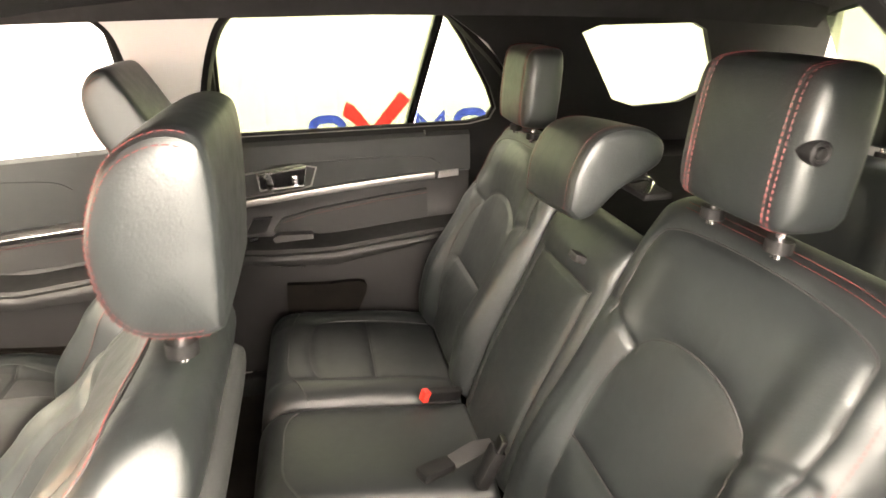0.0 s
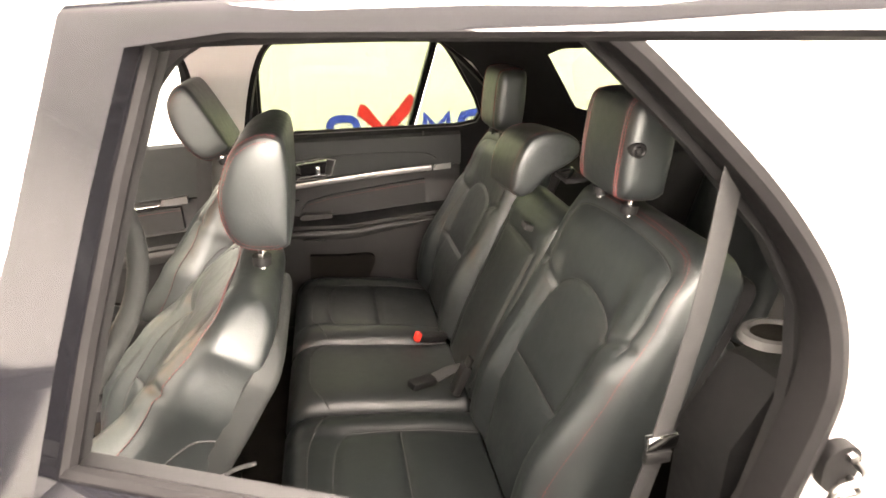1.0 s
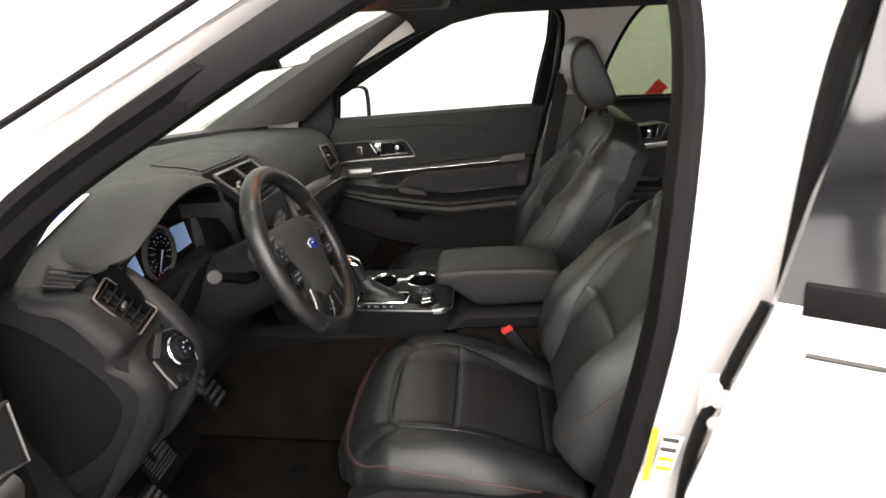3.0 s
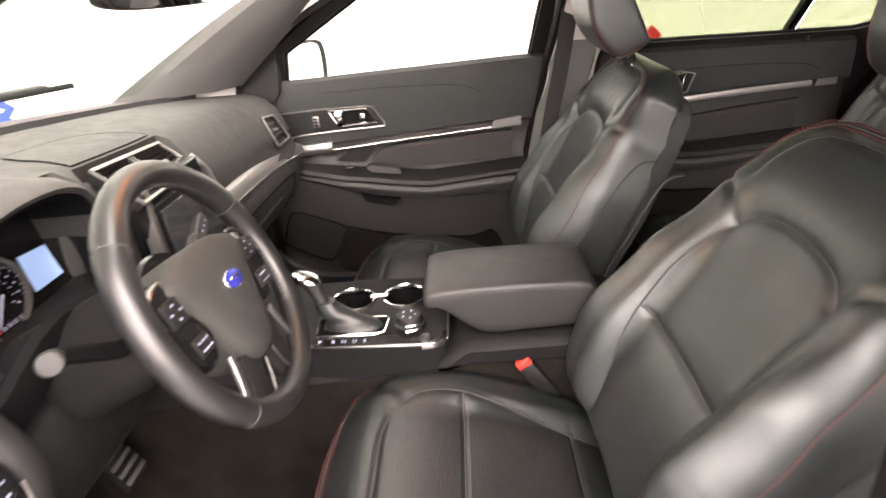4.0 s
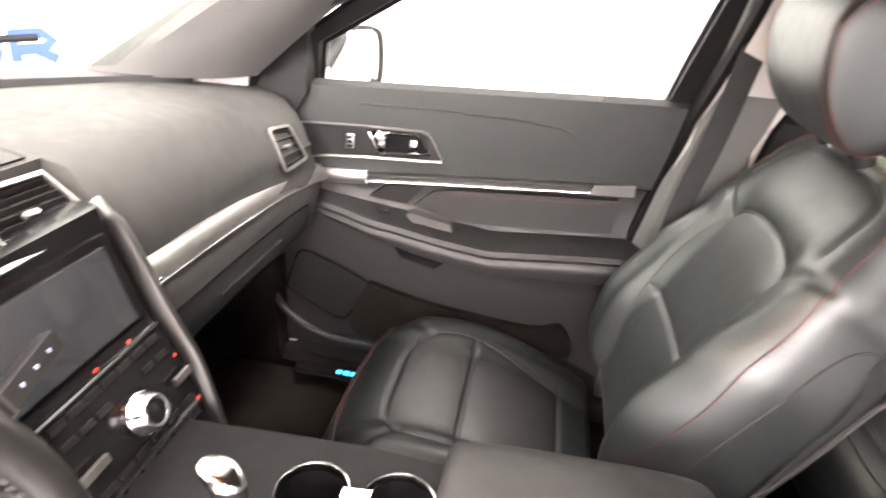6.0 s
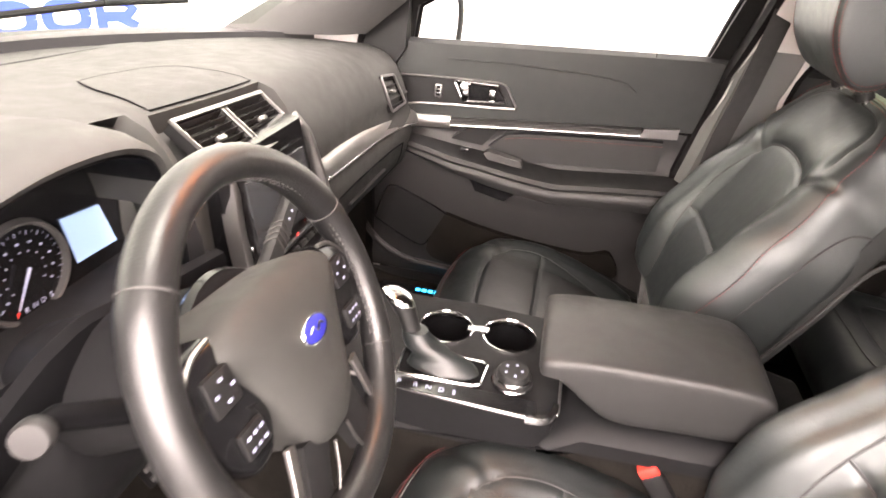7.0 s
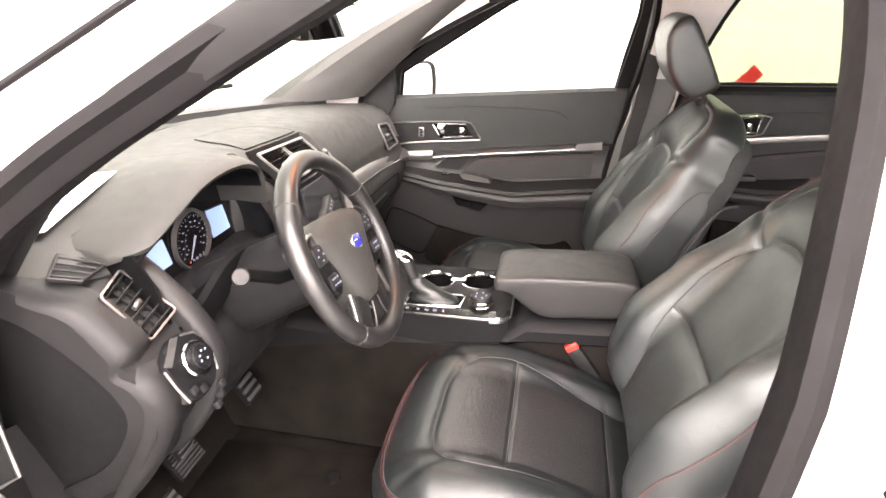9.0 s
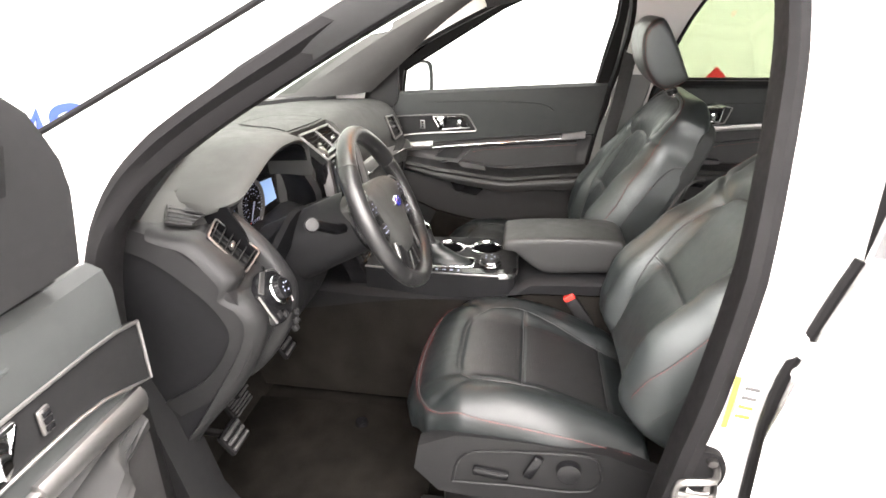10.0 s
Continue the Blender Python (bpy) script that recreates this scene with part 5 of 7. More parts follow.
# hood over the instruments: a smooth top with a rolled rear lip
edge = curve([(-.642, 1.2035, 0), (-.624, 1.2125, 0), (-.57, 1.228, 0), (-.52, 1.243, 0), (-.46, 1.260, 0), (-.388, 1.266, 0), (-.31, 1.258, 0), (-.262, 1.234, 0), (-.250, 1.195, 0), (-.246, 1.165, 0)], 6)
bm = bmesh.new()
loops = []
for p in edge:
    y, z = p.x, p.y
    zf = min(dash_top(y) - .006, z + .004)
    e = .05 * min(1, max(0, (-.600 - y) / .042)) ** 2
    loops.append([(x - e, y, zz) for x, zz in ((-.52, zf - .006), (-.42, zf + (z - zf) * .5 + .003), (-.32, z + .009), (-.262, z + .005), (-.240, z - .003), (-.233, z - .011), (-.238, z - .018), (-.26, z - .019), (-.30, z - .016), (-.52, zf - .03))])
loft(bm, loops)
hood = part("instrument_hood", bm, DASH, dash, "smooth hood over the instruments")
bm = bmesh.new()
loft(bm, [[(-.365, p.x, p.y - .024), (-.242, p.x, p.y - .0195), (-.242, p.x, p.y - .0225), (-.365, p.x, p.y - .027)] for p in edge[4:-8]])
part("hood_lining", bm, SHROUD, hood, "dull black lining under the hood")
# right wall of the instrument well, curving in to the panel
bm = bmesh.new()
loops = []
for z in np.linspace(1.02, 1.175, 9):
    f = ease(z, (1.09, 1.175), (-.236, -.272))
    loops.append([(-.36, -.212, z), (-.33, -.204, z), (-.30, -.206, z), (f - .02, -.220, z), (f, -.236, z), (f + .008, -.215, z), (f - .012, -.195, z), (-.36, -.195, z)])
loft(bm, loops)
part("well_wall", bm, TRIMBLACK, dash, "black side wall of the instrument well")
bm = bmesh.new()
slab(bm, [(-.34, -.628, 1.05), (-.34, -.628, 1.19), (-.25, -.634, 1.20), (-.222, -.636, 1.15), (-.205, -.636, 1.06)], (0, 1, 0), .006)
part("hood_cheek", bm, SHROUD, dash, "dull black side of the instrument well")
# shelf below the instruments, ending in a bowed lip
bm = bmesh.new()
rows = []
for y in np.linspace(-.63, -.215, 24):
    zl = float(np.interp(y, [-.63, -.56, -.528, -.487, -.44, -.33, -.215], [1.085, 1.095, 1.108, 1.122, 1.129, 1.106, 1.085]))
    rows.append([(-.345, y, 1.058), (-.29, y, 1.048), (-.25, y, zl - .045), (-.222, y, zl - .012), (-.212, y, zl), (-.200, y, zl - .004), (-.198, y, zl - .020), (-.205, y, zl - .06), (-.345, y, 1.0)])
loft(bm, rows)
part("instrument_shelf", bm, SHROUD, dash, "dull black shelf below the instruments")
bm = bmesh.new()
slab(bm, [(-.352, -.635, 1.13), (-.352, -.60, 1.20), (-.352, -.52, 1.235), (-.352, -.40, 1.248), (-.352, -.28, 1.235), (-.352, -.19, 1.20), (-.344, -.19, 1.03), (-.344, -.635, 1.03)], (1, 0, .05), .006)
cluster = part("instrument_panel", bm, PIANO, dash, "dark instrument panel with a dial and displays")
for quad in (((-.307, 1.145), (-.250, 1.139), (-.234, 1.082), (-.300, 1.084)), ((-.506, 1.147), (-.451, 1.144), (-.437, 1.090), (-.478, 1.090))):
    bm = bmesh.new()
    slab(bm, [(-.343, y, z) for y, z in quad], (1, 0, .05), .003)
    part("display", bm, SCREEN, cluster, "lit pale blue display", smooth=False)
gc = Vector((-.341, -.371, 1.112))
bm = bmesh.new()
loft(bm, [[gc + Vector((d, r * math.cos(a), r * math.sin(a))) for r, d in ((.053, 0), (.054, .008), (.057, .009), (.060, 0))] for a in (k * math.tau / 48 for k in range(49))], caps=False)
part("dial_ring", bm, GREY, cluster, "rim of the speed dial")
bm = bmesh.new()
for k in range(29):
    a = radians(215 - 250 * k / 28)
    r0, r1 = (.043, .048) if k % 2 == 0 else (.0455, .048)
    c, sn = math.cos(a), math.sin(a)
    tube(bm, [gc + Vector((.006, r0 * c, r0 * sn)), gc + Vector((.006, r1 * c, r1 * sn))], .0004 if k % 2 == 0 else .00025, 4)
part("tick", bm, PRINT, cluster, "white dial ticks")
bm = bmesh.new()
for k in range(11):  # unreadable figures inside the ring
    a = radians(215 - 25 * k)
    for r, w in ((.035, .0022), (.025, .0013)):
        box(bm, gc + Vector((.006, r * math.cos(a), r * math.sin(a))), (.001, w * 1.5, w))
part("dial_figure", bm, PRINT, cluster, "small pale figures as bars")
for k, letter in enumerate("PRNDS"):
    cu = bpy.data.curves.new("letters", "FONT")
    cu.body, cu.size, cu.align_x, cu.extrude = letter, .009, "CENTER", .0003
    ob = bpy.data.objects.new("letters", cu)
    me = bpy.data.meshes.new_from_object(ob)
    bm = bmesh.new()
    bm.from_mesh(me)
    bm.transform(Matrix.Translation(gc + Vector((.006, -.022 + .011 * k, -.043))) @ Matrix(((0, 0, 1, 0), (1, 0, 0, 0), (0, 1, 0, 0), (0, 0, 0, 1))))
    bpy.data.objects.remove(ob)
    bpy.data.curves.remove(cu)
    bpy.data.meshes.remove(me)
    part("gear_letter", bm, PRINT if k else RED, cluster, smooth=False)
bm = bmesh.new()
tube(bm, [gc + Vector((.009, .004, .006)), gc + Vector((.009, -.022, -.034))], [.0020, .0007], 6)
part("pointer", bm, PRINT, cluster)

# centre stack: vents, screen, knob
bm = bmesh.new()
loft(bm, [[(x, y0, z), (x + .010, y0 + .010, z), (x + .012, y1 - .010, z), (x, y1, z), (x - .05, y1, z), (x - .05, y0, z)] for x, z, y0, y1 in ((-.250, 1.165, -.145, .112), (-.248, 1.135, -.140, .116), (-.246, 1.10, -.136, .122), (-.232, 1.0, -.130, .140), (-.212, .955, -.130, .146), (-.178, .875, -.126, .148), (-.158, .82, -.122, .142), (-.150, .79, -.118, .135))])
stack = part("centre_panel", bm, PIANO, dash, "glossy black centre panel with screen and keys")
for s in (-1, 1):
    yy = [s * w + .008 for w in (.118, .128, .142, .150, .152, .148, .136)]
    bm = bmesh.new()
    pts = curve([(-.262, yy[0] + .004 * s, 1.172 - s * .010), (-.246, yy[0], 1.158 - s * .010), (-.236, yy[1], 1.125), (-.222, yy[2], 1.055), (-.204, yy[3], .985), (-.172, yy[4], .905), (-.134, yy[6], .795)], 8)
    if s < 0:
        pts = pts[:-12]
    rail_loops = []
    for i, p in enumerate(pts):
        d = (pts[min(i + 1, len(pts) - 1)] - pts[max(i - 1, 0)]).normalized()
        n = d.cross(Vector((0, 1, 0))).normalized()
        if n.x < 0:
            n = -n
        y = Vector((0, s, 0))
        rail_loops.append([p + y * a + n * b for a, b in ((-.010, -.02), (-.009, .001), (-.006, .005), (.001, .006), (.006, .003), (.009, -.02))])
    loft(bm, rail_loops)
    part("stack_rail", bm, GREYMETAL, stack, "satin silver rail of the centre stack")
    bm = bmesh.new()
    box(bm, Vector(pts[26]) + Vector((.011, 0, .004)), (.004, .006, .006), .0015)
    part("rail_pin", bm, CHROME, stack, "small bright pin")


def vent(name, corners, out, n_slats, parent, label, frame_r=.0032, tabs=1, fins=0, deep=.016):
    """A framed air vent with slats set back in a dark box. corners: tl, tr, br, bl; slats run from the left to the right side."""
    tl, tr, br, bl = [Vector(c) for c in corners]
    o = Vector(out).normalized()
    bm = bmesh.new()
    slab(bm, [p - o * deep for p in (tl, tr, br, bl)], -o, .003)
    base = part(name, bm, VENTBLACK, parent, label)
    bm = bmesh.new()
    for a, b in ((tl, tr), (tr, br), (br, bl), (bl, tl)):
        vs = [bm.verts.new(p) for p in (a, b, b - o * (deep + .002), a - o * (deep + .002))]
        bm.faces.new(vs)
    part("vent_box", bm, VENTBLACK, base)
    c = (tl + tr + br + bl) / 4
    ring_ = []
    quad = (tl, tr, br, bl)
    for i in range(4):  # corners a little rounded
        p, a, b = quad[i], quad[i - 1], quad[(i + 1) % 4]
        u, v = (a - p).normalized(), (b - p).normalized()
        r = .006
        ring_ += [p + u * r, p + (u + v) * r * .3, p + v * r]
    bm = bmesh.new()
    tube(bm, [p + o * .001 for p in ring_ + ring_[:2]], 0, flat=(frame_r, frame_r * .8, o))
    part("vent_frame", bm, SATIN, base, "silver vent frame")
    d, dn = (tr - tl).normalized(), (bl - tl).normalized()
    for k in range(n_slats):
        q = (k + .5) / n_slats
        a, b = tl.lerp(bl, q), tr.lerp(br, q)
        bm = bmesh.new()
        loft(bm, [[p - o * .012 + dn * .0035, p - o * .002 + dn * .0012, p, p - o * .002 - dn * .0012, p - o * .012 + dn * .0015] for p in (a + d * .002, b - d * .002)])
        part("slat", bm, LIGHTGREY, base)
    for k in range(fins):
        q = (k + 1) / (fins + 1)
        a, b = tl.lerp(tr, q) - o * .013, bl.lerp(br, q) - o * .013
        bm = bmesh.new()
        tube(bm, [a, b], 0, flat=(.0008, .003, o))
        part("fin", bm, PLASTIC, base)
    m = Matrix((o, d, dn)).transposed()
    for k in range(tabs):
        bm = bmesh.new()
        box(bm, (0, 0, 0), (.010, .022, .008), .0025)
        for v in bm.verts:
            v.co = c - o * .001 + m @ v.co
        part("vent_tab", bm, SATIN, base, "silver vent tab")
    return base


CV = [Vector(p) for p in ((-.298, -.150, 1.219), (-.313, .110, 1.195), (-.250, .114, 1.141), (-.231, -.143, 1.157))]
for q0, q1 in ((0, .475), (.525, 1)):
    vent("air_vent", (CV[0].lerp(CV[1], q0), CV[0].lerp(CV[1], q1), CV[3].lerp(CV[2], q1), CV[3].lerp(CV[2], q0)), (.68, .03, .73), 8, dash, "centre air vent with dark slats", .0010, fins=3)
bm = bmesh.new()
mid = Vector((.68, .03, .73)).normalized()
tube(bm, [p + mid * .002 for p in CV + CV[:2]], 0, flat=(.0034, .003, mid))
part("vent_surround", bm, SATIN, dash, "thin silver surround of the centre vents")
bm = bmesh.new()
tube(bm, [CV[0].lerp(CV[1], .5) - mid * .004, CV[3].lerp(CV[2], .5) - mid * .004], 0, flat=(.0065, .003, mid))
part("vent_divider", bm, GREY, dash, "dark grey bar between the centre vents")
bm = bmesh.new()
slab(bm, [(-.242, -.118, 1.137), (-.242, .100, 1.131), (-.226, .122, .998), (-.226, -.116, .998)], (1, 0, .12), .010)
part("screen_surround", bm, PIANO, stack)
bm = bmesh.new()
slab(bm, [(-.2305, -.100, 1.125), (-.2305, .088, 1.119), (-.2165, .106, 1.008), (-.2165, -.100, 1.008)], (1, 0, .12), .003)
part("touch_screen", bm, DARKSCREEN, stack, "dark touch screen")
ax = Vector((1, 0, .42)).normalized()
kc = Vector((-.180, .034, .912))


def turned(bm, c, axis, prof, n=28):
    """A turned body: prof of (out, radius)."""
    axis = Vector(axis).normalized()
    u = axis.orthogonal().normalized()
    v = axis.cross(u)
    loft(bm, [[c + axis * d + u * (r * math.cos(a)) + v * (r * math.sin(a)) for a in (k * math.tau / n for k in range(n))] for d, r in prof])


bm = bmesh.new()
turned(bm, kc, ax, ((0, .029), (.010, .029), (.013, .026), (.028, .0235), (.031, .020), (.0305, .016), (.028, .015)))
knob = part("audio_knob", bm, CHROME, stack, "chrome audio knob")
bm = bmesh.new()
turned(bm, kc + ax * .0285, ax, ((0, .015), (.001, .0145), (.0015, .002)))
part("knob_face", bm, PIANO, knob)
for y0, y1 in ((-.085, -.038), (.034 * 2 + .030, .132)):
    bm = bmesh.new()
    tube(bm, [kc + Vector((.010, y0 - .034, 0)), kc + Vector((.010, y1 - .034, 0))], 0, flat=(.006, .004, ax))
    part("bright_bar", bm, SATIN, stack)
for z, n, w, dz in ((.968, 8, .024, .010), (.945, 8, .022, .009), (.872, 7, .026, .009), (.850, 7, .024, .012)):
    xx = float(np.interp(z, [.82, .875, .955, 1.0], [-.146, -.166, -.200, -.220]))
    for k in range(n):
        y = -.10 + .225 * (k + .5) / n
        if z < .96 and abs(y - .034) < .03 and z > .88:
            continue
        bm = bmesh.new()
        box(bm, (0, 0, 0), (.006, w, dz), .0015, pose(0, 0, 0, 0, -22))
        bm.transform(Matrix.Translation((xx, y, z)))
        part("button", bm, PLASTIC, stack)
for z in (.982, .861):
    bm = bmesh.new()
    xx = float(np.interp(z, [.82, .875, .955, 1.0], [-.146, -.166, -.200, -.220]))
    tube(bm, [(xx + .002, y, z) for y in (-.105, .02, .135)], 0, flat=(.002, .0022, (1, 0, .4)))
    part("bright_line", bm, CHROME, stack)
for y, z in ((.075, .985), (.015, .985), (.128, .930), (.125, .861)):
    xx = float(np.interp(z, [.82, .875, .955, 1.0], [-.146, -.166, -.200, -.220]))
    bm = bmesh.new()
    box(bm, (xx + .004, y, z + .006), (.002, .006, .004))
    part("red_mark", bm, RED, stack, "small red mark")
# lid and slots on top
bm = bmesh.new()
rows = []
for k in range(25):
    y = -.146 + .256 * k / 24
    x0 = float(np.interp(y, [-.146, -.115, -.085, -.03, .055, .09, .110], [-.335, -.43, -.488, -.500, -.496, -.478, -.455]))
    row = []
    for j in range(9):
        x = x0 + (-.329 - x0) * j / 8
        sec = dash_section(y)
        zz = float(np.interp(x, [p[0] for p in sec[:9]], [p[1] for p in sec[:9]]))
        row.append((x, y, zz + .0025))
    rows.append(row)
loft(bm, rows, closed=False)
lid = part("dash_lid", bm, DASH, dash, "flat panel on the dash top")
ring_ = [Vector(r[0]) for r in rows] + [Vector(p) for p in rows[-1]] + [Vector(r[-1]) for r in reversed(rows)]
bm = bmesh.new()
tube(bm, [p - Vector((0, 0, .0008)) for p in ring_], .0013, 5)
part("lid_joint", bm, SHROUD, lid, "dark joint round the panel")
for y0, y1 in ((-.60, -.28), (-.17, -.115), (-.05, .40)):
    bm = bmesh.new()
    tube(bm, [(-.765 + .10 * y * y, y, dash_top(y) - .0245) for y in np.linspace(y0, y1, 10)], 0, flat=(.011, .004, (0, 0, 1)))
    part("defrost_slot", bm, VENTBLACK, dash)
bm = bmesh.new()
box(bm, (-.76, -.085, dash_top(-.085) - .022), (.022, .03, .010), .004)
part("light_sensor", bm, PLASTIC, dash)
# silver sweep on the passenger side, running out towards the door
sweep = curve([(dash_rear(y) + .028, y, z) for y, z in ((.162, 1.034), (.30, 1.028), (.45, 1.019), (.60, 1.007), (.70, .998))] + [(-.203, .755, .992)], 8)
bm = bmesh.new()
loops = []
for i, p in enumerate(sweep):
    q = i / (len(sweep) - 1)
    w = .021 - .004 * q
    loops.append([p + Vector(v) for v in ((-.02, 0, w + .004), (-.004, 0, w), (.004, 0, w * .6), (.010, 0, -w * .7), (.010, 0, -w), (-.02, 0, -w - .004))])
loft(bm, loops)
sw = part("trim_sweep", bm, SATIN, dash, "brushed silver dash trim")
bm = bmesh.new()
tube(bm, [p + Vector((.010, 0, -.020 + .004 * i / len(sweep))) for i, p in enumerate(sweep)], .003, 6)
part("sweep_edge", bm, CHROME, sw, "bright lower edge")
# glove box lid with its joint and handle slit
gp_ = [(y, z) for y, z in ((.19, .955), (.69, .935), (.70, .90), (.66, .80), (.20, .80))]


def glove(y, z):
    xr = dash_rear(y)
    return (float(np.interp(z, [.735, .79, .87, .955, 1.005], [xr - .20, xr - .04, xr + .020, xr + .040, xr + .036])), y, z)


bm = bmesh.new()
ring_ = []
for a, b in zip(gp_, gp_[1:] + gp_[:1]):
    ring_ += [(a[0] + (b[0] - a[0]) * k / 6, a[1] + (b[1] - a[1]) * k / 6) for k in range(6)]
tube(bm, [Vector(glove(y, z)) + Vector((.0005, 0, 0)) for y, z in ring_ + ring_[:1]], .0022, 6)
gb = part("glove_box", bm, SHROUD, dash, "joint round the black glove box lid")
bm = bmesh.new()
tube(bm, [Vector(glove(y, .905 - .02 * y)) + Vector((.001, 0, 0)) for y in np.linspace(.34, .58, 8)], 0, flat=(.003, .007, (1, 0, 0)))
part("handle_slit", bm, VENTBLACK, gb, "glove box handle slit")
vent("air_vent", ((-.2555, .600, 1.128), (-.2440, .668, 1.120), (-.2160, .694, 1.046), (-.2250, .605, 1.042)), (.92, -.10, .38), 5, dash, "outer air vent with silver frame")

# driver's end: a broad rail, a dark field with vent and switches, and the outer lip
band = smooth2([(-.43, 1.228), (-.36, 1.216), (-.31, 1.197), (-.262, 1.165), (-.205, 1.112), (-.172, 1.065), (-.158, 1.015), (-.175, .95), (-.24, .865), (-.34, .80)], 7)


def band_frame(i):
    p0, p1 = band[max(i - 1, 0)], band[min(i + 1, len(band) - 1)]
    d = Vector((p1[0] - p0[0], 0, p1[1] - p0[1])).normalized()
    n = Vector((-d.z, 0, d.x))
    return Vector((band[i][0], 0, band[i][1])), (n if n.x > 0 else -n)


bm = bmesh.new()
loops = []
for i in range(len(band)):
    c, n = band_frame(i)
    loops.append([c + n * o + Vector((0, y, 0)) for y, o in ((-.752, -.06), (-.745, -.020), (-.72, -.018), (-.64, -.018), (-.62, -.018), (-.60, -.06))])
loft(bm, loops)
part("dash_band", bm, PLASTIC, dash, "dark field with vent and switches")
bm = bmesh.new()
loops = []
for i in range(len(band)):
    q = i / (len(band) - 1)
    c, n = band_frame(i)
    k = ease(q, (.0, .25, .62, .80, 1), (.9, 1, 1, .75, .3))
    w = .022 * k
    m = -.604 + .012 * ease(q, (.1, .6), (1, 0)) - .030 * ease(q, (.62, .86), (0, 1))
    loops.append([c + n * o + Vector((0, m + u * w, 0)) for u, o in ((-1.1, -.03), (-1.0, -.004), (-.85, .003), (-.5, .008), (.2, .009), (.7, .004), (1.0, -.008), (1.15, -.05))])
loft(bm, loops)
part("band_rail", bm, PLASTIC, dash, "broad charcoal rail beside the vent")
vent("air_vent", ((-.2525, -.705, 1.172), (-.2750, -.634, 1.177), (-.2050, -.624, 1.112), (-.2020, -.692, 1.100)), (.75, -.05, .65), 6, dash, "outer air vent with silver frame", .0017, fins=3)
dm = [Vector(p) - Vector((.002, 0, .0045)) for p in ((-.345, -.660, 1.2120), (-.290, -.632, 1.1905), (-.287, -.690, 1.1890), (-.318, -.712, 1.2010))]
bm = bmesh.new()
slab(bm, [p - Vector((.002, 0, .004)) for p in dm], (.45, 0, .9), .003)
grille = part("demister_grille", bm, VENTBLACK, dash, "side demister grille")
for k in range(4):
    q = (k + .5) / 4
    bm = bmesh.new()
    tube(bm, [dm[0].lerp(dm[3], q) + Vector((.001, 0, .002)), dm[1].lerp(dm[2], q) + Vector((.001, 0, .002))], .0020, 6)
    part("slat", bm, PLASTIC, grille)
bm = bmesh.new()
tube(bm, [p + Vector((.001, 0, .001)) for p in dm + dm[:1]], .003, 6)
part("grille_rim", bm, PLASTIC, grille)

# switch plate on the band, with knob and keys
pn = Vector((.90, 0, .43)).normalized()
pu = Vector((-.43, 0, .90)).normalized()
pc = Vector((-.163, -.668, 1.040))


def on_plate(y, u, d=0.0):
    return pc + Vector((0, y, 0)) + pu * u + pn * d


bm = bmesh.new()
out = smooth2([(-.045, .030), (-.010, .052), (.028, .048), (.044, .026), (.040, -.012), (.022, -.034), (-.012, -.040), (-.040, -.028), (-.045, .030)], 4)[:-1]
loft(bm, [[on_plate(y * q, u * q, d) for y, u in out] for q, d in ((1.04, -.012), (1.0, .002), (.95, .005), (.3, .005))])
plate = part("switch_plate", bm, PIANO, dash, "gloss black switch plate with bright edges")
for pts in ([(-.048, .028), (-.047, .0), (-.043, -.030)], [(.012, .052), (.034, .043), (.043, .030)], [(.043, -.002), (.034, -.026)]):
    bm = bmesh.new()
    tube(bm, [on_plate(y, u, .004) for y, u in pts], .0020, 8)
    part("plate_edge", bm, SATIN, plate, "satin silver edge")
bm = bmesh.new()
slab(bm, [on_plate(y, u, .004) for y, u in ((-.044, .034), (-.008, .058), (.004, .054), (-.036, .026))], pn, .003)
part("warm_trim", bm, SATIN, plate, "satin strip above the knob")
for y, u in ((-.026, -.022), (-.010, -.030), (.024, -.046), (.010, -.056), (-.004, -.064)):
    bm = bmesh.new()
    box(bm, (0, 0, 0), (.010, .012, .012), .002)
    for v in bm.verts:
        v.co = on_plate(y, u, .004) + Vector((0, v.co.y, 0)) + pu * v.co.z + pn * v.co.x
    part("switch_key", bm, PLASTIC, plate)
kc = on_plate(.006, .012, .004)
bm = bmesh.new()
turned(bm, kc, pn, ((0, .0265), (.008, .0265), (.010, .0225), (.020, .0205), (.022, .0175), (.0215, .002)))
knob = part("headlamp_knob", bm, PIANO, plate, "black headlamp knob with chrome rim")
bm = bmesh.new()
bt = pn.orthogonal().normalized()
bs = pn.cross(bt)
loft(bm, [[kc + pn * d + bt * (r * math.cos(a)) + bs * (r * math.sin(a)) for r, d in ((.0245, .008), (.0258, .0105), (.0275, .008))] for a in (k * math.tau / 32 for k in range(33))], caps=False)
part("knob_rim", bm, CHROME, knob)
bm = bmesh.new()
for y, u in ((-.008, .004), (-.010, -.003), (.0, .009), (.008, .007), (.003, -.006)):
    box(bm, kc + pn * .0222 + Vector((0, y, 0)) + pu * u, (.0012, .0026, .0026))
part("knob_mark", bm, PRINT, knob)

# knee cover, rounded into the band
knee = smooth2([(-.30, 1.065), (-.235, 1.045), (-.203, .995), (-.200, .93), (-.235, .86), (-.31, .80), (-.42, .75)], 5)
bm = bmesh.new()
loft(bm, [[(x - dx, y, z) for x, z in knee] + [(-.46, y, .75), (-.46, y, 1.06)] for y, dx in ((-.66, .02), (-.62, .0), (-.55, .0), (-.30, .0), (-.22, .01), (-.17, .03), (-.13, .06))])
part("knee_cover", bm, TRIMBLACK, dash, "black knee cover under the wheel")
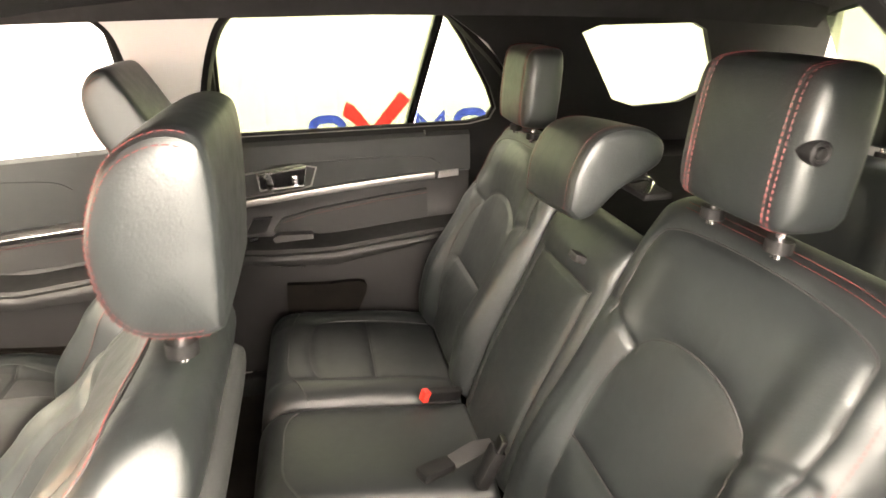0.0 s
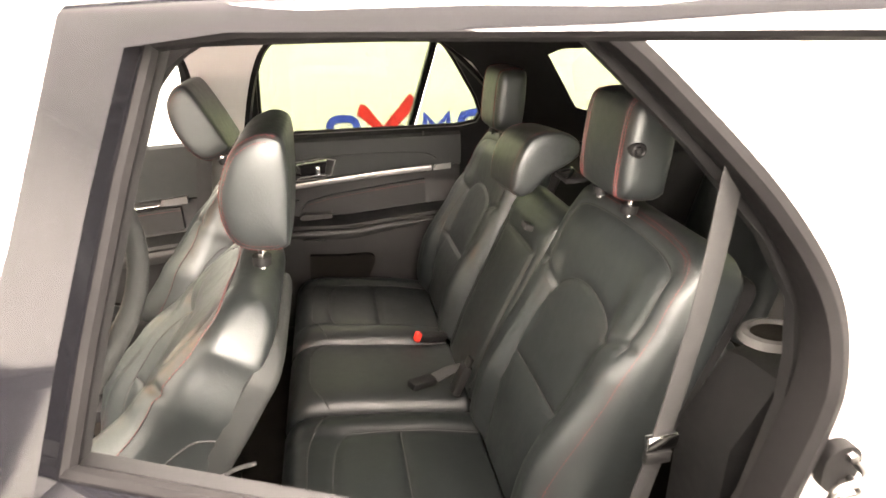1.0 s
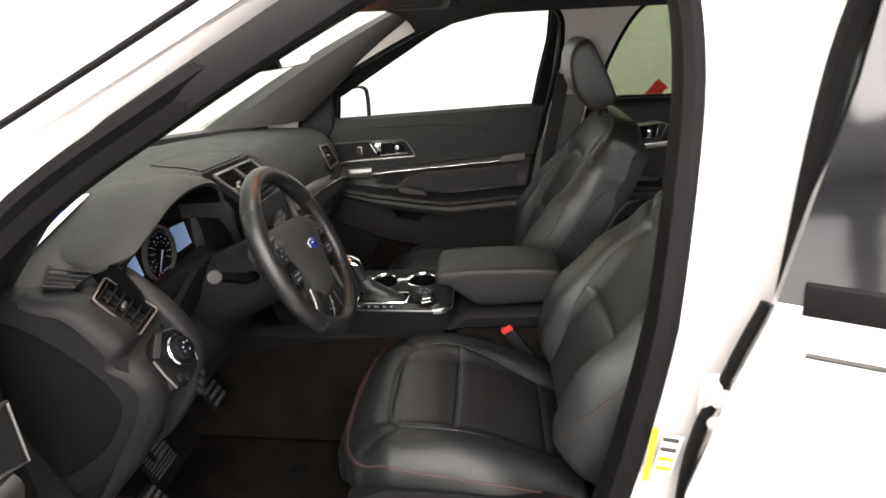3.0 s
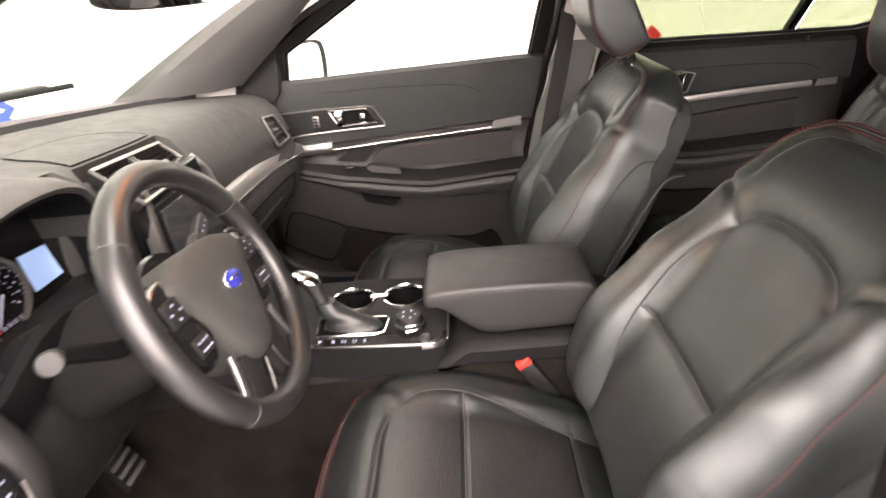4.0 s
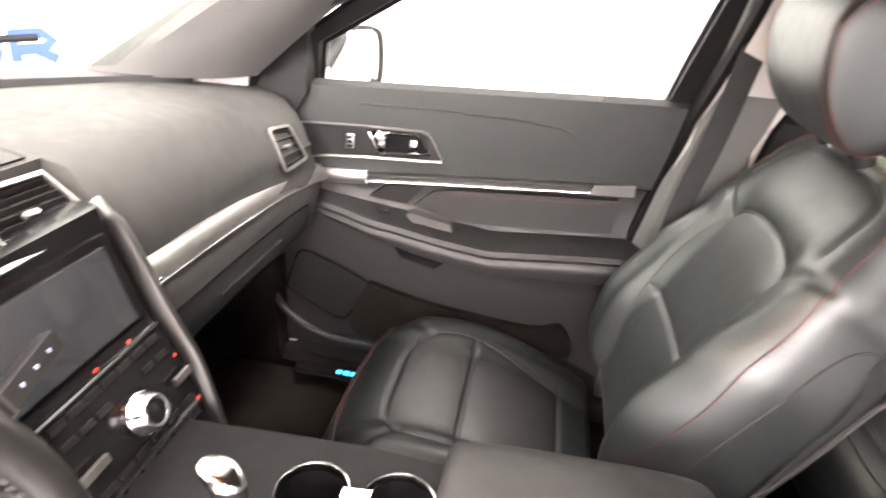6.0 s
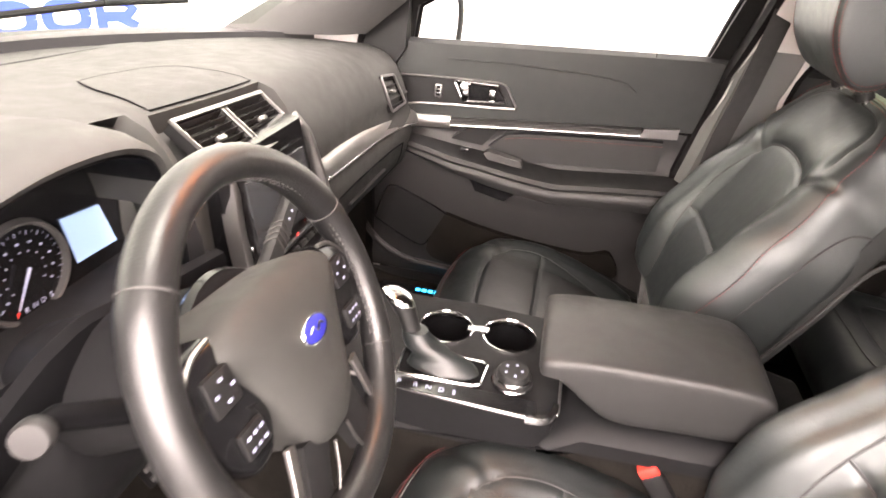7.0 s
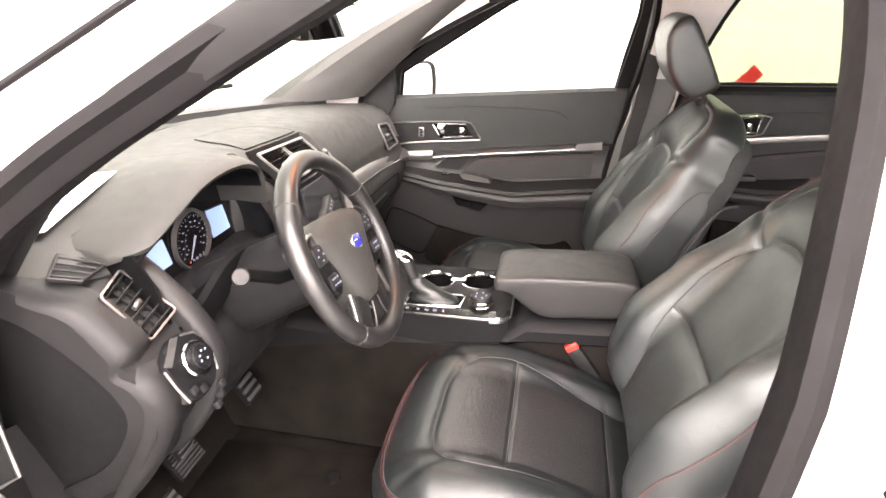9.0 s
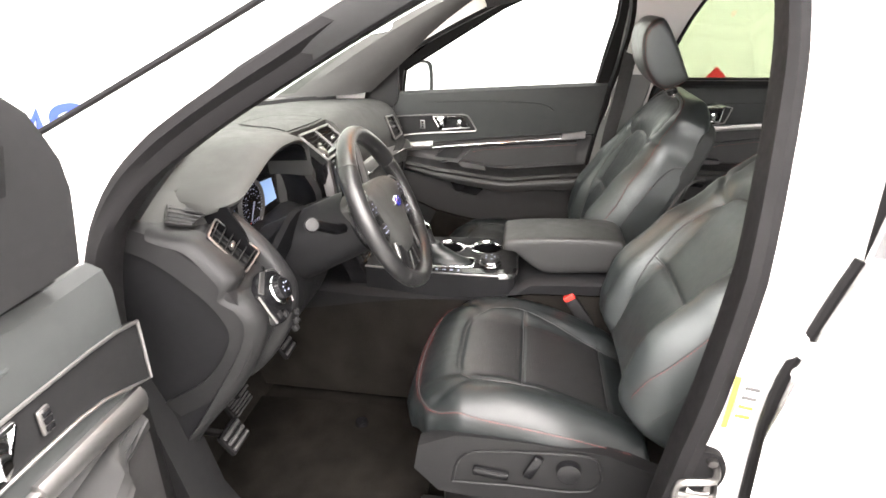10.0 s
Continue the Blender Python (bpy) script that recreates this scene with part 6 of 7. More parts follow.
# end of the dash: dark cover framed by a stepped lip
inner = smooth2([(-.335, 1.180), (-.313, 1.172), (-.272, 1.160), (-.242, 1.128), (-.222, 1.098), (-.2275, 1.073), (-.202, 1.056), (-.188, 1.024), (-.208, .970), (-.258, .890), (-.308, .813), (-.34, .77)], 5)
outer = smooth2([(-.340, 1.196), (-.315, 1.188), (-.263, 1.176), (-.226, 1.143), (-.199, 1.108), (-.204, 1.083), (-.177, 1.062), (-.160, 1.022), (-.174, .968), (-.227, .880), (-.30, .795), (-.335, .75)], 5)
bm = bmesh.new()
loops = []
for (ix, iz), (ox, oz) in zip(inner, outer):
    a, b = Vector((ix, -.752, iz)), Vector((ox, -.722, oz))
    d = (b - a)
    flat = Vector((d.x, 0, d.z)).normalized()
    n = Vector((0, -1, 0)) * .7 + flat * .7
    loops.append([a + Vector((0, .03, 0)) - flat * .01, a, a.lerp(b, .25) + n * .005, a.lerp(b, .55) + n * .007, a.lerp(b, .85) + n * .004, b, b + Vector((0, .03, 0)) - flat * .004])
loft(bm, loops)
part("end_lip", bm, PLASTIC, dash, "stepped charcoal lip of the dash end")
bm = bmesh.new()
slab(bm, [(x, -.745, z) for x, z in inner[::3]] + [(-.38, -.745, .70), (-.62, -.745, .62), (-.62, -.745, 1.15)], (0, 1, 0), .012)
part("dash_end_cover", bm, TRIMBLACK, dash, "black end cover of the dash")

# ---- steering wheel ----
WT, WYAW, TURN = radians(25.4), radians(3.4), radians(-8)
wc = Vector((-.012, -.403, 1.130))
wax = Vector((math.cos(WT) * math.cos(WYAW), math.cos(WT) * math.sin(WYAW), math.sin(WT)))
wy0 = Vector((-math.sin(WYAW), math.cos(WYAW), 0))
wu0 = wax.cross(wy0)
wy = wy0 * math.cos(TURN) + wu0 * math.sin(TURN)
wu = wu0 * math.cos(TURN) - wy0 * math.sin(TURN)
wheel = thing("steering_wheel", "black leather four-spoke steering wheel with silver details", "steering wheel", at=wc)


def wp(y, u, d=0.0):
    return wy * y + wu * u + wax * d


R = .1665


def rim_r(a):
    """Half thickness of the rim: fuller where the thumbs lie."""
    g = math.degrees(a) % 360
    return .0172 + .0022 * (math.exp(-((g - 38) / 16) ** 2) + math.exp(-((g - 142) / 16) ** 2))


bm = bmesh.new()
loops = []
for k in range(120):
    a = k / 120 * math.tau
    c, sn, rr = math.cos(a), math.sin(a), rim_r(a)
    dent = sum(.0010 * math.exp(-(((math.degrees(a) - s + 180) % 360 - 180) / .9) ** 2) for s in (30, 141, 229, 328))
    rr -= dent
    loops.append([wp(c * (R + rr * math.cos(b)), sn * (R + rr * math.cos(b)), rr * 1.05 * math.sin(b)) for b in (j * math.tau / 18 for j in range(18))])
loft(bm, loops + loops[:1], caps=False)
rim = part("rim", bm, WHEEL_LEATHER, wheel, "dimmed black leather rim")
for g in (30, 141, 229, 328):
    a = radians(g)
    bm = bmesh.new()
    c, sn, rr = math.cos(a), math.sin(a), rim_r(a) - .0006
    tube(bm, [wp(c * (R + rr * math.cos(b)), sn * (R + rr * math.cos(b)), rr * 1.05 * math.sin(b)) for b in (j * math.tau / 20 for j in range(21))], .0009, 5)
    part("rim_seam", bm, GREY, rim)
bm = bmesh.new()
for a0, a1 in ((33, 138), (332, 388), (150, 222)):
    for off in (-.0022, .0022):
        stitches(bm, [wp(math.cos(radians(a)) * (R - .0168), math.sin(radians(a)) * (R - .0168), .004 + off) for a in np.linspace(a0, a1, 50)], -wy, .0045, .0028, .0010)
part("stitching", bm, GREY, rim, "grey cross stitching inside the rim")
hub = smooth2([(0, .066), (.055, .064), (.096, .052), (.106, .036), (.088, .006), (.066, -.040), (.046, -.084), (.022, -.102), (0, -.104), (-.022, -.102), (-.046, -.084), (-.066, -.040), (-.088, .006), (-.106, .036), (-.096, .052), (-.055, .064), (0, .066)], 5)[:-1]
bm = bmesh.new()
loft(bm, [[wp(y * q, u * q, d) for y, u in hub] for q, d in ((.97, -.06), (1.0, -.012), (.99, -.002), (.95, .006), (.85, .013), (.6, .019), (.3, .021), (.03, .0215))])
part("hub", bm, DASH, wheel, "charcoal airbag cover")
bm = bmesh.new()
loft(bm, [[wp(.0235 * q * math.cos(a), .0135 * q * math.sin(a) + .004, d) for a in (k * math.tau / 32 for k in range(32))] for q, d in ((1.0, .016), (1.0, .0235), (.94, .025), (.9, .0245))])
badge = part("badge", bm, CHROME, wheel, "oval badge in a bright rim")
bm = bmesh.new()
loft(bm, [[wp(.0208 * q * math.cos(a), .0112 * q * math.sin(a) + .004, d) for a in (k * math.tau / 32 for k in range(32))] for q, d in ((1.0, .0235), (1.0, .0252), (.9, .0258))])
part("badge_field", bm, BADGEBLUE, badge, "blue oval field")
bm = bmesh.new()
tube(bm, curve([wp(-.013, .004, .0262), wp(-.006, .007, .0264), wp(.0, .002, .0264), (wp(.006, .007, .0264)), wp(.013, .003, .0262)], 5), .0011, 5)
part("badge_stroke", bm, CHROME, badge, "plain bright stroke")
for s in (-1, 1):
    # switch pod between the cover and the rim
    pod = smooth2([(.098, .056), (.128, .050), (.150, .030), (.152, .0), (.140, -.034), (.112, -.060), (.084, -.056), (.070, -.030), (.082, .0), (.100, .030), (.098, .056)], 4)[:-1]
    bm = bmesh.new()
    cy = .115
    loft(bm, [[wp(s * (cy + (y - cy) * q), u * q, d) for y, u in pod] for q, d in ((.98, -.03), (1.0, -.008), (.96, -.001), (.85, .003), (.3, .004))])
    pod_ob = part("spoke", bm, PIANO, wheel, "gloss black spoke pod with switches")
    bm = bmesh.new()
    tube(bm, [wp(s * y, u, .0005) for y, u in smooth2([(.100, .054), (.124, .049), (.146, .030), (.150, .004)], 5)], .0024, 6)
    part("pod_edge", bm, SATIN, pod_ob, "satin pod edge")
    m = Matrix((wax, wy, wu)).transposed()
    for (py, pu_, w, h) in ((.114, .018, .034, .032), (.106, -.030, .032, .024)):
        bm = bmesh.new()
        box(bm, (0, 0, 0), (.008, w, h), .0035)
        for v in bm.verts:
            v.co = wp(s * py, pu_, .004) + m @ v.co
        pad_ob = part("switch_pad", bm, PLASTIC, pod_ob, "switch pad with white marks")
        bm = bmesh.new()
        for q in ((.010, 0), (-.010, 0), (0, .009), (0, -.009)) if h > .03 else ((-.009, .005), (0, .005), (.009, .005), (-.009, -.005), (0, -.005), (.009, -.005)):
            bx = box(bm, (0, 0, 0), (.001, .0042, .0024))
            for v in bx:
                v.co = wp(s * py + q[0], pu_ + q[1], .0084) + m @ v.co
        part("switch_mark", bm, PRINT, pad_ob)
    # lower spoke with a bright edge
    bm = bmesh.new()
    loft(bm, [[wp(s * (y - w), u, -.022), wp(s * (y - w), u, d - .002), wp(s * (y - w * .6), u, d), wp(s * (y + w * .6), u, d), wp(s * (y + w), u, d - .002), wp(s * (y + w), u, -.022)] for y, u, w, d in ((.030, -.080, .026, .002), (.040, -.105, .023, .0), (.052, -.130, .021, -.002), (.060, -.153, .022, -.004))])
    part("lower_spoke", bm, PLASTIC, wheel, "black lower spoke")
    bm = bmesh.new()
    tube(bm, [wp(s * .015, -.104, .004), wp(s * .022, -.128, .001), wp(s * .034, -.150, -.002)], .0018, 6)
    part("spoke_line", bm, GREYMETAL, wheel)
    bm = bmesh.new()
    tube(bm, curve([wp(s * .074, -.066, .002), wp(s * .082, -.096, .0), wp(s * .090, -.118, -.003), wp(s * .104, -.122, -.005)], 6), 0, flat=(.006, .0025, wax))
    part("spoke_bright", bm, SATIN, wheel, "satin spoke insert")
bm = bmesh.new()
turned(bm, wax * -.02, -wax, ((.0, .05), (.02, .062), (.05, .070), (.16, .072), (.26, .075)), 24)
part("column_cover", bm, TRIMBLACK, wheel, "black column cover")
bm = bmesh.new()
turned(bm, wax * -.05, -wax, ((0, .078), (.008, .081), (.016, .078)), 32)
part("column_ring", bm, PIANO, wheel, "glossy ring round the column")
# stalks: the near one ends in a round grey tip, the far one is a flat ribbed lever
tipl = Vector((-.118, -.582, 1.152)) - wc
bm = bmesh.new()
tube(bm, [wp(-.05, .0, -.085), wp(-.10, .010, -.088), tipl + Vector((-.006, .028, -.010)), tipl + Vector((-.002, .010, -.004))], [.010, .011, .0105, .010], 12)
stalk = part("stalk", bm, SHROUD, wheel, "black indicator stalk")
bm = bmesh.new()
turned(bm, tipl + Vector((-.004, .012, -.006)), (.45, -.80, .38), ((0, .011), (.003, .0135), (.014, .0140), (.018, .0120), (.019, .003)), 20)
part("stalk_tip", bm, LIGHTGREY, stalk, "dark grey round stalk tip")
tipr = Vector((-.183, -.056, 1.090)) - wc
rs = [wp(.05, .0, -.085), tipr.lerp(wp(.05, .0, -.085), .55), tipr.lerp(wp(.05, .0, -.085), .3), tipr]
bm = bmesh.new()
tube(bm, rs, 0, flat=(.012, .009, wax))
stalk = part("stalk", bm, PLASTIC, wheel, "black wiper stalk with ribs")
for k in range(4):
    bm = bmesh.new()
    p = tipr.lerp(rs[0], .30 + .05 * k)
    d = (rs[0] - tipr).normalized()
    tube(bm, [p, p + d * .003], 0, flat=(.0135, .0105, wax))
    part("stalk_rib", bm, GREY, stalk)
bm = bmesh.new()
for k in range(3):
    p = tipr.lerp(rs[0], .06 + .08 * k) + wax * .0095
    box(bm, p, (.002, .004, .004))
part("stalk_mark", bm, PRINT, stalk)

# ---- centre console ----
console = thing("centre_console", "black centre console with silver edged gear plate", "console", at=(.2, 0, .405))


def C(x, y, z):
    return Vector((x - .2, y, z - .405))


def lettering(text, size, m):
    """Flat letters with the built-in font, as a mesh."""
    cu = bpy.data.curves.new("letters", "FONT")
    cu.body, cu.size, cu.align_x, cu.extrude = text, size, "CENTER", .0003
    ob = bpy.data.objects.new("letters", cu)
    me = bpy.data.meshes.new_from_object(ob)
    bm = bmesh.new()
    bm.from_mesh(me)
    bm.transform(m)
    bpy.data.objects.remove(ob)
    bpy.data.curves.remove(cu)
    bpy.data.meshes.remove(me)
    return bm


YC = -.02
bm = bmesh.new()
loops = []
for x, zt, zl, w in ((-.58, .80, .67, .115), (-.30, .80, .725, .125), (-.15, .795, .755, .132), (0, .795, .775, .136), (.15, .80, .79, .138), (.24, .81, .80, .138), (.30, .855, .81, .138), (.52, .862, .815, .136), (.66, .83, .80, .134), (.70, .76, .72, .13)):
    loops.append([C(x, YC - w, zl), C(x, YC - w, zt - .02), C(x, YC - w + .012, zt - .006), C(x, YC - w + .03, zt), C(x, YC + w - .03, zt), C(x, YC + w - .012, zt - .006), C(x, YC + w, zt - .02), C(x, YC + w, zl)])
loft(bm, loops)
part("console_body", bm, TRIMBLACK, console, "black console body")
bm = bmesh.new()
loft(bm, [[C(x, YC - w, .43), C(x, YC - w, zl), C(x, YC + w, zl), C(x, YC + w, .43)] for x, zl, w in ((-.58, .68, .105), (-.15, .76, .122), (.15, .80, .130), (.66, .81, .126), (.69, .73, .12))])
part("console_side", bm, CARPET, console, "black carpeted lower console side")
# deck with two real cup wells
CUPS = ((.062, .012, .0445), (.170, .020, .0445))
deck = [(-.155, -.130), (-.06, -.142), (.06, -.152), (.20, -.157), (.236, -.154), (.256, -.140), (.262, -.115), (.262, .075), (.255, .095), (.10, .104), (-.155, .092)]
bm = bmesh.new()
edges = []
for ring_ in [deck] + [[(cx + r * math.cos(k * math.tau / 32), cy + r * math.sin(k * math.tau / 32)) for k in range(32)] for cx, cy, r in CUPS]:
    vs = [bm.verts.new(C(x, y, .858 + .02 * min(0, x + .06) + .006 * max(0, x - .1))) for x, y in ring_]
    edges += [bm.edges.new((vs[i], vs[(i + 1) % len(vs)])) for i in range(len(vs))]
bmesh.ops.triangle_fill(bm, use_beauty=True, use_dissolve=False, edges=edges)
rim_v = bm.verts[:][:len(deck)]
low = [bm.verts.new(v.co + Vector((0, 0, -.075))) for v in rim_v]
for i in range(len(deck)):
    j = (i + 1) % len(deck)
    bm.faces.new((rim_v[i], rim_v[j], low[j], low[i]))
gp = part("gear_plate", bm, TRIMBLACK, console, "dark grey gear plate")
bm = bmesh.new()
tube(bm, [C(x, y, .857) for x, y in smooth2(deck[:8], 4)], .0030, 6)
part("plate_rim", bm, SATIN, gp, "silver rim")
bm = bmesh.new()
slab(bm, [C(.010, -.1555, .8605), C(.232, -.1585, .8615), C(.228, -.128, .8615), C(.010, -.126, .8605)], (0, 0, 1), .002)
part("mark_strip", bm, PIANO, gp, "gloss black strip with the gear letters")
bm = bmesh.new()
tube(bm, curve([C(.215, -.1595, .857), C(.240, -.157, .858), C(.254, -.145, .860), C(.257, -.128, .864)], 5), 0, flat=(.005, .006, (0, 0, 1)))
part("corner_bright", bm, CHROME, gp, "bright corner of the plate")
for cx, cy, r in CUPS:
    bm = bmesh.new()
    loft(bm, [[C(cx + rr * math.cos(a), cy + rr * math.sin(a), z) for rr, z in ((r - .002, .853), (r - .001, .862), (r + .0005, .865), (r + .002, .8645), (r + .003, .858))] for a in (k * math.tau / 36 for k in range(37))], caps=False)
    cup = part("cup_holder", bm, CHROME, gp, "cup holder with bright rim")
    bm = bmesh.new()
    loft(bm, [[C(cx + rr * math.cos(a), cy + rr * math.sin(a), z) for a in (k * math.tau / 32 for k in range(32))] for rr, z in ((r, .857), (r - .003, .83), (r - .006, .798))])
    bmesh.ops.delete(bm, geom=[f for f in bm.faces if len(f.verts) > 8 and f.calc_center_median().z > C(0, 0, .84).z], context="FACES")
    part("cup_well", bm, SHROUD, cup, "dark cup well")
bm = bmesh.new()
slab(bm, [C(.098, .012, .860), C(.134, .016, .860), C(.134, .030, .860), C(.098, .026, .860)], (0, 0, 1), .004)
part("cup_bridge", bm, CHROME, gp, "bright bridge between the cup rims")
dc = C(.188, -.092, .862)
bm = bmesh.new()
turned(bm, dc, (0, 0, 1), ((0, .031), (.006, .031), (.009, .0265), (.019, .0250), (.022, .0225), (.0215, .017), (.0225, .002)), 32)
dial = part("drive_dial", bm, PLASTIC, gp, "round drive mode dial")
for r0, z0 in ((.0310, .004), (.0262, .012)):
    bm = bmesh.new()
    loft(bm, [[dc + Vector((r * math.cos(a), r * math.sin(a), d)) for r, d in ((r0 - .0015, z0 - .002), (r0, z0), (r0 + .0012, z0 - .002))] for a in (k * math.tau / 32 for k in range(33))], caps=False)
    part("dial_rim", bm, CHROME, dial)
bm = bmesh.new()
for a in range(5):
    box(bm, dc + Vector((.013 * math.cos(a * 1.256), .013 * math.sin(a * 1.256), .0222)), (.004, .004, .0008))
part("dial_mark", bm, PRINT, dial)
gate = [(.012, -.128), (.130, -.124), (.142, -.116), (.146, -.072), (.138, -.064), (.020, -.064), (.010, -.072)]
bm = bmesh.new()
slab(bm, [C(x, y, .858) for x, y in gate], (0, 0, 1), .004)
part("gear_gate", bm, SHROUD, gp, "black gear gate")
bm = bmesh.new()
tube(bm, [C(x, y, .864) for x, y in gate + gate[:1]], .0026, 6)
part("gate_rim", bm, CHROME, gp, "bright gate rim")
bm = bmesh.new()
loops = []
for k in range(13):
    q = k / 12
    cx, z = .078 - .050 * ease(q, (0, 1), (0, 1)), .862 + .055 * q
    rx, ry = .058 - .038 * q ** .7, .026 - .010 * q
    fold = .0035 * math.sin(q * 4 * math.pi) * (1 - q)
    loops.append([C(cx + (rx + fold * (1 + .4 * math.sin(3 * a))) * math.cos(a), -.094 + .012 * q + (ry + fold) * math.sin(a), z + .003 * math.sin(2 * a + q * 5) * (1 - q)) for a in (j * math.tau / 24 for j in range(24))])
loft(bm, loops)
boot = part("gear_boot", bm, DIM_LEATHER, gp, "folded black leather gear boot")
bm = bmesh.new()
loops = []
for q, rx, ry in ((0, .017, .013), (.2, .0165, .0125), (.45, .018, .0135), (.7, .022, .016), (.88, .0245, .018), (.97, .022, .016), (1.0, .014, .011)):
    c = C(.026, -.083, .910).lerp(C(-.008, -.066, .968), q)
    loops.append([c + Vector((rx * math.cos(a), ry * math.sin(a), -.25 * rx * math.cos(a))) for a in (j * math.tau / 22 for j in range(22))])
loft(bm, loops)
lever = part("gear_lever", bm, PLASTIC, gp, "black gear lever")
bm = bmesh.new()
loops = []
for q, k in ((.80, 1.03), (.88, 1.05), (.965, .98), (1.0, .80), (1.015, .45)):
    c = C(.026, -.083, .910).lerp(C(-.008, -.066, .968), q)
    loops.append([c + Vector((.0238 * k * math.cos(a), .0175 * k * math.sin(a), -.25 * .024 * k * math.cos(a) + .001)) for a in (j * math.tau / 22 for j in range(22))])
loft(bm, loops)
part("lever_cap", bm, CHROME, lever, "chrome cap on the gear lever")
for k, letter in enumerate("PRNDS"):
    bm = lettering(letter, .013, Matrix.Translation(C((.022, .048, .068, .088, .107)[k], -.150, .8645)))
    part("gear_mark", bm, PRINT, gp, "white gear letter", smooth=False)
# armrest: a padded lid over a box whose front slants back
prof = [(.224, .926), (.222, .940), (.236, .954), (.30, .962), (.42, .966), (.505, .964), (.534, .952), (.540, .930), (.536, .895), (.512, .874), (.42, .866), (.340, .862), (.300, .882), (.252, .921)]
pts = smooth2(prof + prof[:1], 4)[:-1]
acx, acz = .38, .925
bm = bmesh.new()
half = ((1.02, .60), (1.012, .80), (.995, .915), (.96, .97), (.90, .995), (.80, 1.0), (.5, 1.008), (.2, 1.012))
loft(bm, [[C(acx + (x - acx) * (1 - (1 - q) * .35), -.028 + y * .112, acz + (z - acz) * q - .03 * max(0, y) ** 2) for x, z in pts] for y, q in [(-y, q) for y, q in half] + [(y, q) for y, q in reversed(half)]])
lid = part("armrest", bm, DOORSKIN, console, "black leather armrest lid")


def arm_side(x, s, lift=.0):
    return C(x, -.028 + s * (.1127 + lift), float(np.interp(x, [.236, .30, .50, .53], [.936, .941, .950, .944])) - (.03 if s > 0 else 0))


for s in (-1, 1):
    bm = bmesh.new()
    for dz in (-.003, .003):
        stitches(bm, [arm_side(.246 + .27 * k / 40, s) + Vector((0, 0, dz)) for k in range(41)], (0, s, 0), .004, .0025, .0007)
    part("stitching", bm, STITCH, lid)
    bm = bmesh.new()
    tube(bm, [arm_side(.240 + .285 * k / 16, s, -.001) for k in range(17)], .0014, 6)
    part("seam", bm, SEAM, lid)


# ---- mirrors ----
m = thing("rear_view_mirror", "black framed rear view mirror under the windscreen", "mirror", at=(-.13, -.07, 1.485))
bm = bmesh.new()
out = smooth2([(-.165, -.005), (-.15, .022), (0, .032), (.15, .030), (.172, .005), (.155, -.028), (0, -.032), (-.14, -.026), (-.165, -.005)], 5)[:-1]
loft(bm, [[(d, y * q, z * q + .05 * y * 0) for y, z in out] for d, q in ((-.035, .75), (-.02, .97), (0, 1.0), (.006, .98))])
part("housing", bm, PLASTIC, m)
bm = bmesh.new()
v = [bm.verts.new((.0085, y * .94, z * .90)) for y, z in out]
bm.faces.new(v)
part("mirror_glass", bm, MIRROR, m)
bm = bmesh.new()
tube(bm, [(-.02, 0, .01), (-.06, 0, .06), (-.09, .0, .10)], .012, 10)
part("stem", bm, PLASTIC, m)
m.rotation_euler = (0, radians(4), radians(-9))

m = thing("door_mirror", "black door mirror outside the closed front door", "mirror", at=(-.215, .965, 1.200))
bm = bmesh.new()
out = smooth2([(-.085, .075), (.0, .088), (.078, .084), (.100, .045), (.096, -.05), (.068, -.082), (-.03, -.088), (-.080, -.06), (-.085, .075)], 5)[:-1]
loft(bm, [[(d, y * q, z * q) for y, z in out] for d, q in ((-.11, .45), (-.08, .85), (-.03, 1.0), (0, 1.04), (.012, 1.03), (.012, .93), (.004, .91))])
part("housing", bm, PLASTIC, m)
bm = bmesh.new()
bm.faces.new([bm.verts.new((.005, y * .92, z * .92)) for y, z in out])
part("mirror_glass", bm, MIRROR, m)
bm = bmesh.new()
loft(bm, [[(-.09, -.06, -.05), (-.02, -.06, -.05), (-.02, -.06, .03), (-.09, -.06, .03)], [(-.10, -.115, -.055), (-.05, -.115, -.055), (-.05, -.115, .06), (-.10, -.115, .06)]])
part("mirror_foot", bm, PLASTIC, m)
m.rotation_euler = (0, 0, radians(-38))

# ---- overhead console and lamp ----
t = thing("overhead_console", "black overhead console with a warm lit lamp", "console", at=(.04, -.10, 1.575))
bm = bmesh.new()
box(bm, (.08, .08, .02), (.30, .26, .05), .015)
part("housing", bm, PLASTIC, t)
bm = bmesh.new()
box(bm, (.006, -.06, -.008), (.040, .055, .012), .004)
part("lamp_lens", bm, LAMPGLASS, t, "warm orange lamp lens")
lit = bpy.data.lights.new("map_lamp", "POINT")
lit.energy, lit.color, lit.shadow_soft_size = 1.3, (1.0, .34, .09), .014
new("map_lamp", lit).location = (.046, -.16, 1.535)
for y, w in ((-.33, .36), (.33, .36)):
    t = thing("sun_visor", "folded black sun visor below the headliner", "sun visor", "sun visors", at=(.20, y, 1.595 - .03 * y))
    bm = bmesh.new()
    box(bm, (0, 0, 0), (.17, w, .02), .008)
    part("flap", bm, FABRIC, t)
    bm = bmesh.new()
    tube(bm, [(-.08, -w / 2, .0), (-.08, w / 2, .0)], .006, 8)
    part("visor_rod", bm, PLASTIC, t)

# ---- wipers and the sheet of paper on the dash ----
t = thing("wiper", "black wiper arm lying below the windscreen", "wiper", at=(-.93, .52, 1.225))
bm = bmesh.new()
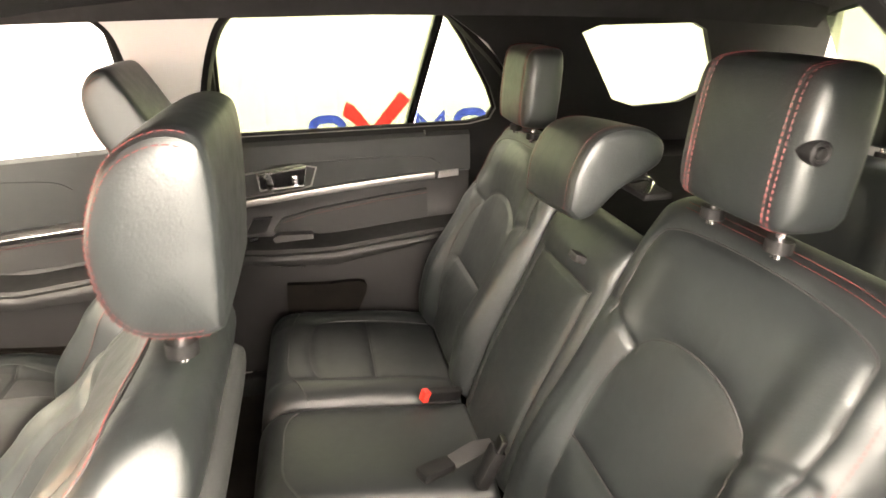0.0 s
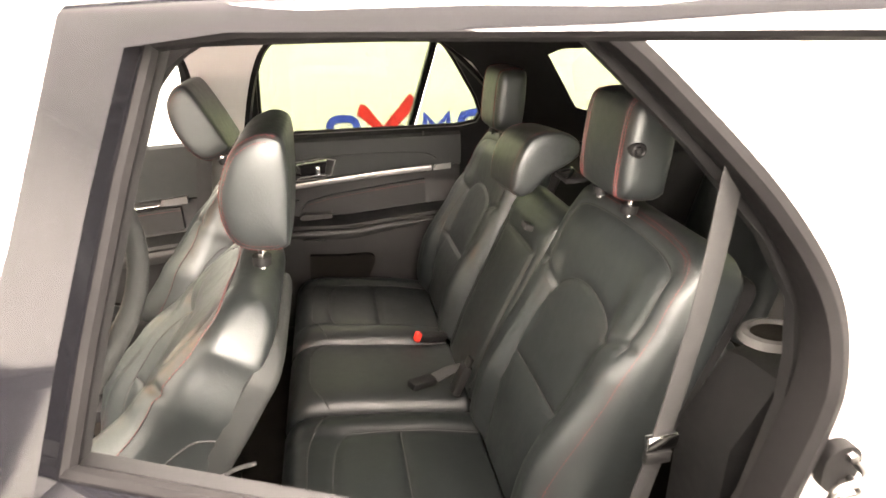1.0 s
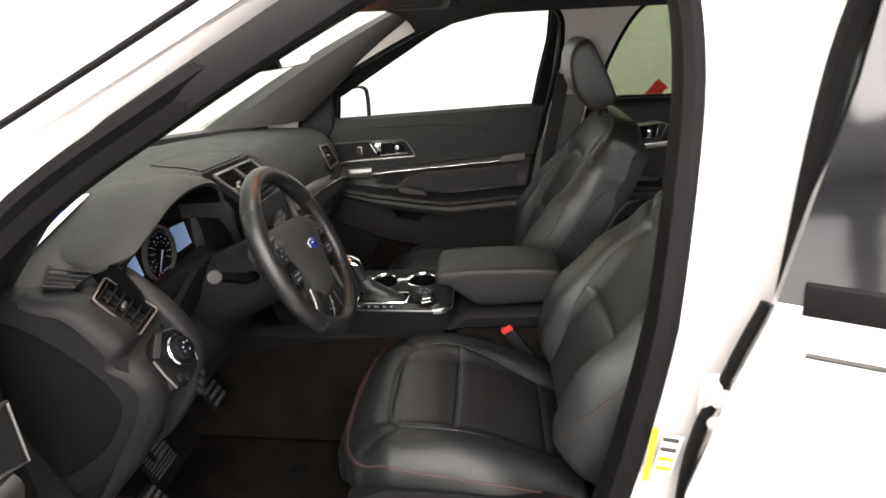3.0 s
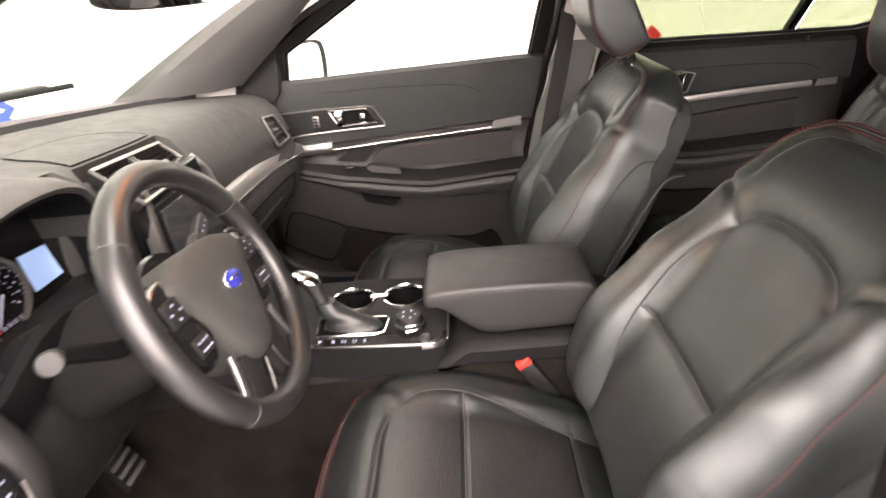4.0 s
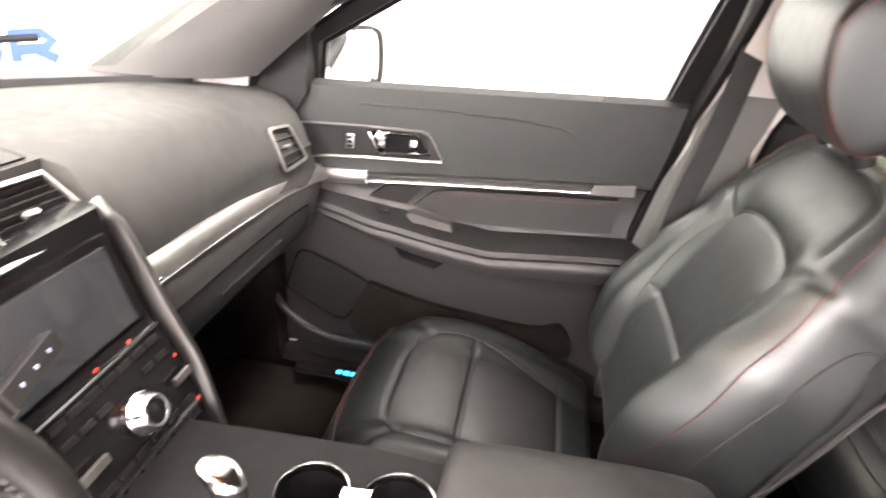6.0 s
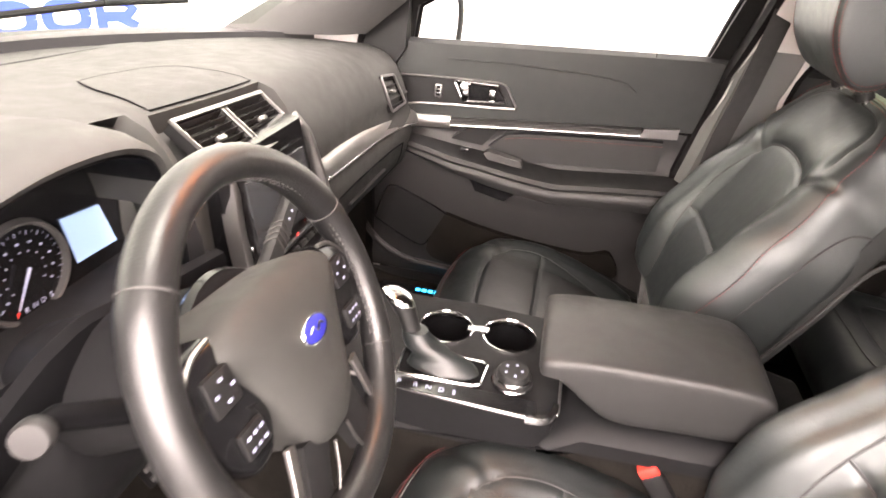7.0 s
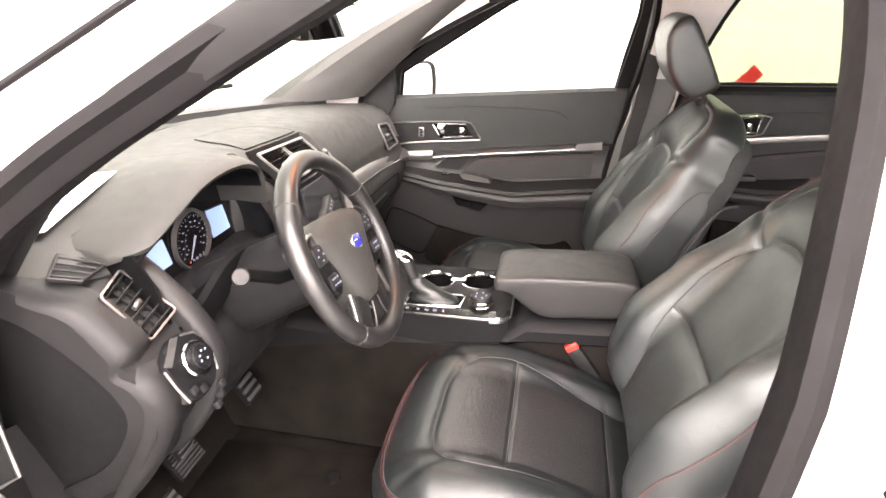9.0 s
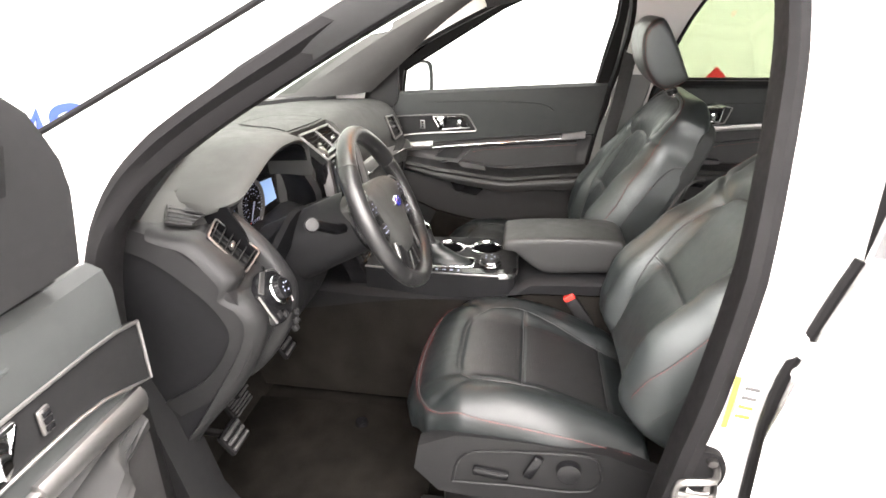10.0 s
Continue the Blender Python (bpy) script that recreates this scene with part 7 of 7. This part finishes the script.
tube(bm, [(-.13, -.42, -.005), (0, 0, .012), (.10, .18, .012)], .008, 8)
part("arm", bm, RUBBER, t)
bm = bmesh.new()
box(bm, (.02, .06, .018), (.05, .14, .018), .006, pose(0, 0, 0, 0, 0, -28))
part("blade_clip", bm, PLASTIC, t)
t = thing("paper_sheet", "white printed paper lying on the dash top", "paper", at=(-.43, -.55, 1.245))
PS = [Vector(p) for p in ((.060, -.097, -.009), (.029, .102, .021), (-.063, .070, .016), (-.045, -.125, -.020))]
bm = bmesh.new()
slab(bm, PS, (0, 0, 1), .0015)
part("sheet", bm, PAPER, t)
for k in range(5):
    q = .16 + .15 * k
    bm = bmesh.new()
    tube(bm, [PS[0].lerp(PS[3], q).lerp(PS[1].lerp(PS[2], q), a) + Vector((0, 0, .0022)) for a in (.15, .78 - .12 * (k % 2))], 0, flat=(.0022, .0005, (0, 0, 1)))
    part("print_bar", bm, BLUE, t, "pale blue printed bar")

# ---- belts and buckles ----
def strap(bm, pts, w, facing):
    tube(bm, curve(pts, 6), 0, flat=(w / 2, .0012, facing))


t = thing("seat_belt", "grey seat belt hanging at the rear seat", "seat belt", at=(1.50, -.67, 1.03))
bm = bmesh.new()
strap(bm, [(.045, -.005, .47), (.042, -.005, .40), (.028, -.01, .23), (-.005, -.012, .0), (-.03, -.015, -.12), (-.06, -.02, -.30), (-.07, -.02, -.42)], .048, (.35, -1, 0))
part("webbing", bm, WEBBING, t)
bm = bmesh.new()
box(bm, (-.008, -.018, 0), (.055, .012, .028), .004)
clip = part("tongue", bm, CHROME, t, "chrome belt tongue")
bm = bmesh.new()
box(bm, (-.012, -.018, -.028), (.045, .014, .024), .004)
part("tongue_cover", bm, PLASTIC, clip)
t = thing("seat_belt", "grey seat belt hanging from the far pillar", "seat belt", at=(.62, .69, 1.30))
bm = bmesh.new()
strap(bm, [(.015, .005, .115), (.0, .0, .02), (-.02, .0, -.12), (-.045, .01, -.28), (-.06, .015, -.55)], .048, (.2, -1, 0))
part("webbing", bm, WEBBING, t)
bm = bmesh.new()
box(bm, (.015, .008, .12), (.075, .03, .035), .008)
part("belt_guide", bm, PLASTIC, t, "black belt guide")
bm = bmesh.new()
box(bm, (.03, .012, .145), (.03, .02, .018), .005)
part("guide_button", bm, GREY, t)
t = thing("seat_belt", "dark seat belt beside the far rear seat", "seat belt", at=(1.62, .66, 1.28))
bm = bmesh.new()
strap(bm, [(.05, -.01, .17), (.02, -.005, .02), (-.03, .0, -.20), (-.05, .0, -.45)], .046, (.3, -1, 0))
part("webbing", bm, WEBBING, t)


def buckle(at, tilt, label, head=.0):
    t = thing("belt_buckle", label, "buckle", "buckles", at=at)
    bm = bmesh.new()
    box(bm, (0, 0, -.05), (.032, .026, .10), .007)
    part("body", bm, PLASTIC, t)
    bm = bmesh.new()
    box(bm, (0, 0, .004), (.030, .022, .018), .004)
    part("release_button", bm, RED, t, "red release button")
    t.rotation_euler = (radians(tilt[0]), radians(tilt[1]), 0)
    return t


buckle((.405, -.150, .800), (0, -35), "black seat belt buckle with a red button by the console")
buckle((1.235, .195, .725), (20, -70), "black rear buckle with a red button on the bench")
t = thing("belt_buckle", "black buckle with a short strap lying on the bench", "buckle", "buckles", at=(1.24, -.045, .735))
bm = bmesh.new()
strap(bm, [(.09, .01, .02), (.05, .005, .022), (.0, -.01, .012)], .04, (0, 0, 1))
part("webbing", bm, WEBBING, t)
bm = bmesh.new()
box(bm, (-.035, -.02, .010), (.075, .036, .022), .007, pose(0, 0, 0, 0, 8, 25))
part("buckle_body", bm, PLASTIC, t)
t = thing("belt_buckle", "black latch standing between the rear seats", "buckle", "buckles", at=(1.30, -.105, .77))
bm = bmesh.new()
box(bm, (0, 0, 0), (.026, .04, .09), .008, pose(0, 0, 0, 0, 24))
part("buckle_body", bm, PLASTIC, t)
bm = bmesh.new()
box(bm, (.02, -.004, .05), (.012, .026, .03), .003, pose(0, 0, 0, 0, 24))
part("tongue", bm, STEEL, t, "bright steel tongue")

t = thing("seat_latch", "small chrome latch on top of the rear seat back", "latch", at=(1.562, -.10, 1.292))
bm = bmesh.new()
tube(bm, curve([(-.02, -.03, .0), (.0, -.012, .012), (.004, .015, .012), (-.015, .035, .0)], 5), .0045, 8)
part("loop", bm, CHROME, t)
bm = bmesh.new()
box(bm, (0, 0, -.004), (.05, .075, .012), .004)
part("base_plate", bm, PLASTIC, t)

# ---- pedals ----
def pedal(at, w, h, turn, ribs, label):
    t = thing("pedal", label, "pedal", "pedals", at=at)
    bm = bmesh.new()
    box(bm, (0, 0, 0), (.014, w, h), .005)
    pad = part("pad", bm, RUBBER, t)
    for k in range(ribs):
        bm = bmesh.new()
        box(bm, (.009, 0, -h / 2 + h * (k + .7) / (ribs + .4)), (.006, w * .86, h / ribs * .45), .0015)
        part("rib", bm, GREY, pad)
    bm = bmesh.new()
    tube(bm, [(-.008, 0, h * .2), (-.05, .0, h * .8), (-.08, 0, h * .5 + .16)], .008, 8)
    part("arm", bm, STEEL, t)
    t.rotation_euler = (0, radians(turn), 0)


pedal((-.40, -.215, .665), .07, .13, -30, 6, "black ribbed accelerator pedal")
pedal((-.435, -.425, .605), .095, .075, -32, 8, "black ribbed brake pedal")
pedal((-.40, -.470, .690), .05, .07, -25, 6, "small ribbed footrest pedal")
pedal((-.345, -.600, .645), .075, .055, -35, 3, "black parking brake pedal")

# ---- floor mats, seat track cover, footwell side ----
t = thing("floor_mat", "black carpet mat in the driver's footwell", "mat", at=(-.22, -.42, .41))
bm = bmesh.new()
box(bm, (0, 0, 0), (.58, .50, .014), .005)
part("carpet_pad", bm, CARPET, t)
bm = bmesh.new()
bmesh.ops.create_cone(bm, cap_ends=True, segments=20, radius1=.020, radius2=.016, depth=.012, matrix=Matrix.Translation((.06, .16, .012)))
part("mat_clip", bm, PIANO, t, "round mat clip")
for y in (-.69,):
    bm = bmesh.new()
    loft(bm, [[(x, -.715, .44), (x, -.700, z), (x, -.76, z + .02), (x, -.80, z + .01), (x, -.80, .44)] for x, z in ((-.42, .95), (-.36, .80), (-.32, .62), (-.25, .50), (-.10, .47), (.5, .47))])
    part("kick_panel", bm, PLASTIC, body, "black kick panel and sill cover")

bm = bmesh.new()
loft(bm, [[(x, .745, .43), (x, .738, z - .03), (x, .750, z), (x, .80, z), (x, .80, .43)] for x, z in ((-.66, 1.06), (-.45, 1.05), (-.37, 1.02), (-.345, .94), (-.335, .52), (-.325, .47), (-.20, .46), (.5, .46))])
part("kick_panel", bm, CARPET, body, "black kick panel beside the far footwell")

# ---- strikers, hinge and stickers on the door pillars ----
def striker(x, y, z, label):
    t = thing("door_striker", label, "striker", "door strikers", at=(x, y, z))
    bm = bmesh.new()
    v = smooth2([(-.028, -.02), (-.03, .02), (-.01, .038), (.018, .03), (.026, 0), (.014, -.032), (-.012, -.036), (-.028, -.02)], 3)[:-1]
    a = [bm.verts.new((p, 0, q)) for p, q in v]
    b = [bm.verts.new((p, .02, q)) for p, q in v]
    bm.faces.new(a)
    for i in range(len(v)):
        bm.faces.new((a[i], a[(i + 1) % len(v)], b[(i + 1) % len(v)], b[i]))
    part("plate", bm, RUBBER, t)
    bm = bmesh.new()
    tube(bm, curve([(.012, .0, .014), (.0, -.03, .015), (-.045, -.036, .012), (-.05, -.034, -.012), (-.045, -.03, -.014), (.0, -.03, -.015), (.012, 0, -.014)], 5), .005, 8)
    part("loop", bm, STEEL, t)
    for dz in (-.022, .024):
        bm = bmesh.new()
        bmesh.ops.create_cone(bm, cap_ends=True, segments=6, radius1=.008, radius2=.007, depth=.008, matrix=Matrix.Translation((.004, -.004, dz)) @ Matrix.Rotation(math.pi / 2, 4, "X"))
        part("bolt", bm, STEEL, t)
    return t


striker(1.650, -.850, 1.092, "dark steel door striker on the white rear pillar")
striker(.550, -.866, .905, "dark steel door striker on the white centre pillar")
t = thing("pillar_label", "yellow and white label on the white door pillar", "label", at=(.568, -.864, 1.030))
bm = bmesh.new()
box(bm, (-.005, 0, 0), (.008, .001, .085), m=pose(0, 0, 0, 0, 4))
part("yellow_strip", bm, YELLOW, t)
bm = bmesh.new()
box(bm, (.016, 0, .0), (.024, .001, .062), m=pose(0, 0, 0, 0, 10))
part("paper_field", bm, PAPER, t)
for k in range(4):
    bm = bmesh.new()
    box(bm, (.018 - .002 * k, -.001, .024 - .015 * k), (.020, .001, .006), m=pose(0, 0, 0, 0, 10))
    part("print_bar", bm, GREY if k < 2 else YELLOW, t)
bm = bmesh.new()
box(bm, (.640, -.862, 1.11), (.050, .03, .07), .008)
leaf = part("door_hinge", bm, PAINT, body, "white painted rear door hinge")
for dz in (-.016, .016):
    bm = bmesh.new()
    turned(bm, Vector((.630, -.877, 1.11 + dz)), (-.25, -1, 0), ((0, .010), (.006, .010), (.008, .007), (.0085, .002)), 12)
    part("bolt", bm, PAINT, leaf)

# ---- lit sill plate in the far footwell ----
t = thing("sill_plate", "dark sill plate with a lit blue bar", "sill plate", at=(-.12, .70, .455))
bm = bmesh.new()
box(bm, (0, 0, 0), (.30, .05, .012), .003)
part("plate", bm, PIANO, t)
for k in range(4):
    bm = bmesh.new()
    box(bm, (-.03 + .02 * k, 0, .007), (.014, .012, .002), m=pose(0, 0, 0, 0, 0, 0))
    part("lit_bar", bm, GLOW, t)

# ---- rear side armrest with cup holder beside the third row ----
for s in (-1, 1):
    t = thing("side_armrest", "black moulded side armrest with a cup holder", "armrest", "side armrests", at=(1.95, s * .62, .40))
    bm = bmesh.new()
    loft(bm, [[(x, s * .10, 0), (x, s * .10, z + .02), (x, s * .02, z + .012), (x, -s * .02, z), (x, -s * .03, z - .03), (x, -s * .03, 0)] for x, z in ((-.36, .60), (-.30, .72), (-.15, .755), (.1, .75), (.45, .74))])
    rest = part("moulding", bm, PLASTIC, t)
    bm = bmesh.new()
    loft(bm, [[(-.26 + r * math.cos(a), s * .025 + r * .8 * math.sin(a), z) for r, z in ((.036, .772), (.042, .780), (.052, .778), (.056, .765))] for a in (k * math.tau / 28 for k in range(29))], caps=False)
    part("cup_ring", bm, GREY, rest)
    bm = bmesh.new()
    bmesh.ops.create_cone(bm, cap_ends=True, segments=28, radius1=.038, radius2=.038, depth=.004, matrix=Matrix.Translation((-.26, s * .025, .772)) @ Matrix.Scale(.8, 4, (0, 1, 0)))
    part("cup_well", bm, CARPET, rest)
# latch and lever at the foot of the near rear seat
t = thing("recliner_lever", "black plastic recliner cover at the rear seat's side", "lever", at=(1.34, -.655, .66))
bm = bmesh.new()
loft(bm, [[(x, y, z) for x, z in smooth2([(-.10, -.10), (-.11, .03), (-.06, .10), (.02, .12), (.07, .06), (.06, -.06), (0, -.11), (-.10, -.10)], 4)[:-1]] for y in (.03, -.012, -.02)])
part("cover", bm, PLASTIC, t)
bm = bmesh.new()
tube(bm, curve([(-.02, -.02, .05), (-.04, -.035, .10), (-.06, -.035, .16), (-.05, -.03, .20)], 5), 0, flat=(.014, .006, (0, 1, 0)))
part("lever", bm, GREY, t)
